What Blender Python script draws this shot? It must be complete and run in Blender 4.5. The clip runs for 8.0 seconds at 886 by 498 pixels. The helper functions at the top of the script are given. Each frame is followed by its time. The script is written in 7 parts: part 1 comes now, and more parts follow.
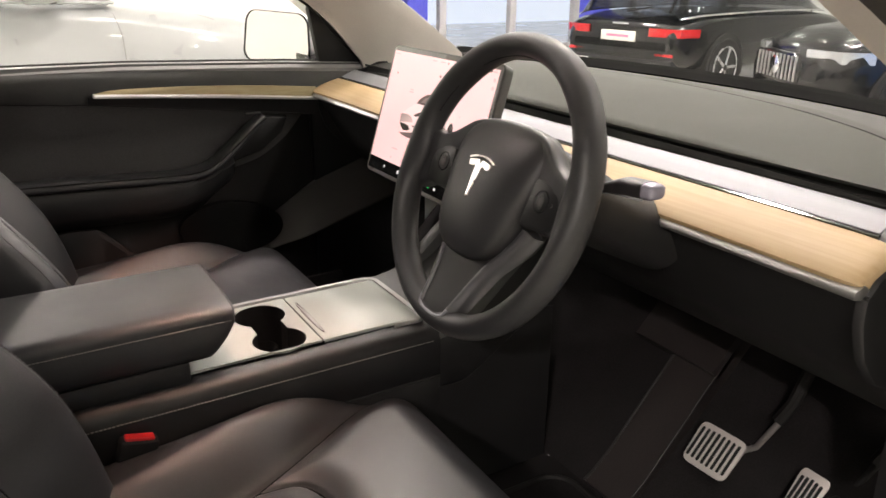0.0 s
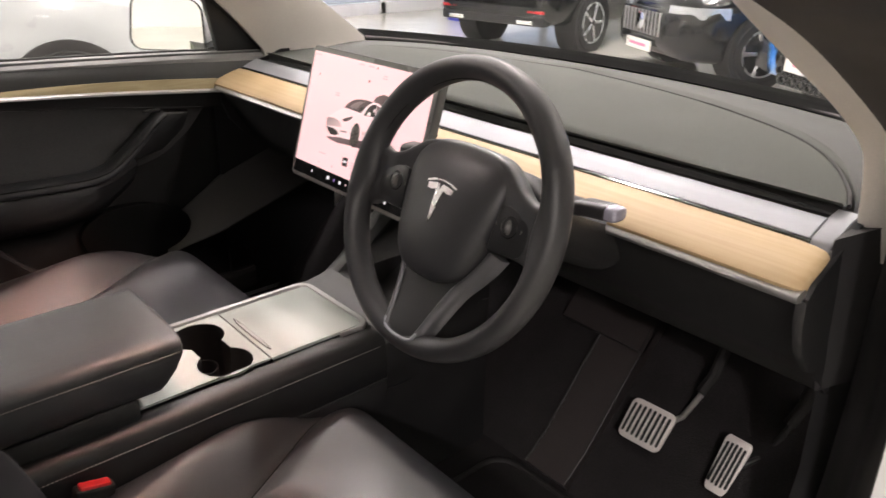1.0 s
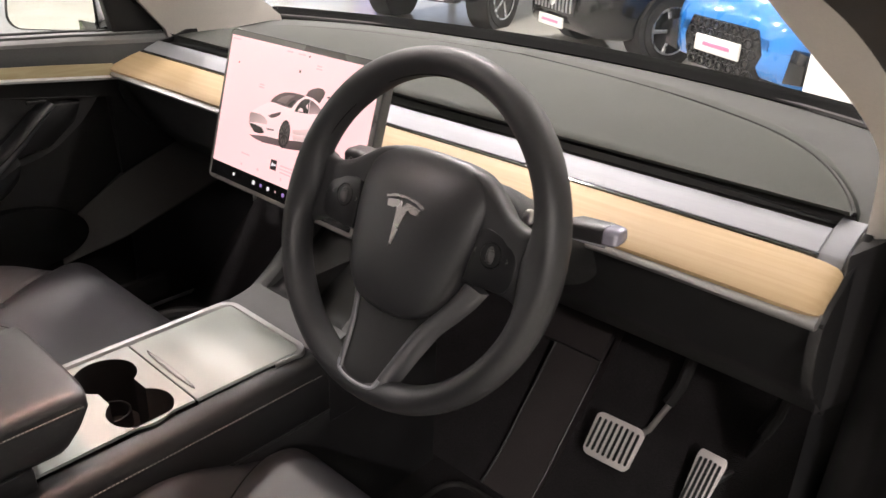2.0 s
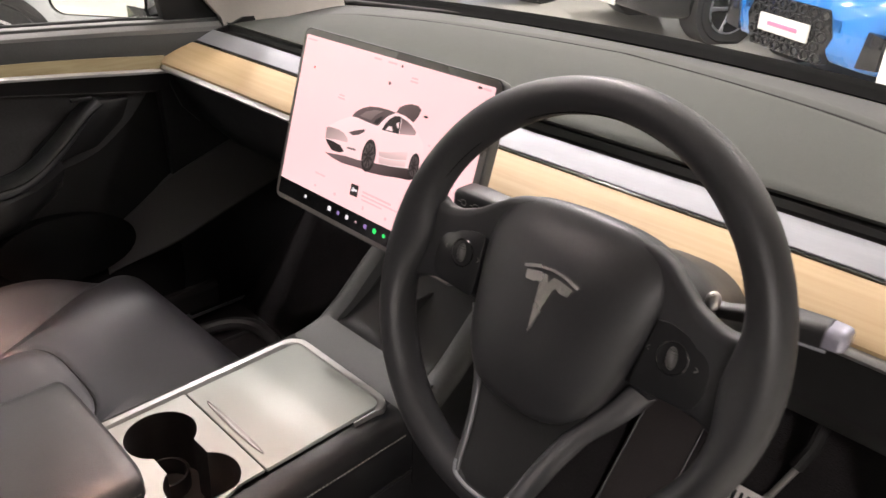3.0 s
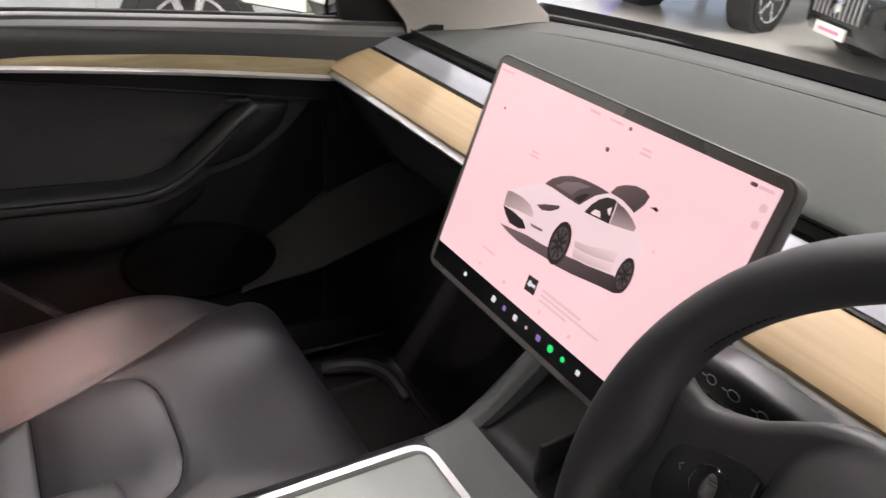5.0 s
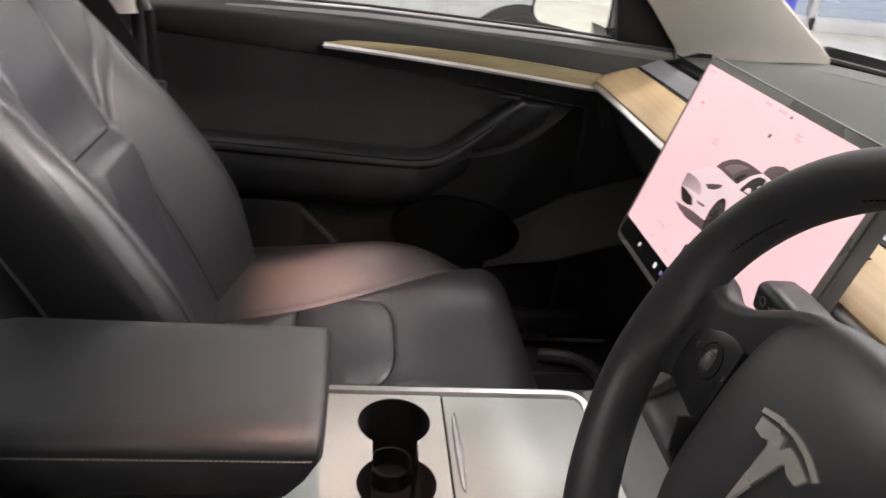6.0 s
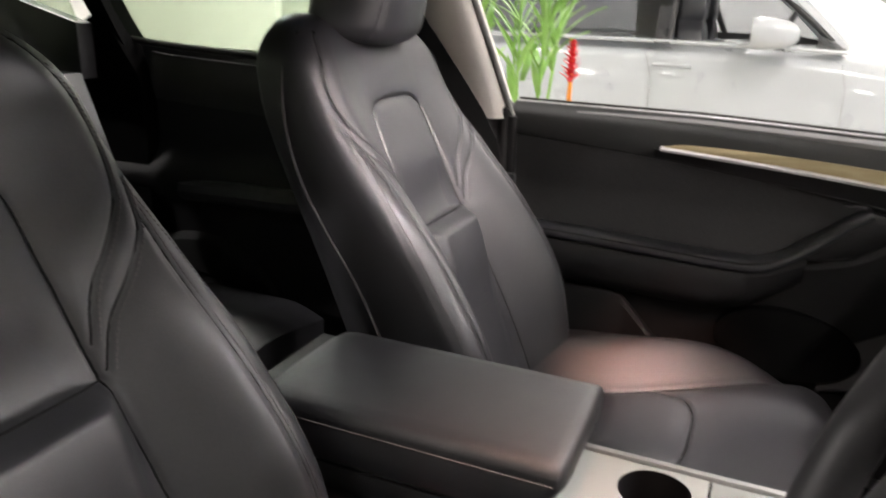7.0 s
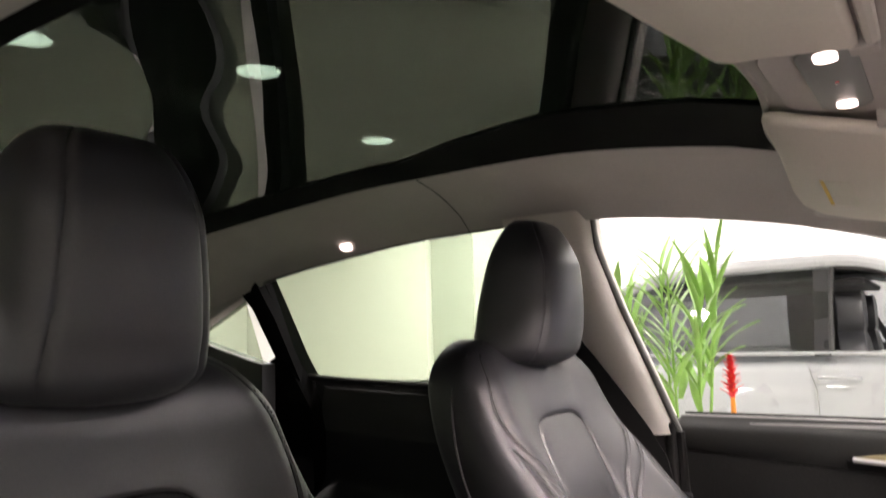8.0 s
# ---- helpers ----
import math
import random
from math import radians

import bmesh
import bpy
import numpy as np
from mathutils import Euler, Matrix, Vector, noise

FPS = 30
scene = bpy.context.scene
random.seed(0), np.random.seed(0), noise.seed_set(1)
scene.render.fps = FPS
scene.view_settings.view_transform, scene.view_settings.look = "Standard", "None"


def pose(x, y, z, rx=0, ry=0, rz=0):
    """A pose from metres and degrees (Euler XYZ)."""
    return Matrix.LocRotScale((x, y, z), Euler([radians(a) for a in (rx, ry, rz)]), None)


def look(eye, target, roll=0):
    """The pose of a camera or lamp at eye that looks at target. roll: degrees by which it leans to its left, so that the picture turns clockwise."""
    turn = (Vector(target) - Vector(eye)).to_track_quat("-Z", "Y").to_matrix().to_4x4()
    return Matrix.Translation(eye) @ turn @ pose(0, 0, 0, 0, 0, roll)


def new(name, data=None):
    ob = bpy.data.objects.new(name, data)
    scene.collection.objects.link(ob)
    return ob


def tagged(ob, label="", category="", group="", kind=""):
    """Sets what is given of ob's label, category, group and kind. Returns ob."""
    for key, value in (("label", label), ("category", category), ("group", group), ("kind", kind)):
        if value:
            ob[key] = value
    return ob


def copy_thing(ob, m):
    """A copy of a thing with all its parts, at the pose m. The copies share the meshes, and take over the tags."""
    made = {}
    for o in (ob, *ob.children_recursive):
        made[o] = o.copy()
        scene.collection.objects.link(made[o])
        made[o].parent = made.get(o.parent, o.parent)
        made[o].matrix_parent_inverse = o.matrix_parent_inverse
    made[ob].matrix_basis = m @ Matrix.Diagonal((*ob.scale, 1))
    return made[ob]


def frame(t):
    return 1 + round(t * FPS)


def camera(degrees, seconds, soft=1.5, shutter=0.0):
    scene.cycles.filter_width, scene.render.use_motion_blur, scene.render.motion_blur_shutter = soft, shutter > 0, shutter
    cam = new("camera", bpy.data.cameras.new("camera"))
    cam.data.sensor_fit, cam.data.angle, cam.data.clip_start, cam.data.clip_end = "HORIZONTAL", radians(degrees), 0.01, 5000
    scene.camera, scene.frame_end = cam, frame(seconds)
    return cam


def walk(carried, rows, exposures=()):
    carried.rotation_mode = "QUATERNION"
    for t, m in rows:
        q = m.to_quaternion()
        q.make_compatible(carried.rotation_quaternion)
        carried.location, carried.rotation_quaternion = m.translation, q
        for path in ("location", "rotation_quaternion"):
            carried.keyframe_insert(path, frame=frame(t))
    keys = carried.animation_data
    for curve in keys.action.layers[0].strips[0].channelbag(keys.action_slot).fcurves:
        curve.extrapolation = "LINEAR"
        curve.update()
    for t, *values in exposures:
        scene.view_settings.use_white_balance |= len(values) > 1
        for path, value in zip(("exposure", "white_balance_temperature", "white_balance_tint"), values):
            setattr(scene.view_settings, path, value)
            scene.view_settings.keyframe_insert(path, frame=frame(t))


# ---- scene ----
cam = camera(61.1, 8.0, shutter=0.25)
PATH = [
    (0, (1.134, -0.687, 1.235), (-0.47, 0.283, 0.537), 0.5),
    (0.5, (1.085, -0.751, 1.267), (-0.472, 0.264, 0.527), 0.0),
    (1, (1.054, -0.759, 1.316), (-0.325, 0.446, 0.51), 0.6),
    (1.2, (1.038, -0.747, 1.325), (-0.273, 0.525, 0.51), 0.9),
    (2.3, (0.83, -0.675, 1.301), (-0.359, 0.684, 0.44), 2.1),
    (2.5, (0.787, -0.66, 1.304), (-0.412, 0.678, 0.426), 2.1),
    (3, (0.696, -0.624, 1.313), (-0.533, 0.654, 0.387), 2.2),
    (3.5, (0.581, -0.571, 1.299), (-0.672, 0.646, 0.325), 2.7),
    (4, (0.478, -0.525, 1.287), (-0.797, 0.652, 0.293), 3.7),
    (4.2, (0.452, -0.509, 1.288), (-0.841, 0.657, 0.304), 4.4),
    (5.3, (0.465, -0.453, 1.274), (-1.118, 0.356, 0.358), 5.6),
    (5.5, (0.516, -0.447, 1.271), (-1.128, 0.234, 0.359), 5.9),
    (6, (0.67, -0.405, 1.253), (-1.11, -0.168, 0.373), 6.0),
    (6.5, (0.742, -0.35, 1.236), (-1.071, -0.578, 0.424), 5.2),
    (7, (0.768, -0.29, 1.215), (-0.984, -1.03, 0.595), 1.9),
    (7.5, (0.791, -0.304, 1.196), (-0.914, -1.329, 0.988), -0.2),
    (8, (0.808, -0.303, 1.196), (-0.841, -1.41, 1.435), -1.8),
]
walk(cam, [(t, look(eye, target, roll)) for t, eye, target, roll in PATH], [(0.0, 0.03, 6850, 10), (1.0, 0.08, 6600, 12), (2.5, 0.06, 6550, 12), (4.0, 0.0, 6500, 15), (5.5, -0.16, 6150, 10), (6.5, 0.0, 6350, 10), (7.5, 0.1, 6350, 10), (8.0, 0.12, 6550, 13)])

# ---- light ----
world = bpy.data.worlds.new("showroom_air")
world.use_nodes = True
world.node_tree.nodes["Background"].inputs[0].default_value = (0.9, 0.95, 1.0, 1)
world.node_tree.nodes["Background"].inputs[1].default_value = 0.02
scene.world = world
GROUND, CEILING = -0.08, 3.3
# added ceiling lights (x, y, watts), placed and powered to suit the cabin's brightness
FILL_SPOTS = [(2.4, 1.4, 30), (2.4, -1.6, 10), (3.6, -3.2, 135), (4.4, 3.6, 26), (0.9, 2.9, 50), (-1.4, 2.1, 130), (-2.1, 0.6, 64), (-2.2, -2.4, 44), (0.8, -4.6, 50), (-6.0, -0.6, 105), (-6.0, -3.6, 110), (-4.8, 3.0, 67), (-3.4, 6.2, 81), (-6.6, 5.6, 81)]


def area_lamp(name, where, target, power, size, colour):
    data = bpy.data.lights.new(name, "AREA")
    data.shape, data.size, data.energy, data.color = "DISK", size, power, colour
    ob = new(name, data)
    ob.matrix_world = look(where, target)
    return ob


for spot_x, spot_y, watts in FILL_SPOTS:
    area_lamp("ceiling_fill_light", (spot_x, spot_y, CEILING - 0.045), (spot_x, spot_y, 0), watts, 0.33, (1.0, 0.905, 0.88))
WARM, PALE = (1.0, 0.5, 0.36), (1.0, 0.86, 0.82)
# pale beams are extras at the two lenses, brightening seat back, cushion and wheel
for spot_x, aim, watts, cone, tint in ((-0.085, (-0.55, -0.4, 0.6), 0.34, 26, WARM), (-0.085, (-0.42, -0.25, 0.56), 0.65, 36, PALE), (0.085, (0.12, -0.42, 0.6), 0.34, 44, (1.0, 0.6, 0.47)), (-0.085, (-0.38, -0.84, 0.93), 1.7, 50, PALE), (0.085, (0.42, -0.22, 0.98), 0.2, 84, PALE)):
    area_lamp("map_light_beam", (spot_x, -0.375, 1.428), aim, watts, 0.032, tint).data.spread = radians(cone)


# ---- materials ----
def material(name, colour, rough=0.5, metal=0.0, vary=0.12, scale=6.0, fine=300.0, bump=0.0, bump_scale=900.0, coat=0.0, spec=0.5, stretch=(1, 1, 1), rough_vary=0.08, sheen=0.0):
    m = bpy.data.materials.new(name)
    m.use_nodes = True
    t = m.node_tree
    n, l = t.nodes, t.links
    p = n["Principled BSDF"]
    p.inputs["Roughness"].default_value, p.inputs["Metallic"].default_value = rough, metal
    p.inputs["Coat Weight"].default_value, p.inputs["Coat Roughness"].default_value = coat, 0.05
    p.inputs["Specular IOR Level"].default_value = spec
    p.inputs["Sheen Weight"].default_value = sheen
    tc = n.new("ShaderNodeTexCoord")
    mp = n.new("ShaderNodeMapping")
    mp.inputs["Scale"].default_value = stretch
    l.new(tc.outputs["Object"], mp.inputs["Vector"])
    big, small = n.new("ShaderNodeTexNoise"), n.new("ShaderNodeTexNoise")
    big.inputs["Scale"].default_value, big.inputs["Detail"].default_value = scale, 5
    small.inputs["Scale"].default_value, small.inputs["Detail"].default_value = fine, 3
    for tex in (big, small):
        l.new(mp.outputs["Vector"], tex.inputs["Vector"])
    add = n.new("ShaderNodeMath")
    add.operation = "ADD"
    l.new(big.outputs["Fac"], add.inputs[0])
    l.new(small.outputs["Fac"], add.inputs[1])
    ramp = n.new("ShaderNodeMapRange")
    ramp.inputs["From Min"].default_value, ramp.inputs["From Max"].default_value = 0.6, 1.4
    ramp.inputs["To Min"].default_value, ramp.inputs["To Max"].default_value = 1 - vary, 1 + vary
    l.new(add.outputs[0], ramp.inputs["Value"])
    mul = n.new("ShaderNodeVectorMath")
    mul.operation = "SCALE"
    mul.inputs[0].default_value = colour
    l.new(ramp.outputs[0], mul.inputs["Scale"])
    l.new(mul.outputs[0], p.inputs["Base Color"])
    rr = n.new("ShaderNodeMapRange")
    rr.inputs["From Min"].default_value, rr.inputs["From Max"].default_value = 0.3, 0.7
    rr.inputs["To Min"].default_value, rr.inputs["To Max"].default_value = max(0.02, rough - rough_vary), min(1, rough + rough_vary)
    l.new(big.outputs["Fac"], rr.inputs["Value"])
    l.new(rr.outputs[0], p.inputs["Roughness"])
    if bump:
        vor = n.new("ShaderNodeTexVoronoi")
        vor.inputs["Scale"].default_value = bump_scale
        l.new(mp.outputs["Vector"], vor.inputs["Vector"])
        b = n.new("ShaderNodeBump")
        b.inputs["Strength"].default_value, b.inputs["Distance"].default_value = bump, 0.0006
        l.new(vor.outputs["Distance"], b.inputs["Height"])
        l.new(b.outputs["Normal"], p.inputs["Normal"])
    return m


def wood_material(name, along, light, dark):
    m = bpy.data.materials.new(name)
    m.use_nodes = True
    t = m.node_tree
    n, l = t.nodes, t.links
    p = n["Principled BSDF"]
    tc, mp = n.new("ShaderNodeTexCoord"), n.new("ShaderNodeMapping")
    mp.inputs["Scale"].default_value = [3.0 if k == along else 90.0 for k in range(3)]
    l.new(tc.outputs["Object"], mp.inputs["Vector"])
    grain, wide = n.new("ShaderNodeTexNoise"), n.new("ShaderNodeTexNoise")
    grain.inputs["Scale"].default_value, grain.inputs["Detail"].default_value, grain.inputs["Distortion"].default_value = 1.6, 8, 0.5
    wide.inputs["Scale"].default_value, wide.inputs["Detail"].default_value = 5, 3
    l.new(mp.outputs["Vector"], grain.inputs["Vector"])
    l.new(tc.outputs["Object"], wide.inputs["Vector"])
    mix = n.new("ShaderNodeMix")
    mix.data_type = "RGBA"
    mix.inputs[6].default_value, mix.inputs[7].default_value = (*dark, 1), (*light, 1)
    mr = n.new("ShaderNodeMapRange")
    mr.inputs["From Min"].default_value, mr.inputs["From Max"].default_value = 0.35, 0.65
    l.new(grain.outputs["Fac"], mr.inputs["Value"])
    l.new(mr.outputs[0], mix.inputs[0])
    sc = n.new("ShaderNodeVectorMath")
    sc.operation = "SCALE"
    wr = n.new("ShaderNodeMapRange")
    wr.inputs["To Min"].default_value, wr.inputs["To Max"].default_value = 0.82, 1.18
    l.new(wide.outputs["Fac"], wr.inputs["Value"])
    l.new(mix.outputs[2], sc.inputs[0])
    l.new(wr.outputs[0], sc.inputs["Scale"])
    l.new(sc.outputs[0], p.inputs["Base Color"])
    p.inputs["Roughness"].default_value = 0.58
    b = n.new("ShaderNodeBump")
    b.inputs["Strength"].default_value, b.inputs["Distance"].default_value = 0.1, 0.0003
    l.new(grain.outputs["Fac"], b.inputs["Height"])
    l.new(b.outputs["Normal"], p.inputs["Normal"])
    return m


def glow(name, colour, strength):
    m = bpy.data.materials.new(name)
    m.use_nodes = True
    p = m.node_tree.nodes["Principled BSDF"]
    p.inputs["Base Color"].default_value = (*[0.3 * c for c in colour], 1)
    p.inputs["Roughness"].default_value = 0.25
    p.inputs["Emission Color"].default_value, p.inputs["Emission Strength"].default_value = (*colour, 1), strength
    return m


def pane(name, tint, gloss=0.03, steep=0.5):
    """Thin glass: tinted see-through, with a mirror coat that grows towards grazing angles."""
    m = bpy.data.materials.new(name)
    m.use_nodes = True
    t = m.node_tree
    n, l = t.nodes, t.links
    n.remove(n["Principled BSDF"])
    clear, shine, mix, fr = n.new("ShaderNodeBsdfTransparent"), n.new("ShaderNodeBsdfGlossy"), n.new("ShaderNodeMixShader"), n.new("ShaderNodeLayerWeight")
    power, scale = n.new("ShaderNodeMath"), n.new("ShaderNodeMath")
    clear.inputs[0].default_value = (*tint, 1)
    shine.inputs["Roughness"].default_value = 0.01
    fr.inputs["Blend"].default_value = 0.5
    power.operation, power.inputs[1].default_value = "POWER", 4.0
    scale.operation, scale.use_clamp = "MULTIPLY_ADD", True
    scale.inputs[1].default_value, scale.inputs[2].default_value = steep, gloss
    l.new(fr.outputs["Facing"], power.inputs[0])
    l.new(power.outputs[0], scale.inputs[0])
    l.new(scale.outputs[0], mix.inputs[0])
    l.new(clear.outputs[0], mix.inputs[1])
    l.new(shine.outputs[0], mix.inputs[2])
    l.new(mix.outputs[0], n["Material Output"].inputs[0])
    return m


LEATHER = material("black_leather", (0.0245, 0.0248, 0.0282), 0.44, vary=0.2, scale=9, bump=0.35, bump_scale=1000, spec=0.85)
LEATHER_SOFT = material("wheel_leather", (0.026, 0.026, 0.028), 0.47, vary=0.12, bump=0.07, bump_scale=1500, spec=0.55)
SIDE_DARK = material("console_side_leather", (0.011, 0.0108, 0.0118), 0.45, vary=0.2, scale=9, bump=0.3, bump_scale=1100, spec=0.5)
PIPING = material("dark_grey_thread", (0.075, 0.072, 0.074), 0.7)
WEBBING = material("black_belt_webbing", (0.012, 0.0118, 0.012), 0.7, vary=0.15, bump=0.5, bump_scale=700, spec=0.3)
THREAD = material("grey_thread", (0.22, 0.21, 0.2), 0.7)
SEAL_GREY = material("grey_seal_rubber", (0.2, 0.2, 0.19), 0.6, vary=0.15)
SPEAKER = material("speaker_cloth", (0.006, 0.006, 0.006), 0.9, vary=0.2, scale=30, bump=0.6, bump_scale=500, spec=0.15)
SEAM = material("seam_thread", (0.006, 0.006, 0.006), 0.8, spec=0.2)
PAD = material("grey_dash_vinyl", (0.08, 0.085, 0.078), 0.8, vary=0.1, scale=5, bump=0.5, bump_scale=800, spec=0.2)
COWL = material("dark_cowl_vinyl", (0.068, 0.069, 0.068), 0.7, vary=0.12, bump=0.4, bump_scale=800, spec=0.3)
PLASTIC = material("black_plastic", (0.017, 0.0168, 0.0176), 0.48, vary=0.2, bump=0.3, bump_scale=1300, spec=0.4)
GLOSS = material("gloss_black", (0.01, 0.01, 0.011), 0.12, vary=0.1, spec=0.5, rough_vary=0.04)
FABRIC = material("door_fabric", (0.042, 0.041, 0.041), 0.85, vary=0.3, scale=14, bump=0.9, bump_scale=700, sheen=0.15)
CARPET = material("black_carpet", (0.022, 0.02, 0.021), 0.95, vary=0.4, scale=20, bump=1.0, bump_scale=450, spec=0.2)
MAT_RUBBER = material("footrest_rubber", (0.034, 0.028, 0.028), 0.55, vary=0.25, scale=16, bump=0.4, bump_scale=500)
WOOD = wood_material("oak_dash", 0, (0.53, 0.385, 0.22), (0.48, 0.34, 0.185))
WOOD_DOOR = wood_material("oak_door", 1, (0.42, 0.35, 0.2), (0.35, 0.28, 0.145))
ALU = material("satin_aluminium", (0.35, 0.36, 0.385), 0.62, metal=0.65, vary=0.05, scale=4, fine=500, stretch=(0.05, 1, 1))
TRIM = material("bright_trim", (0.47, 0.465, 0.46), 0.42, metal=0.9, vary=0.05)
LIP_METAL = material("bright_lip_metal", (0.8, 0.79, 0.8), 0.36, metal=0.35, vary=0.04)
LEDGE = material("ledge_vinyl", (0.2, 0.198, 0.198), 0.4, vary=0.1, bump=0.25, bump_scale=900, spec=0.5)
WRAP = material("silver_console_film", (0.41, 0.435, 0.41), 0.55, metal=0.12, vary=0.05, scale=4, fine=700, spec=0.5)
RAMP_DARK = material("charcoal_trim_plastic", (0.035, 0.034, 0.035), 0.5, vary=0.12, bump=0.3)
RAMP_MID = material("satin_spoke_plastic", (0.028, 0.0275, 0.028), 0.42, vary=0.1, bump=0.2)
RAMP = material("grey_console_plastic", (0.085, 0.087, 0.086), 0.5, vary=0.1, bump=0.3)
HEAD = material("grey_headliner", (0.56, 0.525, 0.505), 0.92, vary=0.08, scale=8, bump=0.7, bump_scale=900, spec=0.2)
PILLAR = material("beige_pillar_cloth", (0.72, 0.68, 0.635), 0.9, vary=0.06, bump=0.6, bump_scale=900, spec=0.2)
VISOR = material("cream_visor_cloth", (0.8, 0.755, 0.68), 0.9, vary=0.06, bump=0.6, bump_scale=900, spec=0.2)
DEEP_BLACK = material("deep_black_door_plastic", (0.014, 0.0136, 0.0138), 0.6, vary=0.2, bump=0.3, bump_scale=1200, spec=0.2)
RUBBER = material("door_seal_rubber", (0.014, 0.013, 0.013), 0.62, vary=0.2, bump=0.2)
PAINT_WHITE = material("white_car_paint", (0.8, 0.8, 0.81), 0.3, vary=0.03, coat=0.9, rough_vary=0.04)
PAINT_SILVER = material("silver_white_car_paint", (0.33, 0.345, 0.35), 0.3, vary=0.04, coat=0.9, rough_vary=0.04)
PAINT_BLACK = material("black_car_paint", (0.004, 0.004, 0.005), 0.2, vary=0.2, coat=0.35, spec=0.3, rough_vary=0.03)
PAINT_BLUE = material("blue_car_paint", (0.015, 0.2, 0.62), 0.28, vary=0.06, coat=1.0, rough_vary=0.03)
PEDAL_METAL = material("pale_pedal_metal", (0.86, 0.8, 0.78), 0.4, metal=0.25, vary=0.06, fine=600)
STEEL = material("brushed_steel", (0.72, 0.69, 0.67), 0.3, metal=0.8, vary=0.06, fine=600)
CHROME = material("chrome", (0.86, 0.86, 0.87), 0.08, metal=1.0, vary=0.03)
STALK_BLACK = material("satin_black_stalk", (0.013, 0.013, 0.014), 0.34, vary=0.1, spec=0.4)
HINGE = material("pale_hinge_plastic", (0.4, 0.385, 0.36), 0.45, vary=0.1)
SATIN_GREY = material("satin_grey_moulding", (0.085, 0.082, 0.081), 0.45, vary=0.1, bump=0.2)
STALK_GREY = material("grey_stalk_plastic", (0.026, 0.025, 0.026), 0.4, vary=0.1, bump=0.2)
SPOKE_SATIN = material("satin_spoke_metal", (0.13, 0.129, 0.136), 0.38, metal=0.6, vary=0.06)
STALK_TIP = material("silver_stalk_tip", (0.34, 0.33, 0.4), 0.25, metal=0.4)
RED = material("red_buckle", (0.55, 0.012, 0.018), 0.35, vary=0.05)
TYRE = material("tyre_rubber", (0.012, 0.012, 0.012), 0.75, vary=0.25, bump=0.3)
ALLOY = material("alloy_rim", (0.6, 0.6, 0.62), 0.28, metal=0.9)
RED_LENS = material("red_lens", (0.5, 0.01, 0.015), 0.12, vary=0.1, coat=1.0)
PLATE = material("white_plate", (0.75, 0.74, 0.7), 0.4)
PLATE_INK = material("pink_plate_ink", (0.7, 0.2, 0.35), 0.5)
WALL = material("white_showroom_wall", (0.84, 0.84, 0.82), 0.7, vary=0.03, scale=1.5, spec=0.3)
FLOOR_TILE = material("showroom_floor", (0.6, 0.58, 0.53), 0.16, vary=0.1, scale=1.2, fine=60, spec=0.5)
WALL_GREY = material("grey_wall_panel", (0.55, 0.57, 0.53), 0.6, vary=0.04, scale=1.5, spec=0.3)
BLUE_COLUMN = material("blue_column_paint", (0.08, 0.09, 0.62), 0.45, vary=0.05)
GREY_FRAME = material("grey_window_frame", (0.6, 0.6, 0.62), 0.4)
LEAF = material("palm_leaf", (0.19, 0.36, 0.065), 0.45, vary=0.35, scale=20)
FLOWER = material("red_flower", (0.62, 0.02, 0.03), 0.5, vary=0.25, scale=60)
FLOWER_BASE = material("orange_flower_stem", (0.75, 0.25, 0.03), 0.5, vary=0.25, scale=60)
POT = material("white_pot", (0.7, 0.69, 0.66), 0.4)
LABEL = material("visor_label", (0.75, 0.72, 0.62), 0.6)
LABEL_YELLOW = material("visor_label_yellow", (0.7, 0.5, 0.1), 0.6)
CLEAR = pane("clear_glass", (0.985, 0.99, 0.985), 0.008, 0.12)
TINT_GREEN = pane("green_tinted_glass", (0.7, 0.755, 0.67), 0.01, 0.15)
ROOF_GLASS = pane("dark_roof_glass", (0.042, 0.049, 0.044), 0.012, 0.22)
CAR_GLASS = pane("dark_car_glass", (0.3, 0.31, 0.32), 0.06, 0.7)
FRIT = material("black_frit", (0.008, 0.008, 0.008), 0.8, vary=0.2, spec=0.03)
MIRROR = material("mirror_glass", (0.9, 0.9, 0.9), 0.02, metal=1.0, vary=0.01, rough_vary=0.0)
SPOT_DISC = glow("small_spot_glow", (1.0, 0.97, 0.92), 160.0)
COPPER = material("copper_ring", (0.8, 0.5, 0.34), 0.35, metal=0.35)
LIGHT_DISC = glow("ceiling_lamp_glow", (0.93, 1.0, 0.9), 30.0)
SEEN_DISC = glow("rear_lamp_glow", (1.0, 0.98, 0.92), 260.0)
# black glass; the pinkish-grey it reflects is mixed into the base colour
BORDER_SHEEN = material("display_border_sheen", (0.17, 0.15, 0.145), 0.3, vary=0.06, spec=0.9)
MAP_GLOW = glow("map_lamp_glow", (1.0, 0.8, 0.72), 4.0)
SCREEN_PINK = glow("display_background", (1.0, 0.64, 0.65), 1.01)


# ---- mesh helpers ----
def finish(ob, sharp=35):
    me = ob.data
    me.shade_smooth()
    me.set_sharp_from_angle(angle=radians(sharp))


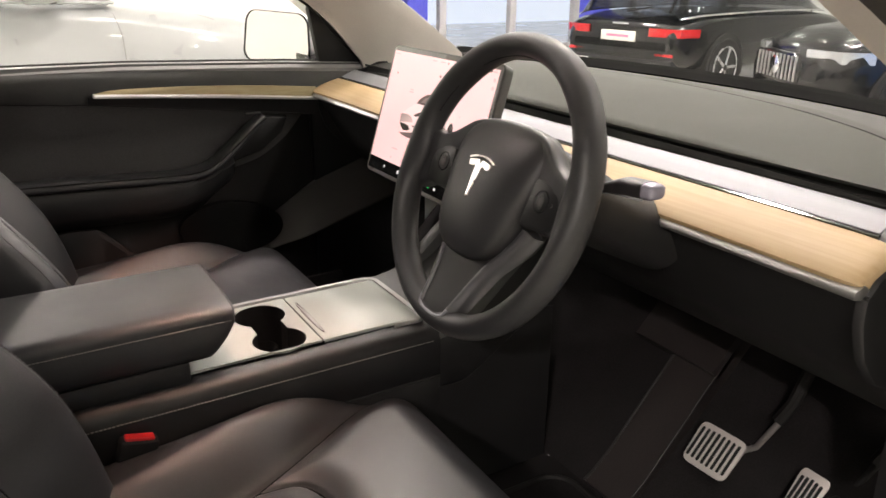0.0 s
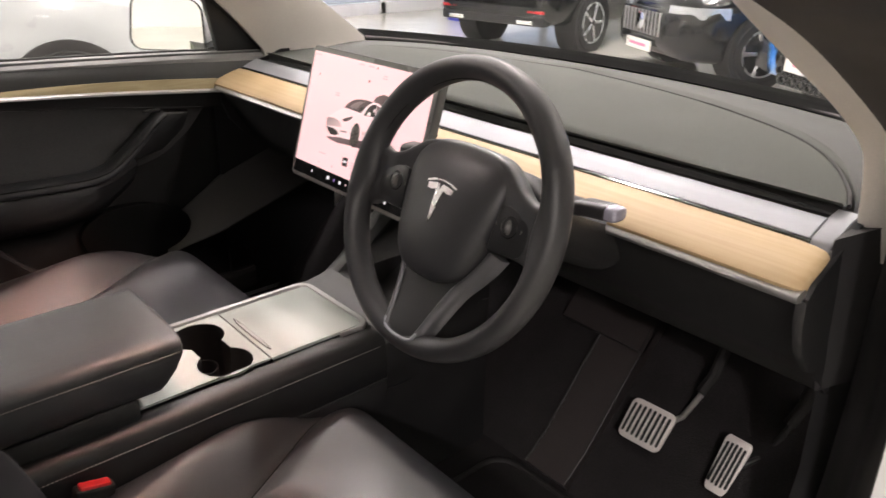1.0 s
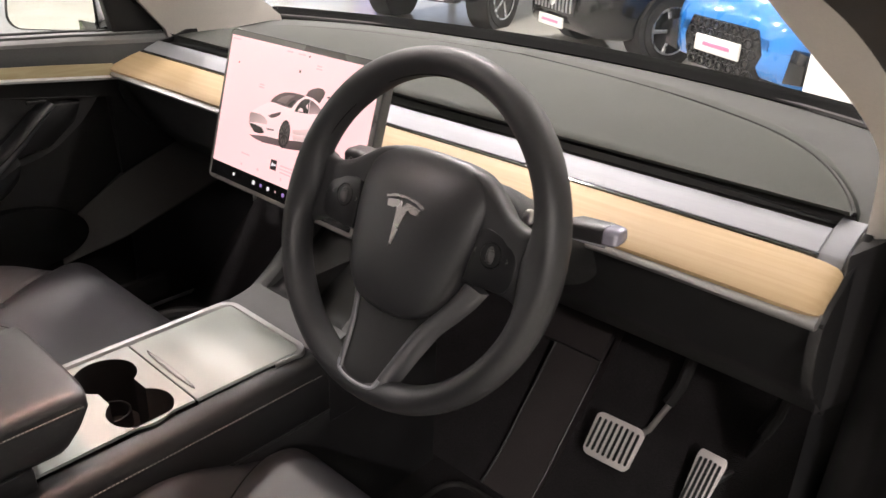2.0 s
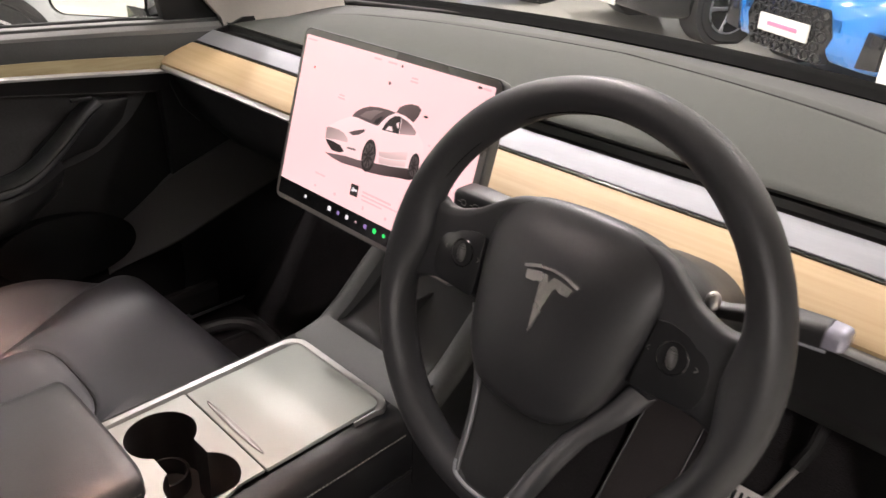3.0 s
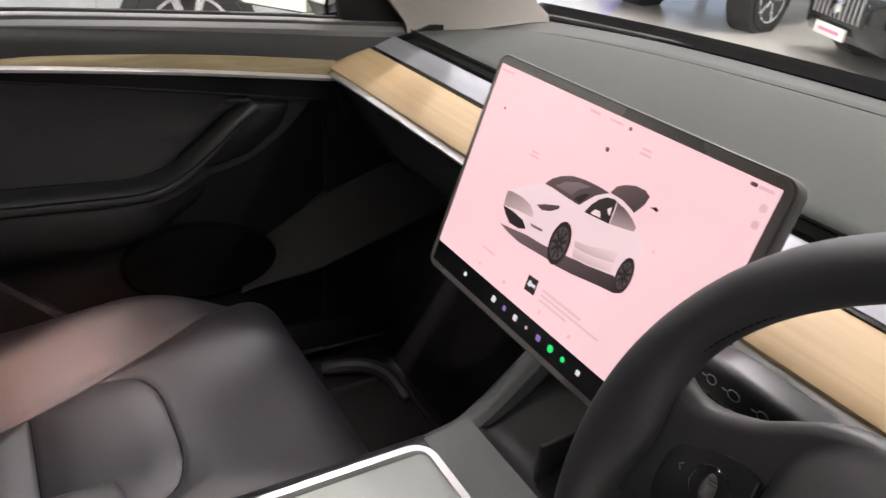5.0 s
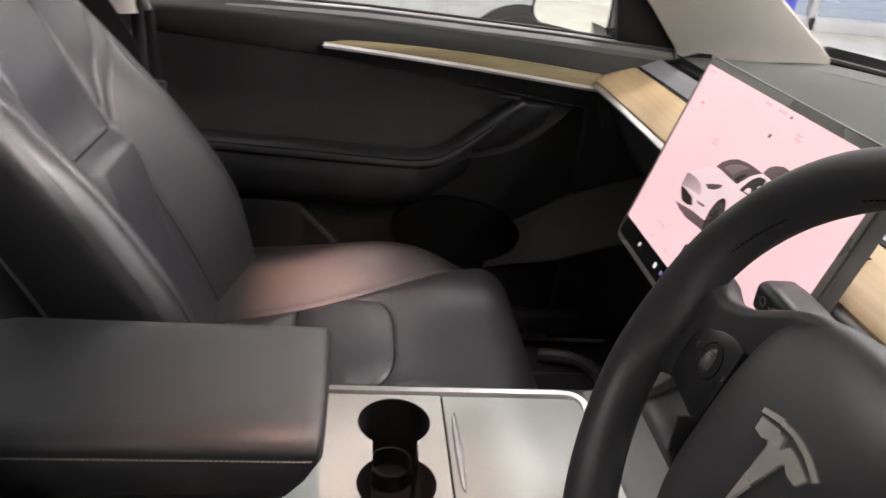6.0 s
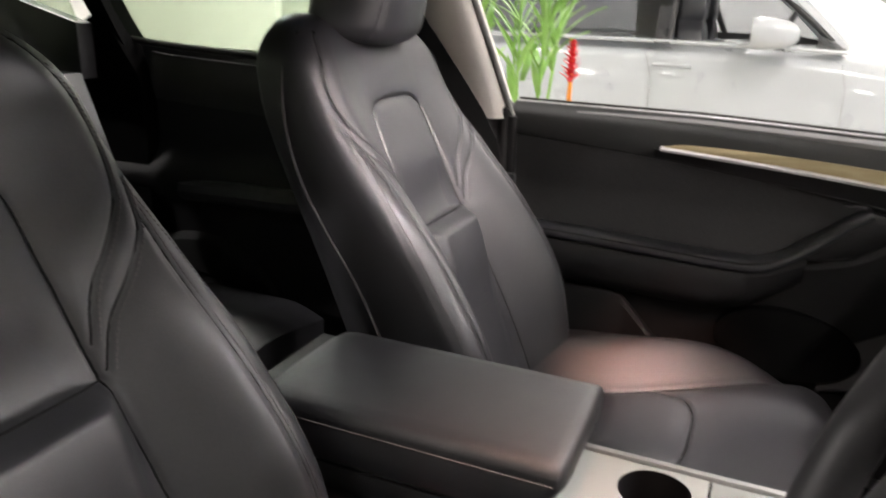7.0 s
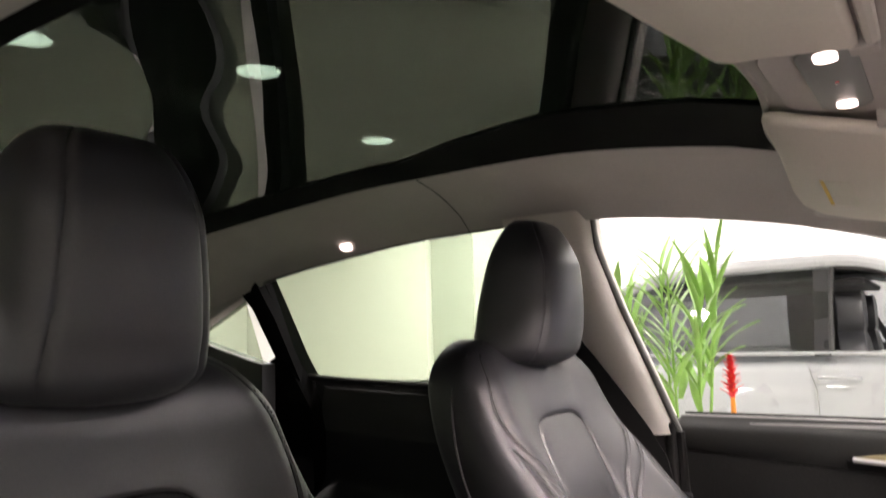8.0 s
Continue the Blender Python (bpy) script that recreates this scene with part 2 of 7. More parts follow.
def part(name, geo, mat, parent=None, label="", sharp=35):
    """Links a bmesh, or a pair of vertices and faces, as one mesh object under a thing or a part."""
    me = bpy.data.meshes.new(name)
    if isinstance(geo, tuple):
        me.from_pydata(geo[0], [], geo[1])
    else:
        bmesh.ops.recalc_face_normals(geo, faces=geo.faces)
        geo.to_mesh(me)
        geo.free()
    me.materials.append(mat)
    ob = new(name, me)
    finish(ob, sharp)
    if parent:
        ob.parent = parent
        ob.matrix_parent_inverse = parent.matrix_basis.inverted()
    return tagged(ob, label)


def thing(name, where, label, category, group="", kind=""):
    ob = new(name)
    ob.empty_display_size = 0.05
    ob.matrix_basis = Matrix.Translation(where)
    return tagged(ob, label, category, group, kind)


def lump(name, geo, mat, label, category, group="", kind="", sharp=35):
    return tagged(part(name, geo, mat, None, "", sharp), label, category, group, kind)


def box(x0, x1, y0, y1, z0, z1, bevel=0.004, seg=2):
    bm = bmesh.new()
    bmesh.ops.create_cube(bm, size=1)
    for v in bm.verts:
        v.co = (x0 + (v.co.x + 0.5) * (x1 - x0), y0 + (v.co.y + 0.5) * (y1 - y0), z0 + (v.co.z + 0.5) * (z1 - z0))
    if bevel:
        bmesh.ops.bevel(bm, geom=bm.edges[:], offset=bevel, segments=seg, profile=0.5, affect="EDGES", clamp_overlap=True)
    return bm


def join(*parts):
    out = bmesh.new()
    for bm in parts:
        me = bpy.data.meshes.new("join")
        bm.to_mesh(me)
        bm.free()
        out.from_mesh(me)
        bpy.data.meshes.remove(me)
    return out


def moved(bm, m):
    bm.transform(m)
    return bm


def loft(rings, closed=True, caps=True):
    """Skins rings of the same number of points."""
    bm = bmesh.new()
    rows = [[bm.verts.new(p) for p in ring] for ring in rings]
    count = len(rows[0])
    for a, b in zip(rows, rows[1:]):
        for k in range(count if closed else count - 1):
            j = (k + 1) % count
            bm.faces.new((a[k], a[j], b[j], b[k]))
    if caps and closed:
        bm.faces.new(rows[0][::-1])
        bm.faces.new(rows[-1])
    return bm


def prism(points, axis, a, b, bevel=0.0, seg=2):
    """A flat outline carried along an axis. Outline: (y, z) along x, (x, z) along y, (x, y) along z."""
    put = {"x": lambda u, v, w: (w, u, v), "y": lambda u, v, w: (u, w, v), "z": lambda u, v, w: (u, v, w)}[axis]
    bm = loft([[put(u, v, w) for u, v in points] for w in (a, b)])
    if bevel:
        bmesh.ops.recalc_face_normals(bm, faces=bm.faces)
        bmesh.ops.bevel(bm, geom=bm.edges[:], offset=bevel, segments=seg, profile=0.5, affect="EDGES", clamp_overlap=True)
    return bm


def tube(points, radius, sides=8, flat=1.0):
    """A round rod along points; radius may be a list."""
    pts = [Vector(p) for p in points]
    rad = radius if isinstance(radius, (list, tuple)) else [radius] * len(pts)
    rings, last = [], None
    for k, p in enumerate(pts):
        way = (pts[min(k + 1, len(pts) - 1)] - pts[max(k - 1, 0)]).normalized()
        side = way.cross(Vector((0, 0, 1))) if last is None else last - way * last.dot(way)
        if side.length < 1e-4:
            side = way.cross(Vector((1, 0, 0)))
        side.normalize()
        last = side
        up = side.cross(way)
        rings.append([p + rad[k] * (math.cos(2 * math.pi * i / sides) * side + flat * math.sin(2 * math.pi * i / sides) * up) for i in range(sides)])
    return loft(rings)


def smooth_path(points, steps=8):
    """Catmull-Rom through points."""
    pts = [Vector(p) for p in points]
    out = []
    for k in range(len(pts) - 1):
        a, b, c, d = pts[max(k - 1, 0)], pts[k], pts[k + 1], pts[min(k + 2, len(pts) - 1)]
        for s in range(steps):
            t = s / steps
            out.append(0.5 * ((2 * b) + (c - a) * t + (2 * a - 5 * b + 4 * c - d) * t * t + (3 * b - a - 3 * c + d) * t ** 3))
    return out + [pts[-1]]


def rounded(w, h, r, n=5, cx=0.0, cy=0.0):
    """Outline of a rounded rectangle."""
    out = []
    for sx, sy, a0 in ((1, 1, 0), (-1, 1, 90), (-1, -1, 180), (1, -1, 270)):
        for k in range(n + 1):
            a = radians(a0 + 90 * k / n)
            out.append((cx + sx * (w / 2 - r) + r * math.cos(a), cy + sy * (h / 2 - r) + r * math.sin(a)))
    return out


def sheet(fn, us, vs):
    """Vertices and faces of a surface fn(u, v)."""
    verts = [fn(u, v) for v in vs for u in us]
    w = len(us)
    faces = [(j * w + i, j * w + i + 1, (j + 1) * w + i + 1, (j + 1) * w + i) for j in range(len(vs) - 1) for i in range(w - 1)]
    return verts, faces


def slab(fn, us, vs, thick):
    """A sheet with a thickness, offset by the vector thick."""
    verts, faces = sheet(fn, us, vs)
    n, w, h = len(verts), len(us), len(vs)
    back = [tuple(Vector(v) + Vector(thick)) for v in verts]
    faces = faces + [tuple(n + k for k in f[::-1]) for f in faces]
    rim = [i for i in range(w)] + [j * w + w - 1 for j in range(1, h)] + [(h - 1) * w + i for i in range(w - 2, -1, -1)] + [j * w for j in range(h - 2, 0, -1)]
    faces += [(rim[k], n + rim[k], n + rim[(k + 1) % len(rim)], rim[(k + 1) % len(rim)]) for k in range(len(rim))]
    return [tuple(v) for v in verts] + back, faces


def steps(a, b, n):
    return [a + (b - a) * k / n for k in range(n + 1)]


def curve(table, x):
    """Straight lines through a table of (x, value)."""
    return float(np.interp(x, [p[0] for p in table], [p[1] for p in table]))


def soft_curve(table, x):
    """A smooth line through a table of (x, value)."""
    xs, ys = [p[0] for p in table], [p[1] for p in table]
    if x <= xs[0]:
        return ys[0]
    if x >= xs[-1]:
        return ys[-1]
    k = max(i for i in range(len(xs) - 1) if xs[i] <= x)
    slope = lambda i: (ys[min(i + 1, len(xs) - 1)] - ys[max(i - 1, 0)]) / (xs[min(i + 1, len(xs) - 1)] - xs[max(i - 1, 0)])
    h = xs[k + 1] - xs[k]
    t = (x - xs[k]) / h
    return (2 * t ** 3 - 3 * t * t + 1) * ys[k] + (t ** 3 - 2 * t * t + t) * h * slope(k) + (3 * t * t - 2 * t ** 3) * ys[k + 1] + (t ** 3 - t * t) * h * slope(k + 1)


def stitches(path, step, size, offset=(0, 0, 0)):
    """A row of short thread stitches along a path, in one mesh."""
    verts, faces, along, pts = [], [], 0.0, [Vector(p) + Vector(offset) for p in path]
    for a, b in zip(pts, pts[1:]):
        way, length = (b - a).normalized(), (b - a).length
        side = way.cross(Vector((0, 0, 1)))
        side = (side if side.length > 1e-3 else Vector((1, 0, 0))).normalized() * size * 0.28
        up = side.cross(way).normalized() * size * 0.28
        while along < length:
            c = a + way * along
            n = len(verts)
            for w in (-0.5, 0.5):
                for s in (side, up, -side, -up):
                    verts.append(tuple(c + way * size * w + s))
            faces += [(n + k, n + (k + 1) % 4, n + 4 + (k + 1) % 4, n + 4 + k) for k in range(4)] + [(n + 3, n + 2, n + 1, n), (n + 4, n + 5, n + 6, n + 7)]
            along += step
        along -= length
    return verts, faces


# ---- cabin shell ----
DOOR_TOP = [(-2.3, 1.30), (-2.05, 1.335), (-1.88, 1.382), (-1.62, 1.418), (-1.33, 1.446), (-0.91, 1.447), (-0.62, 1.412), (-0.38, 1.354), (-0.2, 1.282), (0.05, 1.155), (0.2, 1.005)]
ROOF_EDGE = [(-2.3, 1.44), (-1.93, 1.483), (-1.43, 1.528), (-1.19, 1.535), (-0.87, 1.533), (-0.6, 1.5), (-0.46, 1.462)]


def screen_base(x):
    """Where the windscreen meets the cowl."""
    return 0.715 - 0.19 * (abs(x) / 0.75) ** 2


shell = thing("car_body", (0, 0, GROUND), "white painted electric car body with dark glass roof", "car body", kind="structure")
floor = part("cabin_floor", box(-0.8, 0.8, -2.3, 0.75, 0.2, 0.3, 0.01), CARPET, shell, "black carpeted cabin floor")
part("firewall", box(-0.8, 0.8, 0.56, 0.66, 0.3, 0.97, 0.01), CARPET, shell)
part("toe_board", prism([(0.18, 0.3), (0.56, 0.66), (0.56, 0.3)], "x", -0.78, 0.78), CARPET, shell)
part("rear_bulkhead", box(-0.85, 0.85, -2.45, -2.38, 0.2, 1.05, 0.01), PLASTIC, shell)
part("tunnel", box(-0.13, 0.13, -2.3, -0.8, 0.3, 0.36, 0.03, 3), CARPET, shell)
part("bonnet", slab(lambda x, y: (x, y, 0.95 - 0.2 * (y - 0.74) - 0.1 * (y - 0.74) ** 2 - 0.06 * (x / 0.8) ** 4), steps(-0.86, 0.86, 16), steps(0.74, 1.75, 12), (0, 0, -0.02)), PAINT_WHITE, shell)
part("nose", box(-0.86, 0.86, 1.7, 1.8, 0.15, 0.7, 0.04, 4), PAINT_WHITE, shell)
for s in (-1, 1):
    part("wing", slab(lambda y, z, s=s: (s * (0.93 - 0.05 * ((z - 0.5) / 0.45) ** 2), y, 0.2 + (z - 0.2) * (1 - 0.3 * (y - 0.3) / 1.45)), steps(0.3, 1.75, 14), steps(0.2, 0.86, 8), (-s * 0.02, 0, 0)), PAINT_WHITE, shell)
    part("rear_side_panel", slab(lambda y, z, s=s: (s * (0.94 - 0.09 * max(0, (z - 0.7) / 0.4) ** 2), y, z), steps(-2.5, -1.9, 8), steps(0.2, 1.1, 10), (-s * 0.02, 0, 0)), PAINT_WHITE, shell)
    part("sill", box(min(s * 0.8, s * 0.94), max(s * 0.8, s * 0.94), -2.0, 0.42, 0.14, 0.36, 0.03, 3), PAINT_WHITE, shell)
part("tail", slab(lambda x, z: (x, -2.5 + 0.28 * max(0, z - 1.0), z), steps(-0.9, 0.9, 10), steps(0.2, 1.1, 6), (0, 0.02, 0)), PAINT_WHITE, shell)

# windscreen and roof
windscreen = lump("windscreen", slab(lambda u, v: (u * (0.8 - 0.2 * v), screen_base(0.75 * u) * (1 - v) + v * (-0.24 - 0.05 * u * u), 1.0 + 0.425 * v - 0.02 * u * u * v + 0.05 * v * (1 - v)), steps(-1, 1, 20), steps(0, 1, 10), (0, 0.004, 0.004)), CLEAR, "clear raked windscreen with a black border", "windscreen", kind="structure")
windscreen.visible_shadow = False
part("windscreen_border", slab(lambda u, v: (u * 0.795, screen_base(0.75 * u) - 0.03 + 0.03 * v, 1.006 + 0.019 * v), steps(-1, 1, 32), [0, 1], (0, 0.004, -0.004)), FRIT, windscreen)


def roof_z(x, y):
    return soft_curve(ROOF_EDGE, y) + 0.035 * (1 - (x / 0.45) ** 2)


def frit_in(s, y):
    """Inner edge of the black border printed on the roof glass."""
    return 0.41 if s > 0 else curve([(-2.3, 0.36), (-1.2, 0.36), (-0.8, 0.26), (-0.46, 0.235)], y)


roof = lump("glass_roof", slab(lambda x, y: (x, y, roof_z(x, y)), steps(-0.45, 0.45, 16), steps(-2.25, -0.46, 30), (0, 0, 0.005)), ROOF_GLASS, "dark tinted panoramic glass roof reflecting the windows", "glass roof", kind="structure")
for s in (-1, 1):
    part("roof_border", slab(lambda v, y, s=s: (s * (frit_in(s, y) + (0.47 - frit_in(s, y)) * v), y, roof_z(min(0.45, frit_in(s, y) + (0.47 - frit_in(s, y)) * v), y) - 0.004), steps(0, 1, 4), steps(-2.25, -0.46, 30), (0, 0, 0.002)), FRIT, roof)
    part("outer_roof_rail", slab(lambda v, y, s=s: (s * (0.45 + 0.27 * v), y, (1 - v) * (soft_curve(ROOF_EDGE, min(y, -0.46)) + 0.012 - 0.5 * max(0, y + 0.46)) + v * soft_curve(DOOR_TOP, y) + 0.03 * v), steps(0, 1, 5), steps(-2.25, -0.2, 30), (0, 0, 0.015)), PAINT_WHITE, roof)


def rail_point(s, v, y):
    """Headliner between the glass roof and the door opening."""
    zr, zd = soft_curve(ROOF_EDGE, min(y, -0.46)) - 0.004, soft_curve(DOOR_TOP, y)
    if y > -0.46:
        zr -= 0.42 * (y + 0.46)
    return (s * (0.45 + 0.21 * v), y, zr * (1 - v) + zd * v + 0.012 * math.sin(math.pi * v) - 0.012 * max(0, v - 0.8) / 0.2)


headliner = thing("headliner", (0, -0.3, 1.4), "grey woven headliner round the glass roof", "headliner", kind="structure")
for s in (-1, 1):
    part("side_rail_lining", slab(lambda v, y, s=s: rail_point(s, v, y), steps(0, 1, 14), steps(-2.3, -0.2, 60), (0, 0, 0.02)), HEAD, headliner)
    part("lining_joint", tube([Vector(rail_point(s, v, -1.21)) - Vector((0, 0, 0.0004)) for v in steps(0, 1, 10)], 0.0012, 6), PLASTIC, headliner)


def header_z(x, y):
    return 1.457 - 0.2 * (y + 0.46) - 0.075 * (abs(x) / 0.62) ** 2.4


lamp_at = Vector(rail_point(-1, 0.86, -1.565))
part("reading_lamp", moved(prism(rounded(0.02, 0.034, 0.008, 4), "z", -0.006, 0.004), Matrix.Translation(lamp_at) @ Matrix.Rotation(radians(-35), 4, "Y")), MAP_GLOW, headliner, "small lit reading lamp")


def header_edge(x):
    """Rear edge of the front lining, set forward in the middle."""
    return -0.452 - 0.03 * min(1.0, (x / 0.25) ** 2)


part("front_lining", slab(lambda x, v: (x, header_edge(x) * (1 - v) - 0.2 * v, header_z(x, header_edge(x) * (1 - v) - 0.2 * v)), steps(-0.62, 0.62, 40), steps(0, 1, 12), (0, 0, 0.018)), HEAD, headliner)
part("front_lining_edge", tube([(x, header_edge(x), header_z(x, header_edge(x)) + 0.008) for x in steps(-0.47, 0.47, 32)], 0.009, 8), HEAD, headliner)
part("rear_lining", slab(lambda x, y: (x, y, 1.46 + 0.03 * (1 - (x / 0.5) ** 2) - 0.55 * (-2.2 - y)), steps(-0.66, 0.66, 12), steps(-2.4, -2.2, 4), (0, 0, 0.02)), HEAD, headliner)

# overhead console and visors
pod = thing("overhead_console", (0, -0.37, 1.41), "grey overhead console with two lit map lamps", "overhead console")
part("body", loft([[(x, y, z + 0.0) for x, y in rounded(w, d, r, 6, 0, -0.36)] for w, d, r, z in ((0.27, 0.15, 0.06, 1.45), (0.265, 0.145, 0.06, 1.44), (0.25, 0.125, 0.055, 1.4365))]), HEAD, pod)
part("lamp_panel", prism(rounded(0.222, 0.05, 0.024, 6, 0, -0.375), "z", 1.4335, 1.438, 0.0015), LEDGE, pod, "smoked lamp panel")
part("red_indicator", prism(rounded(0.008, 0.004, 0.0015, 3, 0, -0.375), "z", 1.4325, 1.434), RED_LENS, pod)
for x in (-0.085, 0.085):
    part("map_lamp", prism(rounded(0.029, 0.02, 0.0095, 5, x, -0.375), "z", 1.4318, 1.435), MAP_GLOW, pod, "lit warm map lamp lens")
for s in (-1, 1):
    visor = thing("sun_visor", (s * 0.36, -0.4, 1.4), "grey cloth sun visor folded up against the headliner", "sun visor", "front visors")
    outline = [(s * x, y) for x, y in ((0.14, -0.345), (0.115, -0.42), (0.1, -0.45), (0.105, -0.463), (0.125, -0.468), (0.27, -0.476), (0.45, -0.489), (0.51, -0.485), (0.54, -0.462), (0.55, -0.42), (0.55, -0.335))]
    rings = [[(x + (0.35 * s - x) * k, y + (-0.41 - y) * k * 1.5, header_z(x, y) + z) for x, y in outline] for k, z in ((0.05, -0.008), (0.0, -0.011), (-0.01, -0.016), (0.0, -0.022), (0.04, -0.026))]
    if s > 0:
        rings = [[(x, y, z + 0.009) for x, y, z in ring] for ring in rings]
    part("pad", loft(rings), VISOR, visor, "beige-grey padded visor", 50)
    part("pivot_rod", tube([(s * 0.14, -0.335, header_z(0.14, -0.335) - 0.008), (s * 0.55, -0.325, header_z(0.55, -0.325) - 0.008)], 0.006), PILLAR, visor)
    for a, b, c, d, m, nm in () if s > 0 else ((0.335, 0.45, -0.432, -0.4, LABEL, "warning_label"), (0.335, 0.45, -0.4385, -0.4335, LABEL_YELLOW, "label_stripe")):
        part(nm, slab(lambda u, v, s=s: (s * u, v, header_z(u, v) - 0.0385), steps(a, b, 4), steps(c, d, 3), (0, 0, 0.001)), m, visor)
    part("clip", box(min(s * 0.13, s * 0.15), max(s * 0.13, s * 0.15), -0.352, -0.33, header_z(0.14, -0.34) - 0.018, header_z(0.14, -0.34) + 0.004, 0.003), HEAD, visor)

# pillars, both sides
for s in (-1, 1):
    low = [(0.2, 1.0), (0.05, 1.15), (-0.2, 1.278), (-0.38, 1.35), (-0.5, 1.385)]
    inner = [(0.50, 1.012), (0.30, 1.148), (0.05, 1.29), (-0.15, 1.392), (-0.28, 1.425)]
    outx = (0.765, 0.748, 0.71, 0.668, 0.655)
    inx = (0.735, 0.70, 0.66, 0.62, 0.6)
    lo = smooth_path([(s * outx[k], low[k][0], low[k][1]) for k in range(5)], 6)
    up = smooth_path([(s * inx[k], inner[k][0], inner[k][1]) for k in range(5)], 6)
    if s > 0:
        lo = smooth_path([(0.775, 0.217, 0.964), (0.775, 0.168, 1.069), (0.772, 0.114, 1.112), (0.76, 0.015, 1.174), (0.738, -0.055, 1.222), (0.712, -0.13, 1.262), (0.69, -0.3, 1.33), (0.66, -0.46, 1.385)], 5)
        up = smooth_path([(0.745, 0.182, 0.973), (0.742, 0.163, 1.057), (0.735, 0.147, 1.089), (0.715, 0.104, 1.133), (0.685, 0.055, 1.178), (0.645, -0.03, 1.25), (0.625, -0.18, 1.36), (0.6, -0.3, 1.42)], 5)
    lo, up = [lo[0] + Vector((0, 0.012, -0.045))] + lo, [up[0] + Vector((0, 0.015, -0.045))] + up
    a_pillar = thing("a_pillar", (s * 0.75, 0.3, 1.0), "pale grey cloth-covered windscreen pillar", "pillar", kind="structure")
    rings = []
    for p, q in zip(lo, up):
        mid = (p + q) / 2 + (Vector((-s * 0.022, -0.012, 0.012)) if s < 0 else Vector((0.0, -0.01, 0.006)))
        ring = [p, p * 0.75 + q * 0.25 + (mid - (p + q) / 2) * 0.8, mid, p * 0.25 + q * 0.75 + (mid - (p + q) / 2) * 0.8, q]
        ring += [q + Vector((s * 0.05, 0.01, 0.01)), p + Vector((s * 0.05, 0.01, 0.0))] if s < 0 else [q + Vector((0.02, 0.2, 0.02)), p + Vector((0.03, 0.2, 0.02))]
        rings.append(ring)
    part("trim", loft(rings), PILLAR, a_pillar, "", 50)
    if s < 0:
        part("outer_skin", loft([[p + Vector((s * 0.052, 0, 0)), q + Vector((s * 0.052, 0.012, 0.012)), q + Vector((s * 0.08, 0.0, 0.0)), p + Vector((s * 0.1, -0.01, 0))] for p, q in zip(lo, up)]), PAINT_WHITE, a_pillar)
        part("door_seal", tube([p + Vector((-0.03, 0.0, 0.004)) for p in lo], 0.006, 10), RUBBER, a_pillar)
    b_pillar = thing("b_pillar", (s * 0.78, -0.9, 0.5), "pale cloth-covered pillar behind the front door", "pillar", kind="structure")
    rings = []
    for z, y0, y1, x in ((1.455, -0.915, -1.13, 0.655), (1.38, -0.925, -1.1, 0.695), (1.25, -0.895, -1.04, 0.738), (1.1, -0.843, -0.985, 0.768), (0.985, -0.802, -0.95, 0.782)):
        rings.append([(s * x, y0, z), (s * (x - 0.022), y0 - 0.025, z), (s * (x - 0.026), (y0 + y1) / 2, z), (s * (x - 0.02), y1 + 0.02, z), (s * x, y1, z), (s * (x + 0.06), y1, z), (s * (x + 0.06), y0, z)])
    part("upper_trim", loft(rings), PILLAR, b_pillar, "", 50)
    rings = []
    for z, y0, y1, x in ((0.985, -0.822, -0.95, 0.785), (0.75, -0.8, -0.96, 0.79), (0.3, -0.8, -0.98, 0.795)):
        rings.append([(s * x, y0, z), (s * (x - 0.03), y0 - 0.03, z), (s * (x - 0.03), y1 + 0.03, z), (s * x, y1, z), (s * (x + 0.07), y1, z), (s * (x + 0.07), y0, z)])
    part("lower_trim", loft(rings), PLASTIC, b_pillar)
    part("front_seal", tube(smooth_path([(s * 0.79, -0.796, 0.99), (s * 0.81, -0.79, 0.6), (s * 0.81, -0.78, 0.33)], 5), 0.011, 8), RUBBER, b_pillar)
    part("window_seal", tube(smooth_path([(s * 0.665, -0.912, 1.45), (s * 0.705, -0.919, 1.38), (s * 0.748, -0.889, 1.25), (s * 0.778, -0.837, 1.1), (s * 0.79, -0.796, 0.99)], 5), 0.007, 8), SEAL_GREY, b_pillar, "grey window seal")
    belt = thing("seat_belt", (s * 0.72, -0.95, 0.4), "black woven seat belt hanging on the pillar", "seat belt", "front belts")
    strap = smooth_path([(s * 0.655, -1.04, 1.36), (s * 0.688, -0.993, 1.2), (s * 0.696, -0.962, 1.15), (s * 0.7, -0.892, 1.057), (s * 0.7, -0.84, 0.98), (s * 0.703, -0.812, 0.89), (s * 0.72, -0.78, 0.5)], 8)
    part("strap", loft([[p + Vector((0, -0.026, 0)), p + Vector((0, 0.026, 0)), p + Vector((s * 0.002, 0.026, 0)), p + Vector((s * 0.002, -0.026, 0))] for p in strap]), WEBBING, belt)
    part("anchor", box(min(s * 0.648, s * 0.685), max(s * 0.648, s * 0.685), -1.06, -1.0, 1.345, 1.40, 0.01, 3), PLASTIC, belt)
    part("tongue", box(min(s * 0.693, s * 0.708), max(s * 0.693, s * 0.708), -0.81, -0.752, 0.84, 0.885, 0.004), PLASTIC, belt)

    # rear door: panel, window, quarter pane
    rear_door = thing("rear_door", (s * 0.8, -1.35, 0.35), "dark rear door panel with armrest and pale green window", "car door", "rear doors")
    belt_z = lambda y: curve([(-2.0, 1.108), (-1.75, 1.088), (-1.3, 1.067), (-0.95, 1.055)], y)

    def panel(y, v, s=s, belt_z=belt_z):
        z = 0.34 + v * (belt_z(y) - 0.34)
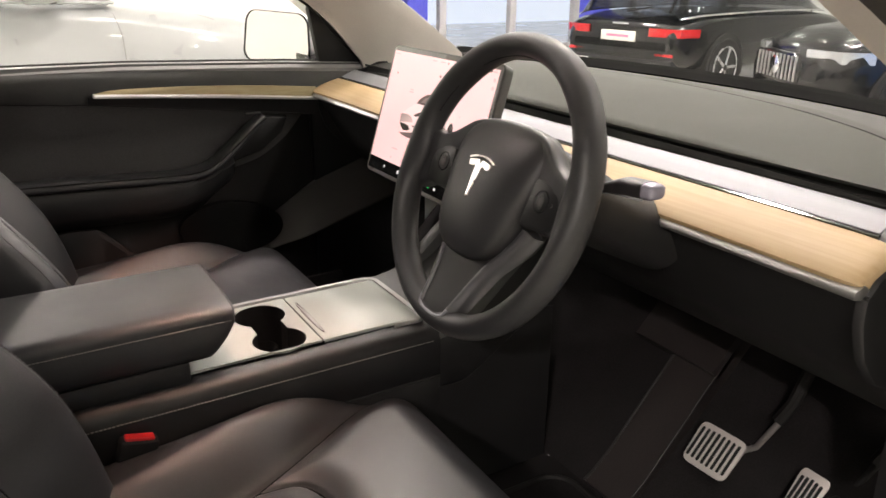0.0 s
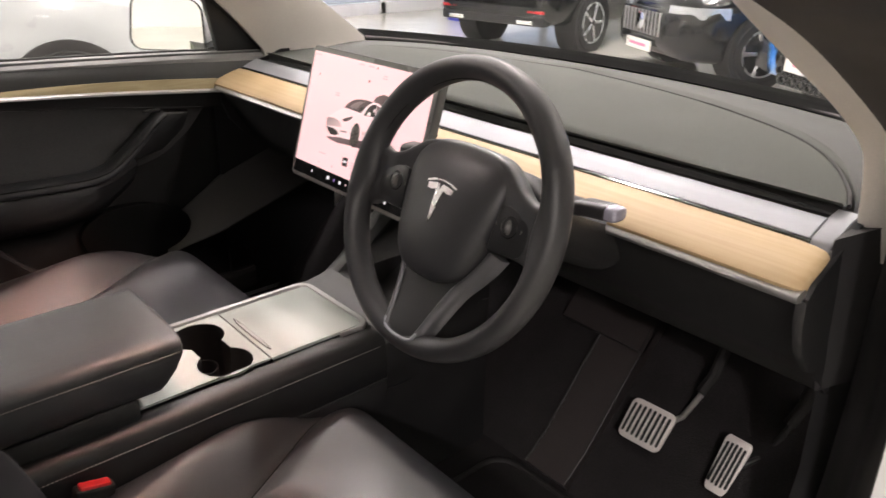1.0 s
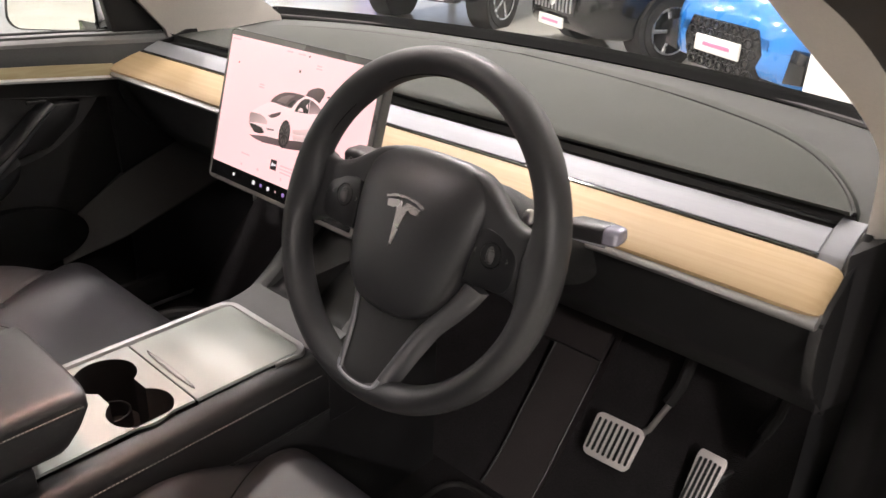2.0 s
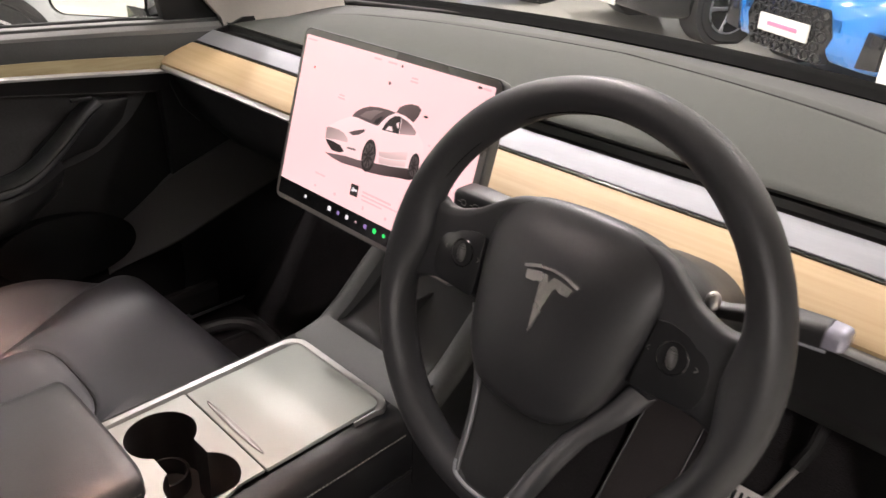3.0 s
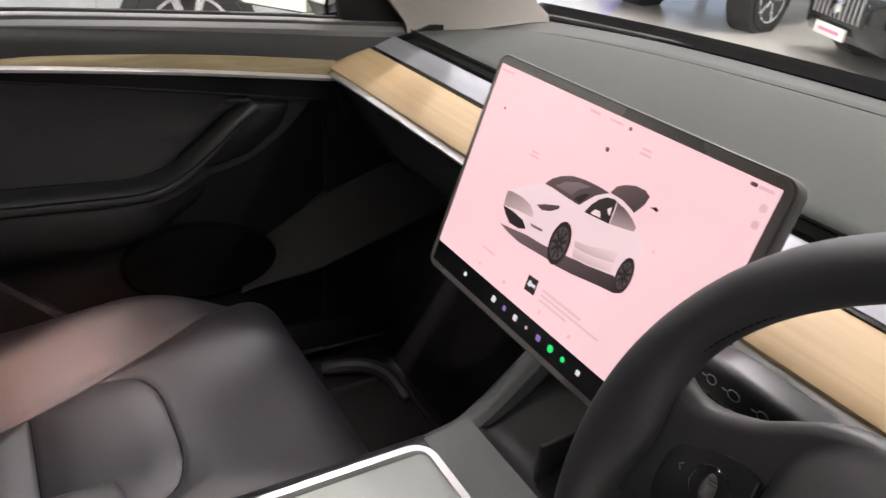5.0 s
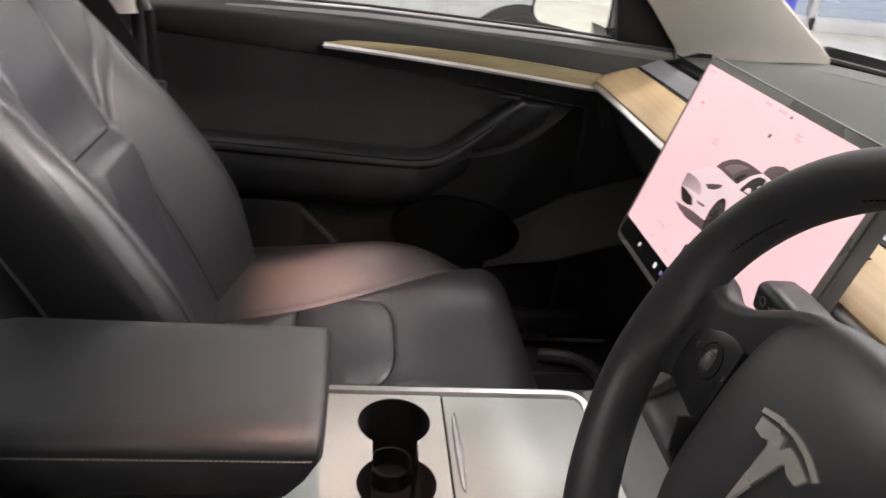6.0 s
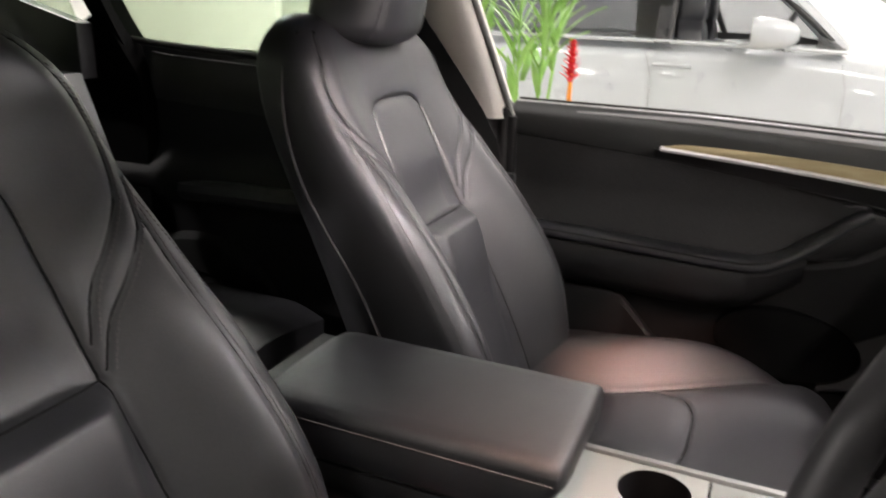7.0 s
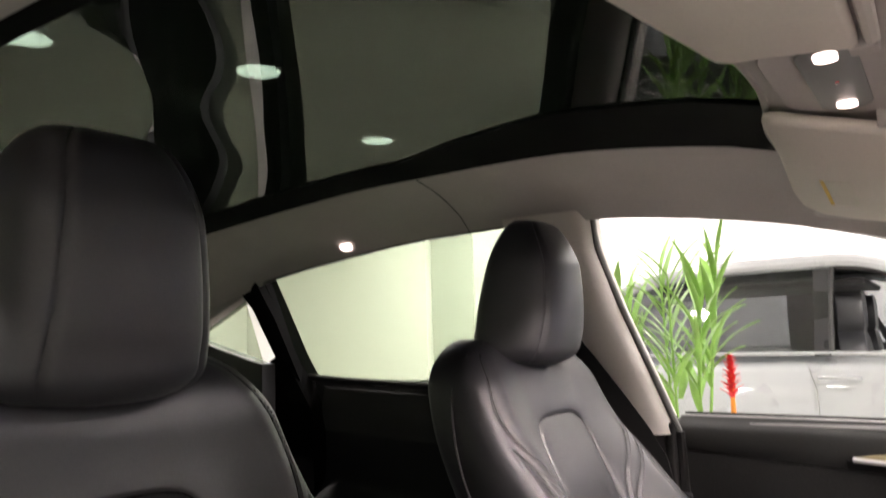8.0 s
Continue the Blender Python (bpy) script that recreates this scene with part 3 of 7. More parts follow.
        x = 0.8 - 0.045 * math.exp(-((z - 0.74) / 0.05) ** 2) * (1 if y < -1.05 else 0.5) - 0.02 * max(0, (0.55 - z) / 0.2) + 0.012 * max(0, v - 0.93) / 0.07
        return (s * x, y, z)

    part("panel", slab(panel, steps(-1.95, -0.94, 26), steps(0, 1, 40), (s * 0.06, 0, 0)), PLASTIC, rear_door)
    part("upper_pad", slab(lambda y, v, s=s: (s * (0.797 - 0.012 * math.sin(math.pi * v)), y, belt_z(y) - 0.02 - 0.12 * (1 - v)), steps(-1.8, -0.96, 20), steps(0, 1, 8), (s * 0.012, 0, 0)), FABRIC, rear_door)
    part("belt_strip", tube([(s * 0.797, y, belt_z(y) + 0.004) for y in steps(-1.95, -0.95, 16)], 0.009, 8), RUBBER, rear_door)
    part("armrest", tube(smooth_path([(s * 0.775, -1.7, 0.72), (s * 0.745, -1.5, 0.735), (s * 0.74, -1.25, 0.75), (s * 0.76, -1.12, 0.83)], 6), [0.03] * 13 + [0.026] * 6, 10), LEATHER, rear_door)
    part("outer_skin", slab(lambda y, z, s=s: (s * (0.945 - 0.09 * max(0, (z - 0.75) / 0.33) ** 2), y, z), steps(-1.95, -0.93, 12), steps(0.25, 1.09, 12), (-s * 0.012, 0, 0)), PAINT_WHITE, rear_door)
    top = lambda y: soft_curve(DOOR_TOP, y)
    glass = part("window", slab(lambda y, v, s=s: (s * (0.795 - 0.13 * v), y, belt_z(y) * (1 - v) + top(y) * v), steps(-1.88, -1.02, 16), steps(0, 1, 8), (s * 0.004, 0, 0)), TINT_GREEN, rear_door, "pale green tinted glass")
    glass.visible_shadow = False
    frame_path = [(s * 0.795, -1.88, 1.085), (s * 0.735, -1.915, 1.26), (s * 0.668, -1.94, 1.39)]
    part("rear_window_frame", loft([[(x, y - w, z), (x, y + w, z), (x - s * 0.03, y + w, z), (x - s * 0.03, y - w, z)] for (x, y, z), w in zip(frame_path, (0.018, 0.016, 0.016))]), FRIT, rear_door)
    part("top_frame", tube([(s * 0.662, y, top(y) - 0.004) for y in steps(-1.9, -0.98, 18)], 0.008, 8), RUBBER, rear_door)
    c_pillar = thing("c_pillar", (s * 0.75, -2.0, 0.9), "black trim behind the rear door with a small pane", "pillar", kind="structure")
    part("trim", loft([[(s * x, y0, z), (s * (x - 0.03), y0 - 0.02, z), (s * (x - 0.03), y1 + 0.02, z), (s * x, y1, z), (s * (x + 0.05), y1, z), (s * (x + 0.05), y0, z)] for z, y0, y1, x in ((1.41, -1.925, -2.06, 0.665), (1.3, -1.91, -1.995, 0.715), (1.16, -1.89, -1.965, 0.775), (1.0, -1.8, -2.3, 0.8), (0.4, -1.8, -2.3, 0.8))]), FRIT, c_pillar)
    quarter = part("quarter_pane", prism([(-1.95, 1.135), (-2.03, 1.325), (-2.27, 1.215)], "x", min(s * 0.705, s * 0.709), max(s * 0.705, s * 0.709)), TINT_GREEN, c_pillar, "pale green quarter glass")
    quarter.visible_shadow = False
    part("quarter_trim", loft([[(s * 0.69, y - 0.0, z - w), (s * 0.69, y, z), (s * 0.74, y, z), (s * 0.74, y, z - w)] for y, z, w in ((-1.94, 1.14, 0.14), (-2.1, 1.18, 0.18), (-2.4, 1.26, 0.3))]), PLASTIC, c_pillar)
    part("quarter_upper_trim", loft([[(s * 0.68, y, z), (s * 0.66, y, z + 0.13), (s * 0.74, y, z + 0.13), (s * 0.74, y, z)] for y, z in ((-1.99, 1.345), (-2.1, 1.3), (-2.4, 1.17))]), HEAD, c_pillar)

tailgate = lump("tailgate_glass", slab(lambda x, v: (x, -2.46 + 0.3 * v, 1.08 + 0.36 * v), steps(-0.7, 0.7, 8), steps(0, 1, 4), (0, -0.004, 0)), TINT_GREEN, "tinted rear hatch glass", "rear window", kind="structure")
tailgate.visible_shadow = False

# driver's door opening: hinge pillar, seals, painted flange
jamb = thing("door_jamb", (0.85, 0.3, 0.3), "black sealed and white painted front door opening", "door jamb", kind="structure")
OPEN_IN = smooth_path([(0.66, -0.46, 1.385), (0.69, -0.3, 1.33), (0.712, -0.13, 1.262), (0.738, -0.055, 1.222), (0.76, 0.015, 1.174), (0.772, 0.114, 1.112), (0.775, 0.168, 1.069), (0.775, 0.217, 0.964), (0.77, 0.232, 0.86), (0.77, 0.234, 0.735), (0.77, 0.215, 0.56), (0.77, 0.14, 0.4), (0.775, 0.0, 0.355), (0.78, -0.3, 0.345), (0.78, -0.78, 0.345)], 5)
OPEN_OUT = smooth_path([(0.74, -0.5, 1.41), (0.78, -0.36, 1.37), (0.83, -0.24, 1.305), (0.855, -0.17, 1.262), (0.86, -0.09, 1.222), (0.86, -0.01, 1.165), (0.86, 0.045, 1.09), (0.86, 0.065, 0.98), (0.86, 0.082, 0.86), (0.86, 0.097, 0.7), (0.86, 0.08, 0.5), (0.86, 0.03, 0.34), (0.86, -0.1, 0.3), (0.86, -0.35, 0.29), (0.86, -0.78, 0.29)], 5)
rings = []
for p, q in zip(OPEN_IN, OPEN_OUT):
    out = Vector((-0.25, -0.7, 0.45)) if p.z > 0.5 else Vector((-0.1, -0.2, 0.9))
    ring = [p + (q - p) * k + out * h for k, h in ((0.0, 0.0), (0.08, 0.012), (0.22, 0.02), (0.36, 0.017), (0.46, 0.004), (0.58, 0.0), (0.68, 0.008), (0.82, 0.014), (0.93, 0.01), (1.0, 0.0))]
    rings.append(ring + [q + Vector((0.0, 0.06, -0.01)), p + Vector((0.02, 0.06, -0.01))])
part("seal", loft(rings), RUBBER, jamb, "double black rubber door seal", 50)
part("painted_flange", loft([[q + Vector((-0.002, 0.006, 0.0)), q + Vector((0.03, 0.012, 0.0)), q + Vector((0.07, 0.03, 0.0)), q + Vector((0.07, 0.12, -0.01)), q + Vector((0.0, 0.1, -0.01))] for q in OPEN_OUT]), PAINT_WHITE, jamb, "white painted door opening flange", 50)
part("kick_trim", loft([[(0.746, y0, z), (0.748, y0 - 0.003, z), (0.77, y1 - 0.002, z), (0.773, y1 + 0.004, z), (0.773, y1 + 0.05, z), (0.745, y0 + 0.05, z)] for z, y0, y1 in ((0.978, 0.118, 0.21), (0.972, 0.115, 0.214), (0.86, 0.138, 0.228), (0.77, 0.16, 0.232), (0.745, 0.17, 0.236))]), RAMP_DARK, jamb, "dark grey side trim panel")
part("lower_kick_trim", loft([[(0.742, y0, z), (0.772, y1, z), (0.772, y1 + 0.08, z), (0.742, y0 + 0.08, z)] for z, y0, y1 in ((0.75, 0.19, 0.244), (0.6, 0.2, 0.24), (0.45, 0.17, 0.2), (0.34, 0.13, 0.15))]), PLASTIC, jamb)
part("sill_plate", box(0.7, 0.83, -0.78, 0.18, 0.335, 0.352, 0.006), PLASTIC, jamb)


# ---- dashboard ----
def along_x(profile, x0, x1, n=24, warp=None):
    """A (y, z) outline carried across the car."""
    warp = warp or (lambda x, y, z: (x, y, z))
    return loft([[warp(x, y, z) for y, z in profile] for x in steps(x0, x1, n)])


def end_curve(x, y, z):
    """The dash sweeps slightly towards the rear at its ends."""
    return (x, y - 0.004 * (abs(x) / 0.74) ** 6, z)


dash = thing("dashboard", (0, 0.3, 0.6), "wide dashboard with oak strip, silver band and grey vinyl top", "dashboard")
part("lower_panel", along_x([(0.062, 0.918), (0.085, 0.88), (0.13, 0.80), (0.2, 0.73), (0.32, 0.7), (0.5, 0.7), (0.5, 0.9), (0.2, 0.94)], -0.752, 0.752, 30, end_curve), PLASTIC, dash, "matt black lower dash")
part("silver_lip", along_x([(0.047, 0.918), (0.0445, 0.9225), (0.0475, 0.9275), (0.062, 0.932), (0.075, 0.922), (0.062, 0.915)], -0.75, 0.748, 30, end_curve), TRIM, dash, "thin bright metal lip", 60)
wood = [(0.051, 0.929), (0.049, 0.934), (0.0535, 0.9385), (0.075, 0.9475), (0.1, 0.956), (0.124, 0.9625), (0.13, 0.9605), (0.13, 0.94), (0.07, 0.925)]
rings = []
for x, k in [(-0.748, 0.0), (-0.746, 0.0)] + [(x, 0.0) for x in steps(-0.73, 0.7, 30)] + [(0.725, 0.1), (0.737, 0.25), (0.744, 0.5), (0.747, 0.75)]:
    rings.append([end_curve(x, y + k * (0.1 - y) * 0.25, z - k * 0.012 * (z - 0.925) / 0.035) for y, z in wood])
part("wood_strip", loft(rings), WOOD, dash, "light oak veneer strip", 50)
part("shadow_gap", along_x([(0.128, 0.955), (0.128, 0.9635), (0.1335, 0.965), (0.1335, 0.955)], -0.745, 0.715, 20, end_curve), GLOSS, dash)
part("silver_band", along_x([(0.133, 0.955), (0.1335, 0.966), (0.15, 0.9735), (0.172, 0.982), (0.176, 0.98), (0.176, 0.96)], -0.745, 0.713, 30, end_curve), ALU, dash, "satin aluminium band", 50)
part("band_end", loft([[(x, y, z) for y, z in ((0.128, 0.945), (0.129, 0.962), (0.1335, 0.966), (0.172, 0.982), (0.2, 0.986), (0.21, 0.95))] for x in (0.7135, 0.738, 0.7405)]), ALU, dash, "", 50)
part("vent_slot", along_x([(0.174, 0.95), (0.174, 0.974), (0.205, 0.976), (0.21, 0.992), (0.22, 0.95)], -0.742, 0.713, 20, end_curve), RUBBER, dash, "continuous black air vent slot")


def curve_pad(x):
    return soft_curve([(0, 0.545), (0.15, 0.517), (0.3, 0.478), (0.44, 0.434), (0.554, 0.389), (0.62, 0.346), (0.665, 0.3), (0.695, 0.258), (0.712, 0.228), (0.7222, 0.203)], x)


def pad_edge(x):
    """Far edge of the raised grey top pad."""
    return curve_pad(min(0.722, abs(x)))


def pad_z(x, y):
    return 0.998 + 0.022 * math.sin(min(1.0, (y - 0.19) / 0.3) * math.pi / 2) - 0.012 * max(0, (y - 0.45) / 0.25) - 0.012 * (abs(x) / 0.74) ** 4


xs = [0.7215 * math.sin(math.pi / 2 * k / 44) for k in range(-44, 45)]
verts, faces = [], []
vs = [0, 0.0, 0.0] + [k / 20 for k in range(1, 20)] + [1, 1]
for x in xs:
    far = pad_edge(x)
    col = [(x, 0.208, 0.993), (x, 0.19, 0.994), (x, 0.186, 0.999)]
    for k in range(22):
        y = 0.19 + (far - 0.19) * k / 21
        dip = 0.006 * (1 - min(1, (far - y) / 0.012)) ** 2
        col.append((x, y, pad_z(x, y) + 0.006 - dip))
    col.append((x, far + 0.002, pad_z(x, far) - 0.006))
    verts += col
w = len(col)
faces = [(j * w + i, j * w + i + 1, (j + 1) * w + i + 1, (j + 1) * w + i) for j in range(len(xs) - 1) for i in range(w - 1)]
part("top_pad", (verts, faces), PAD, dash, "grey grained vinyl top pad", 60)
part("rear_ledge", slab(lambda u, v: (0.728 * u, pad_edge(0.7222 * u) + 0.006 + 0.058 * v * (1 - 0.94 * abs(u) ** 4), pad_z(0.72 * u, pad_edge(0.7222 * u)) + 0.001 + 0.004 * math.sin(math.pi * v) - 0.004 * v), [math.sin(math.pi / 2 * k / 36) for k in range(-36, 37)], steps(0, 1, 8), (0, 0, -0.015)), PAD, dash, "grey ledge behind the pad seam", 60)
part("pad_seam", tube([(0.722 * u, pad_edge(0.7222 * u) + 0.003, pad_z(0.72 * u, pad_edge(0.7222 * u)) + 0.0015) for u in [math.sin(math.pi / 2 * k / 40) for k in range(-40, 41)]], 0.0032, 6), RUBBER, dash)
part("cowl", slab(lambda u, v: (0.765 * u, 0.2 + (screen_base(0.765 * u) - 0.2) * v, pad_z(0.765 * u, 0.2 + (screen_base(0.765 * u) - 0.2) * v) - 0.006 - 0.006 * (1 - v)), steps(-1, 1, 60), steps(0, 1, 16), (0, 0, -0.02)), COWL, dash, "darker cowl under the windscreen")
part("cowl_gutter", tube([(0.765 * u, screen_base(0.765 * u) - 0.012, 1.0 + 0.004) for u in steps(-1, 1, 40)], 0.007, 8), RUBBER, dash)
for s in (-1, 1):
    cap = [(0.058, 0.915), (0.06, 0.885), (0.078, 0.838), (0.115, 0.797), (0.168, 0.772), (0.3, 0.7), (0.45, 0.7), (0.45, 0.998), (0.24, 1.0), (0.2, 0.986), (0.172, 0.981), (0.1335, 0.965), (0.12, 0.956), (0.1, 0.944), (0.075, 0.934)]
    part("end_cap", loft([[(s * x, 0.25 + (y - 0.25) * k, 0.86 + (z - 0.86) * k) for y, z in cap] for x, k in ((0.7415, 1.0), (0.75, 0.996), (0.7525, 0.985))]), PLASTIC, dash, "", 50)

# ---- touchscreen ----
S_TILT = math.atan2(0.07, 0.234)
S_TOP = Vector((0, 0, 1.10))
S_DOWN, S_OUT = Vector((0, -math.sin(S_TILT), -math.cos(S_TILT))), Vector((0, -math.cos(S_TILT), math.sin(S_TILT)))


def on_screen(u, v, d=0.0):
    """A place on the display: u across from its middle, v down from its top edge, d proud of the glass."""
    p = S_TOP + S_DOWN * v + S_OUT * d
    return (u, p.y, p.z)


def flat_on_screen(points, d, thick=0.0003):
    return loft([[on_screen(u, v, d) for u, v in points], [on_screen(u, v, d + thick) for u, v in points]])


screen = thing("touchscreen", (0, -0.05, 0.86), "landscape touchscreen glowing pale pink with a car picture", "touchscreen")
outline = rounded(0.365, 0.244, 0.012, 6, 0, 0.122)
shrink = lambda pts, k: [(u * k, 0.122 + (v - 0.122) * k) for u, v in pts]
part("housing", loft([[on_screen(u, v, d) for u, v in shrink(outline, k)] for d, k in ((-0.022, 0.95), (-0.018, 0.985), (-0.006, 1.0), (-0.001, 1.0), (0.0, 0.996))]), RAMP, screen, "dark grey metal housing", 40)
part("glass", flat_on_screen(shrink(outline, 0.985), 0.0001, 0.0008), BORDER_SHEEN, screen, "glossy black display glass with a pinkish-grey reflection in its colour")
display = part("display", flat_on_screen([(-0.1745, 0.010), (0.1715, 0.010), (0.1715, 0.2135), (-0.1745, 0.2135)], 0.0009), SCREEN_PINK, screen, "lit pale pink display")
part("stem", loft([[(-0.06, -0.03, 0.96), (0.06, -0.03, 0.96), (0.06, -0.025, 1.01), (-0.06, -0.025, 1.01)], [(-0.05, 0.09, 0.93), (0.05, 0.09, 0.93), (0.05, 0.11, 0.955), (-0.05, 0.11, 0.955)]]), PLASTIC, screen)
part("dock_bar", flat_on_screen([(-0.1745, 0.2138), (0.1715, 0.2138), (0.1715, 0.2365), (-0.1745, 0.2365)], 0.0007), GLOSS, display, "black icon bar")


def glow_fade(name, a, b, across, down):
    """Picture tone that runs from colour a to colour b over its own extent."""
    m = glow(name, a, 1.0)
    t = m.node_tree
    p = t.nodes["Principled BSDF"]
    coord, split = t.nodes.new("ShaderNodeTexCoord"), t.nodes.new("ShaderNodeSeparateXYZ")
    one, two, mix = t.nodes.new("ShaderNodeMath"), t.nodes.new("ShaderNodeMath"), t.nodes.new("ShaderNodeMix")
    one.operation, one.inputs[1].default_value, one.inputs[2].default_value = "MULTIPLY_ADD", across, 0.5 - 0.5 * across + 0.5 * down
    two.operation, two.use_clamp, two.inputs[1].default_value = "MULTIPLY_ADD", True, -down
    mix.data_type = "RGBA"
    t.links.new(coord.outputs["Generated"], split.inputs[0])
    t.links.new(split.outputs["X"], one.inputs[0])
    t.links.new(split.outputs["Z"], two.inputs[0])
    t.links.new(one.outputs[0], two.inputs[2])
    t.links.new(two.outputs[0], mix.inputs["Factor"])
    mix.inputs["A"].default_value, mix.inputs["B"].default_value = (*a, 1), (*b, 1)
    t.links.new(mix.outputs["Result"], p.inputs["Emission Color"])
    return m


G_BODY = glow_fade("picture_body", (0.98, 0.72, 0.73), (0.86, 0.62, 0.62), 0.5, 0.6)
G_DARK, G_MID = glow("picture_dark", (0.03, 0.022, 0.022), 1.0), glow_fade("picture_grey", (0.14, 0.09, 0.09), (0.06, 0.04, 0.04), 0.8, 0.5)
G_SHADOW = glow_fade("picture_shadow", (0.2, 0.13, 0.135), (0.016, 0.012, 0.012), 1.2, 0.3)
G_SHEEN = glow_fade("picture_sheen", (0.3, 0.2, 0.2), (0.1, 0.07, 0.07), 0.6, 0.6)
G_REFLECT = glow_fade("picture_reflection", (0.8, 0.52, 0.53), (0.97, 0.61, 0.63), 0.2, 1.2)
G_SHADE, G_RIM = glow_fade("picture_shade", (0.86, 0.62, 0.62), (0.58, 0.41, 0.4), 0.3, 1.4), glow("picture_rim", (0.1, 0.075, 0.075), 0.8)
G_QUARTER, G_NOSE = glow_fade("picture_rear_glass", (0.16, 0.1, 0.1), (0.5, 0.33, 0.33), 0.4, 1.2), glow_fade("picture_nose", (0.36, 0.25, 0.24), (0.72, 0.5, 0.5), 1.0, 0.5)
G_FAINT, G_GREEN, G_WHITE, G_RED, G_PURPLE = glow("interface_grey", (0.82, 0.54, 0.56), 0.9), glow("icon_green", (0.03, 0.75, 0.16), 1.0), glow("icon_white", (0.85, 0.8, 0.82), 0.9), glow("icon_red", (0.8, 0.15, 0.12), 0.9), glow("icon_purple", (0.32, 0.2, 0.5), 0.8)
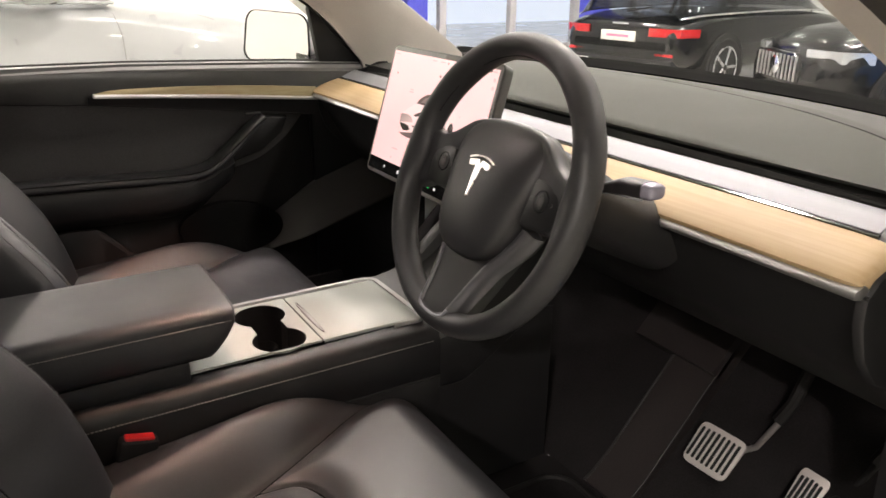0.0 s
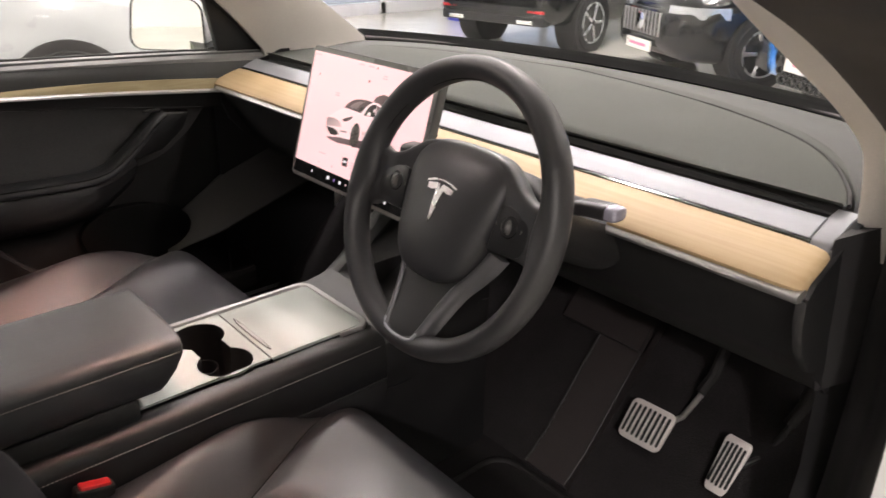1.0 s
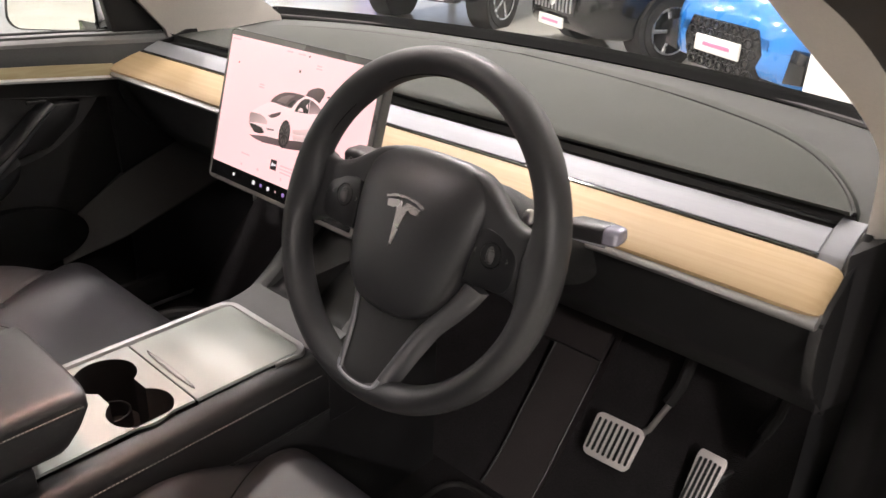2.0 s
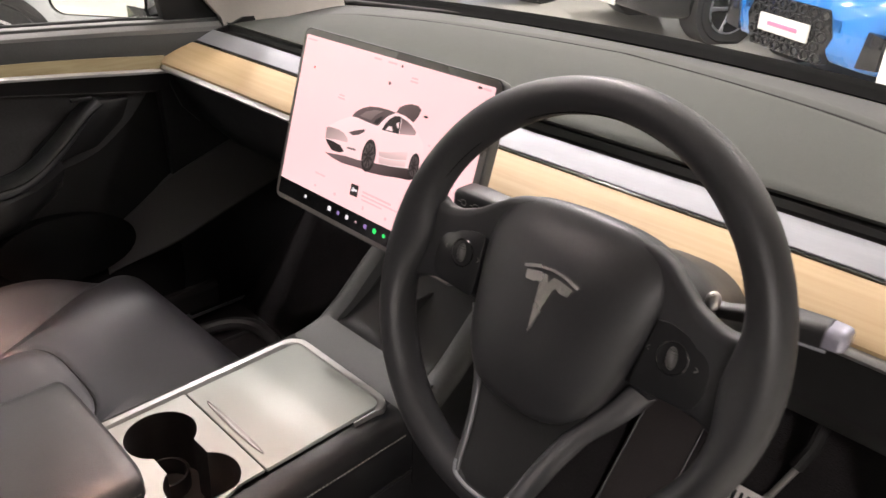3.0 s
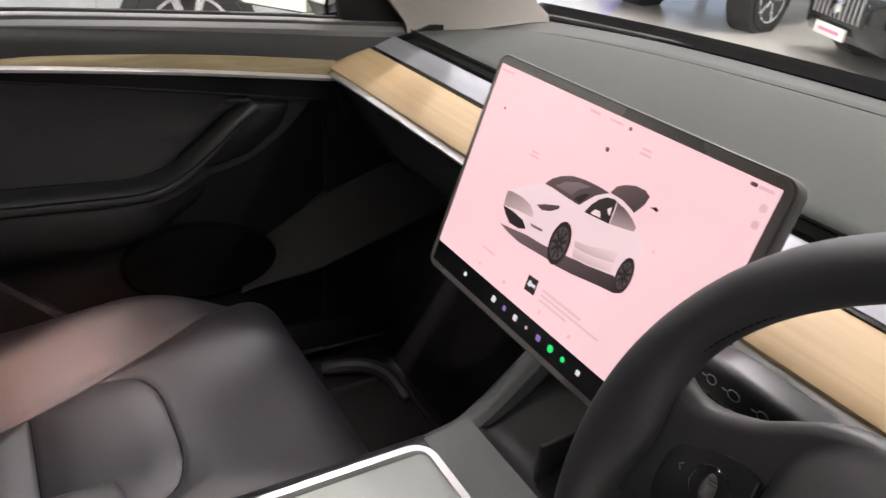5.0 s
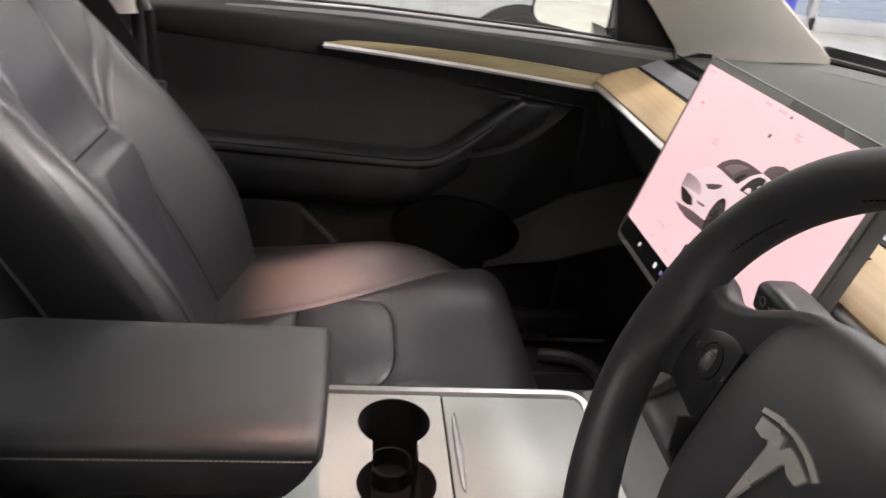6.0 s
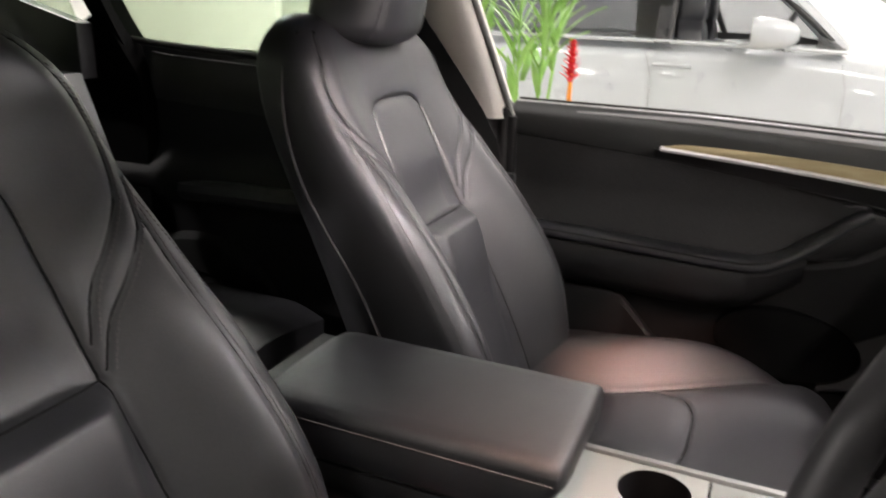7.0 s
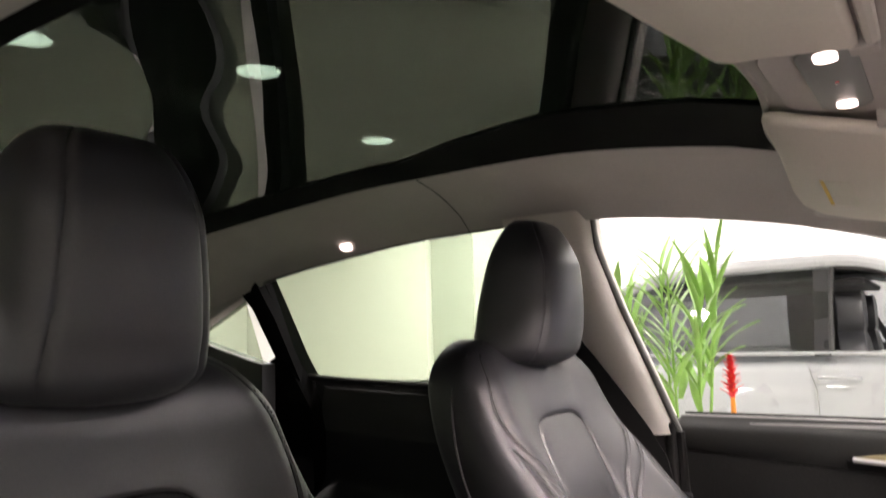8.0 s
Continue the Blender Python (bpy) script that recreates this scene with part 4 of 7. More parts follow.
PICTURE = [
    ("picture_reflection", G_REFLECT, [(-0.102, 0.159), (-0.088, 0.155), (-0.012, 0.156), (0.025, 0.154), (0.081, 0.143), (0.089, 0.14), (0.098, 0.147), (0.054, 0.168), (-0.01, 0.177), (-0.098, 0.18)]),
    ("picture_shadow", G_SHADOW, [(-0.0895, 0.1545), (-0.076, 0.1525), (-0.047, 0.148), (-0.02, 0.146), (0.015, 0.141), (0.036, 0.137), (0.067, 0.131), (0.081, 0.141), (0.075, 0.1445), (0.055, 0.1475), (0.025, 0.153), (0.002, 0.156), (-0.012, 0.1555), (-0.053, 0.159), (-0.074, 0.1575)]),
    ("picture_body", G_BODY, [(-0.095, 0.138), (-0.097, 0.128), (-0.094, 0.12), (-0.073, 0.106), (-0.051, 0.0955), (-0.039, 0.094), (-0.001, 0.0956), (0.008, 0.0876), (0.0156, 0.079), (0.024, 0.0742), (0.04, 0.0722), (0.055, 0.0748), (0.068, 0.084), (0.08, 0.093), (0.084, 0.0958), (0.087, 0.105), (0.0855, 0.1127), (0.0817, 0.1093), (0.0763, 0.1098), (0.0706, 0.115), (0.0676, 0.1235), (0.0677, 0.1317), (0.036, 0.138), (0.0175, 0.14), (0.0078, 0.12), (0.0004, 0.1132), (-0.0061, 0.1134), (-0.0143, 0.119), (-0.0186, 0.1304), (-0.0195, 0.1407), (-0.0212, 0.1464), (-0.047, 0.148), (-0.08, 0.1445)]),
    ("picture_flank", G_SHADE, [(0.0125, 0.1255), (0.03, 0.122), (0.05, 0.116), (0.0625, 0.1125), (0.0623, 0.1225), (0.045, 0.1268), (0.027, 0.13), (0.0146, 0.1306)]),
    ("picture_skirt", G_SHADE, [(0.0146, 0.1318), (0.0271, 0.1312), (0.0454, 0.128), (0.0626, 0.1238), (0.063, 0.131), (0.0398, 0.1363), (0.0172, 0.1393)]),
    ("picture_windscreen", G_MID, [(-0.05, 0.0953), (-0.0443, 0.088), (-0.0338, 0.081), (-0.0204, 0.0754), (-0.0036, 0.0727), (0.0135, 0.0718), (0.0282, 0.0721), (0.0224, 0.0752), (0.0139, 0.0806), (0.0063, 0.0889), (0.0014, 0.095), (-0.0033, 0.0956), (-0.0219, 0.0953), (-0.0386, 0.0946)]),
    ("picture_roof_glint", G_SHEEN, [(-0.036, 0.0915), (-0.026, 0.0835), (-0.01, 0.0775), (0.006, 0.0755), (-0.006, 0.083), (-0.013, 0.0915)]),
    ("picture_dashboard", G_DARK, [(0.001, 0.0935), (-0.008, 0.0935), (-0.004, 0.088), (0.003, 0.083), (0.008, 0.082)]),
    ("picture_side_window", G_DARK, [(0.0098, 0.0982), (0.0139, 0.0892), (0.0202, 0.0814), (0.0276, 0.0763), (0.0364, 0.0746), (0.0395, 0.0753), (0.0399, 0.0824), (0.041, 0.0957), (0.0318, 0.0964)]),
    ("picture_quarter_window", G_QUARTER, [(0.0405, 0.0755), (0.0502, 0.077), (0.0611, 0.081), (0.0689, 0.0858), (0.0689, 0.0899), (0.0624, 0.0914), (0.0421, 0.0953), (0.0413, 0.0823)]),
    ("picture_seat", G_BODY, [(0.0171, 0.0964), (0.0207, 0.0908), (0.0265, 0.0901), (0.03, 0.095)]),
    ("picture_rear_seat", G_BODY, [(0.0334, 0.0848), (0.0371, 0.0816), (0.0388, 0.089), (0.0359, 0.0884)]),
    ("picture_tailgate", G_MID, [(0.0291, 0.0714), (0.0329, 0.0641), (0.0411, 0.0592), (0.0521, 0.0557), (0.0631, 0.0554), (0.0694, 0.0584), (0.0678, 0.066), (0.0613, 0.0763), (0.0547, 0.0742), (0.0444, 0.0717)]),
    ("picture_headlight", G_MID, [(-0.0497, 0.1169), (-0.0393, 0.1119), (-0.0203, 0.1052), (-0.0202, 0.1085), (-0.0296, 0.1149), (-0.0405, 0.1185)]),
    ("picture_grille", G_NOSE, [(-0.0934, 0.1355), (-0.095, 0.1218), (-0.0914, 0.1195), (-0.0709, 0.1183), (-0.0569, 0.1202), (-0.0485, 0.1261), (-0.0482, 0.13), (-0.0593, 0.1312), (-0.0735, 0.1325), (-0.0873, 0.1352)]),
    ("picture_bumper", G_DARK, [(-0.0932, 0.1364), (-0.0781, 0.1357), (-0.0595, 0.1374), (-0.051, 0.1433), (-0.061, 0.1472), (-0.0758, 0.1479), (-0.0859, 0.1424)]),
    ("picture_fog_slot", G_SHEEN, [(-0.048, 0.1356), (-0.0295, 0.1337), (-0.029, 0.1361), (-0.0448, 0.1377)]),
    ("picture_spoiler", G_DARK, [(0.0742, 0.0657), (0.0795, 0.0631), (0.0834, 0.0646), (0.082, 0.0663)]),
    ("album_cover", G_DARK, [(-0.0233, 0.1784), (-0.0084, 0.1775), (-0.0076, 0.1931), (-0.0229, 0.1936)]),
    ("album_mark", G_WHITE, [(-0.0213, 0.1873), (-0.0189, 0.1818), (-0.0152, 0.1838), (-0.0096, 0.1837), (-0.0099, 0.1868), (-0.015, 0.1867), (-0.0171, 0.1884)]),
]
for k, (name, mat, line) in enumerate(PICTURE):
    part(name, flat_on_screen(line, 0.0011 + 0.00008 * k, 0.00006), mat, display)
for cu, cv, ru, rv in ((-0.0024, 0.1353, 0.0128, 0.0212), (0.0789, 0.1259, 0.0085, 0.0162)):
    ring = lambda k: [(cu + k * ru * math.cos(a), cv + k * rv * math.sin(a)) for a in steps(0, 2 * math.pi * 27 / 28, 27)]
    part("picture_wheel", flat_on_screen(ring(1.0), 0.0029, 0.0002), G_DARK, display)
    part("picture_rim_ring", flat_on_screen(ring(0.76), 0.00305, 0.0001), G_RIM, display)
    for a in steps(0.3, 0.3 + 2 * math.pi * 8 / 9, 8):
        part("picture_spoke", flat_on_screen([(cu + ru * q * math.cos(a + da), cv + rv * q * math.sin(a + da)) for q, da in ((0.1, -0.9), (0.7, -0.13), (0.7, 0.13), (0.1, 0.9))], 0.0032, 0.0001), G_DARK, display)
BARS = [(-0.145, 0.05, 0.003, 0.003, G_RED), (-0.024, 0.0155, 0.014, 0.0025, G_FAINT), (0.004, 0.0155, 0.016, 0.0022, G_FAINT), (0.0215, 0.016, 0.003, 0.003, G_MID), (0.006, 0.04, 0.004, 0.004, G_MID), (-0.078, 0.074, 0.011, 0.002, G_FAINT), (-0.078, 0.078, 0.014, 0.002, G_FAINT), (0.047, 0.026, 0.011, 0.002, G_FAINT), (0.047, 0.03, 0.013, 0.002, G_FAINT), (0.149, 0.0145, 0.006, 0.003, G_MID), (0.16, 0.0145, 0.013, 0.0025, G_FAINT), (-0.096, 0.2035, 0.004, 0.003, G_FAINT), (-0.053, 0.2025, 0.005, 0.004, G_FAINT), (0.006, 0.203, 0.003, 0.005, G_FAINT), (0.05, 0.203, 0.004, 0.004, G_FAINT), (0.027, 0.183, 0.055, 0.0025, G_FAINT), (0.04, 0.188, 0.082, 0.002, G_FAINT), (0.02, 0.193, 0.04, 0.002, G_FAINT), (-0.09, 0.186, 0.022, 0.002, G_FAINT), (0.0945, 0.096, 0.003, 0.002, G_FAINT), (0.164, 0.027, 0.006, 0.006, G_FAINT), (0.164, 0.04, 0.006, 0.006, G_FAINT), (-0.16, 0.0155, 0.02, 0.002, G_FAINT)]
for u, v, w, h, m in BARS:
    part("interface_mark", flat_on_screen(rounded(w, h, min(w, h) * 0.3, 2, u, v), 0.0013, 0.0002), m, display)
ICONS = [(-0.112, 0.0045, G_WHITE), (-0.058, 0.0065, G_WHITE), (-0.039, 0.005, G_PURPLE), (-0.0205, 0.006, G_WHITE), (-0.002, 0.003, G_FAINT), (0.017, 0.006, G_PURPLE), (0.0355, 0.0075, G_GREEN), (0.0535, 0.0055, G_GREEN), (0.075, 0.005, G_WHITE), (0.112, 0.005, G_WHITE)]
for u, w, m in ICONS:
    part("dock_icon", flat_on_screen(rounded(w, w, w * (0.48 if m is G_GREEN else 0.2), 4, u, 0.2245), 0.001, 0.0002), m, display)


# ---- steering wheel ----
W_TILT = radians(21)
W_MAT = Matrix.Translation((0.397, -0.1835, 0.987)) @ Matrix.Rotation(radians(-1.2), 4, "Z") @ Matrix(((1, 0, 0, 0), (0, math.sin(W_TILT), -math.cos(W_TILT), 0), (0, math.cos(W_TILT), math.sin(W_TILT), 0), (0, 0, 0, 1)))
wheel = thing("steering_wheel", W_MAT.translation, "black leather three-spoke steering wheel with silver spoke trim", "steering wheel")


def on_wheel(name, bm, mat, parent=wheel, label="", sharp=35):
    return part(name, moved(bm, W_MAT), mat, parent, label, sharp)


def bump_at(a, middle, wide):
    """A soft swell round one angle, all in degrees."""
    d = (a - middle + 180) % 360 - 180
    return math.exp(-(d / wide) ** 2)


RIM = 0.1755
rings = []
for k in range(144):
    deg = 2.5 * k
    a = radians(deg)
    grip = bump_at(deg, 52, 16) + bump_at(deg, 128, 16)
    flare = bump_at(deg, 4, 13) + bump_at(deg, 176, 13)
    foot = bump_at(deg, 270, 16)
    rr, rz = 0.0152 + 0.0012 * grip + 0.0008 * flare - 0.001 * foot, 0.0202 + 0.0008 * grip - 0.002 * flare - 0.001 * foot
    ring = []
    for b in steps(0, 2 * math.pi * 27 / 28, 27):
        r = RIM + rr * math.cos(b) - (0.012 * flare + 0.004 * foot) * max(0.0, -math.cos(b)) ** 2
        ring.append((r * math.cos(a), r * math.sin(a), rz * math.copysign(abs(math.sin(b)) ** 0.94, math.sin(b))))
    rings.append(ring)
on_wheel("rim", loft(rings + [rings[0]], caps=False), LEATHER_SOFT, label="smooth black leather rim", sharp=60)
part("rim_stitch", stitches([W_MAT @ Vector((0.1607 * math.cos(a), 0.1607 * math.sin(a), 0.006)) for a in [radians(q) for q in steps(22, 158, 120)]], 0.0042, 0.003), SEAM, wheel)

# airbag cover: outline swept into a soft dome whose top rolls back
half = [(0.0, 0.086), (0.03, 0.085), (0.054, 0.0815), (0.071, 0.074), (0.082, 0.0625), (0.0875, 0.046), (0.086, 0.016), (0.0795, -0.013), (0.0715, -0.043), (0.061, -0.065), (0.046, -0.0805), (0.026, -0.0885), (0.0, -0.091)]
smooth_half = smooth_path([(x, y, 0) for x, y in half], 4)
hub_line = [(p.x, p.y) for p in smooth_half] + [(-p.x, p.y) for p in smooth_half[-2:0:-1]]
DOME = [(0.0, 0.0172), (0.25, 0.0167), (0.5, 0.0148), (0.7, 0.0112), (0.84, 0.0066), (0.93, 0.0018), (0.98, -0.0035), (1.0, -0.009)]


def cover_z(x, y):
    """Height of the airbag cover over the wheel's plane."""
    reach = max(1e-6, math.hypot(x, y))
    edge = min(((abs(math.atan2(q, p) - math.atan2(y, x)), math.hypot(p, q)) for p, q in hub_line))[1]
    return soft_curve(DOME, min(1.0, reach / edge)) - 0.13 * y


rings = [[(x * k, y * k, -0.04) for x, y in hub_line] for k in (0.985,)]
for k in (1.0, 0.985, 0.965, 0.935, 0.89, 0.84, 0.77, 0.69, 0.6, 0.5, 0.4, 0.3, 0.2, 0.1, 0.02):
    rings.append([(x * k, y * k, soft_curve(DOME, k) - 0.13 * y * k) for x, y in hub_line])
on_wheel("airbag_cover", loft(rings), LEATHER_SOFT, label="smooth black airbag cover", sharp=70)
emblem = [(-0.0215, 0.0195), (-0.0195, 0.0135), (-0.0125, 0.0135), (-0.0085, 0.0155), (-0.0062, 0.0135), (-0.0032, -0.003), (0.0, -0.0225), (0.0032, -0.003), (0.0062, 0.0135), (0.0085, 0.0155), (0.0125, 0.0135), (0.0195, 0.0135), (0.0215, 0.0195), (0.011, 0.0216), (0.003, 0.0222), (0.0, 0.0165), (-0.003, 0.0222), (-0.011, 0.0216)]
bar = [(-0.0252, 0.0226), (-0.018, 0.0251), (-0.012, 0.0266), (0.0, 0.0278), (0.012, 0.0266), (0.018, 0.0251), (0.0252, 0.0226), (0.0243, 0.0207), (0.012, 0.0245), (0.0, 0.0257), (-0.012, 0.0245), (-0.0243, 0.0207)]
badge = [loft([[(x * 1.1 - 0.001, y * 1.1 + 0.0045, cover_z(x * 1.1, y * 1.1 + 0.0045) + h) for x, y in line] for h in (-0.004, 0.0012)] + [[(x * 1.08 - 0.001, y * 1.08 + 0.0047, cover_z(x * 1.1, y * 1.1 + 0.0045) + 0.0022) for x, y in line]]) for line in (emblem, bar)]
on_wheel("emblem", join(*badge), STEEL, label="silver wedge-shaped emblem under a thin arc")
WING_TOP = [(0.05, 0.08), (0.066, 0.0775), (0.08, 0.072), (0.094, 0.0625), (0.108, 0.0525), (0.122, 0.0465), (0.136, 0.043), (0.152, 0.045), (0.166, 0.052)]
WING_LOW = [(0.05, -0.034), (0.07, -0.031), (0.09, -0.0285), (0.11, -0.027), (0.13, -0.0265), (0.145, -0.029), (0.166, -0.04)]
for s in (-1, 1):
    rows = []
    for x in steps(0.052, 0.164, 32):
        top, low = soft_curve(WING_TOP, x), soft_curve(WING_LOW, x)
        sink = -0.007 * (1 - min(1.0, max(0.0, (x - 0.07) / 0.05))) + 0.004 * max(0.0, (x - 0.135) / 0.03)
        rows.append([(s * x, y, z + sink) for y, z in ((low + 0.002, -0.034), (low, -0.016), (low + 0.0012, -0.009), (low + 0.005, -0.0052), (low + 0.02, -0.0042), ((low + top) / 2, -0.0036), (top - 0.02, -0.0026), (top - 0.009, -0.0016), (top - 0.004, -0.002), (top - 0.0008, -0.005), (top + 0.0008, -0.011), (top + 0.0005, -0.02), (top - 0.006, -0.034))])
    spoke = on_wheel("side_spoke", loft(rows), LEATHER_SOFT, label="satin black spoke with a thumb wheel", sharp=60)
    panel = smooth_path([(s * x, y, 0) for x, y in ((0.088, 0.03), (0.1, 0.0315), (0.118, 0.027), (0.132, 0.02), (0.1385, 0.008), (0.1375, -0.012), (0.13, -0.0215), (0.11, -0.0235), (0.088, -0.0245), (0.084, -0.018), (0.086, 0.01), (0.088, 0.03))], 3)[:-1]
    on_wheel("control_panel", loft([[(p.x, p.y, z) for p in panel] for z in (-0.012, -0.0034)] + [[(s * 0.111 + (p.x - s * 0.111) * 0.97, 0.003 + (p.y - 0.003) * 0.95, -0.0028) for p in panel]]), STALK_BLACK, spoke, "satin black control panel")
    tx, ty = s * 0.108, 0.0085
    on_wheel("thumb_wheel_well", loft([[(tx + q * math.cos(a), ty + q * math.sin(a), z) for a in steps(0, 2 * math.pi * 27 / 28, 27)] for q, z in ((0.0132, -0.006), (0.0132, -0.0028), (0.0122, -0.0022), (0.0112, -0.0032), (0.0108, -0.0075))]), GLOSS, spoke, "round dark well")
    roller = bmesh.new()
    bmesh.ops.create_uvsphere(roller, u_segments=24, v_segments=14, radius=0.0088)
    roller.transform(Matrix.Translation((tx, ty, -0.0045)) @ Matrix.Rotation(radians(8), 4, "Z") @ Matrix.Diagonal((0.52, 1.05, 0.82, 1)))
    on_wheel("thumb_wheel", roller, SATIN_GREY, spoke, "ridged dark grey thumb wheel")
    for dy in steps(-0.0065, 0.0065, 6):
        on_wheel("wheel_ridge", tube([(tx - 0.0036, ty + dy, -0.0012), (tx, ty + dy, 0.0028 - 40 * dy * dy), (tx + 0.0036, ty + dy, -0.0012)], 0.0004, 5), PLASTIC, spoke)
    for dx, turn in ((-0.02, 1), (0.02, -1)):
        on_wheel("thumb_arrow", tube([(tx + dx + turn * 0.0012, ty + 0.0022, -0.003), (tx + dx - turn * 0.001, ty, -0.003), (tx + dx + turn * 0.0012, ty - 0.0022, -0.003)], 0.0005, 5), THREAD, spoke)
    # lower spoke: satin band that runs under the cover's flank, then down to the rim
    band = smooth_path([(0.084, -0.03, -0.016), (0.075, -0.05, -0.014), (0.062, -0.072, -0.01), (0.0505, -0.091, -0.005), (0.0425, -0.113, 0.0005), (0.036, -0.136, 0.007), (0.0315, -0.154, 0.0125), (0.0285, -0.1635, 0.0155)], 4)
    rows = []
    for k, p in enumerate(band):
        t = k / (len(band) - 1)
        wide = 0.011 - 0.004 * t ** 0.8
        rows.append([(s * (p.x - 0.0045), p.y, p.z + 0.0005), (s * (p.x - 0.0025), p.y, p.z + 0.0022), (s * (p.x + 0.002), p.y - 0.0005, p.z + 0.001), (s * (p.x + wide), p.y - 0.006 * (1 - t), p.z - 0.008), (s * (p.x + wide + 0.001), p.y - 0.006 * (1 - t), p.z - 0.022), (s * (p.x - 0.004), p.y, p.z - 0.022)])
    on_wheel("spoke_trim", loft(rows), SPOKE_SATIN, label="satin silver spoke edge", sharp=60)
on_wheel("spoke_trim_bow", tube(smooth_path([(-0.031, -0.156, 0.0145), (-0.0265, -0.1655, 0.0165), (-0.014, -0.1695, 0.0172), (0.0, -0.1705, 0.0175), (0.014, -0.1695, 0.0172), (0.0265, -0.1655, 0.0165), (0.031, -0.156, 0.0145)], 5), 0.0021, 8), ALU, label="thin silver bow over the rim")
on_wheel("lower_spoke", loft([[(-x, y, z - 0.001), (-x * 0.5, y, z + 0.0012), (x * 0.5, y, z + 0.0012), (x, y, z - 0.001), (x, y, z - 0.022), (-x, y, z - 0.022)] for x, y, z in ((0.066, -0.062, -0.012), (0.049, -0.091, -0.006), (0.041, -0.113, -0.0005), (0.0345, -0.136, 0.006), (0.03, -0.154, 0.0122), (0.026, -0.1665, 0.0152), (0.018, -0.169, 0.0158))]), PLASTIC, label="dark matt lower spoke")
on_wheel("hub_back", loft([[(x * k, -0.006 + y * k, z) for x, y in hub_line] for k, z in ((0.9, -0.03), (0.95, -0.055), (0.8, -0.075))]), PLASTIC)

column = thing("steering_column", (0.397, -0.05, 0.9), "black plastic steering column shroud with two control stalks", "steering column")
part("shroud", loft([[(0.397 + x * w, y + 0.012 * v, z + v * h) for x, v in rounded(2, 2, 0.85, 9)] for y, z, w, h in ((-0.128, 0.984, 0.088, 0.04), (-0.12, 0.984, 0.101, 0.047), (-0.1, 0.979, 0.105, 0.049), (-0.06, 0.958, 0.098, 0.05), (0.0, 0.925, 0.085, 0.046), (0.1, 0.88, 0.075, 0.05))]), PLASTIC, column, "", 60)
gear = part("gear_stalk", loft([[(x, -0.094 + a * d, z + b * h) for a, b in rounded(2, 2, 0.62, 6)] for x, z, d, h in ((0.47, 0.99, 0.008, 0.008), (0.505, 0.998, 0.007, 0.0062), (0.524, 1.004, 0.008, 0.007), (0.536, 1.0075, 0.0115, 0.009), (0.546, 1.01, 0.0135, 0.0105), (0.58, 1.0135, 0.0132, 0.0098))]), STALK_GREY, column, "dark grey drive stalk", 60)
part("stalk_tip", loft([[(x, -0.094 + a * d, z + b * h) for a, b in rounded(2, 2, 0.62, 6)] for x, z, d, h in ((0.5805, 1.0136, 0.0128, 0.0094), (0.5905, 1.014, 0.0124, 0.0088), (0.5935, 1.0142, 0.0112, 0.0076), (0.595, 1.0143, 0.009, 0.0056))]), STALK_TIP, gear, "pale silver stalk end", 60)
part("stalk_lower_edge", tube([(0.54, -0.1035, 1.002), (0.56, -0.106, 1.0035), (0.584, -0.1055, 1.005)], 0.0014, 6), ALU, gear)
knob = bmesh.new()
bmesh.ops.create_uvsphere(knob, u_segments=14, v_segments=8, radius=0.0075)
part("stalk_knuckle", moved(knob, Matrix.Translation((0.499, -0.112, 1.012)) @ Matrix.Diagonal((0.8, 0.9, 1.15, 1))), STEEL, gear)
indicator = part("indicator_stalk", loft([[(x, -0.1 + a * d, z + b * h) for a, b in rounded(2, 2, 0.55, 5)] for x, z, d, h in ((0.36, 0.992, 0.012, 0.011), (0.32, 1.0, 0.014, 0.0125), (0.295, 1.005, 0.016, 0.0135), (0.24, 1.0065, 0.0165, 0.0135), (0.222, 1.006, 0.0155, 0.0125), (0.217, 1.0055, 0.0125, 0.01))]), STALK_BLACK, column, "black indicator stalk with lamp symbols", 60)
for x, w in ((0.234, 0.0035), (0.251, 0.0045), (0.272, 0.004)):
    part("lamp_symbol", tube([(x + w * math.cos(a), -0.1166, 1.008 + 0.0032 * math.sin(a)) for a in steps(0, 2 * math.pi, 10)], 0.00045, 4), THREAD, indicator)
    part("symbol_dash", tube([(x - w - 0.004, -0.1166, 1.008), (x - w - 0.001, -0.1166, 1.008)], 0.0005, 4), THREAD, indicator)
part("stalk_edge", tube(smooth_path([(0.372, -0.104, 1.0), (0.35, -0.11, 1.009), (0.33, -0.1145, 1.01), (0.305, -0.1175, 1.001), (0.28, -0.1178, 0.9955), (0.25, -0.116, 0.9945)], 4), 0.0038, 8), RAMP, indicator, "satin grey swept edge")

# ---- centre console ----
console = thing("centre_console", (0, -0.4, 0.3), "long centre console with silver top, cup holders and dark leather sides", "centre console")
half_ring = [(0.115, 0.3), (0.139, 0.32), (0.1395, 0.5), (0.1395, 0.56), (0.1365, 0.565), (0.139, 0.572), (0.14, 0.6), (0.1385, 0.64), (0.134, 0.6525), (0.126, 0.6585), (0.112, 0.661), (0.1, 0.6605), (0.0985, 0.572)]
ring = [(x, z) for x, z in half_ring] + [(-x, z) for x, z in half_ring[::-1]]


def console_top(y):
    return curve([(-0.09, 0.0), (-0.04, 0.008), (0.0, 0.036), (0.06, 0.09), (0.14, 0.15)], y)


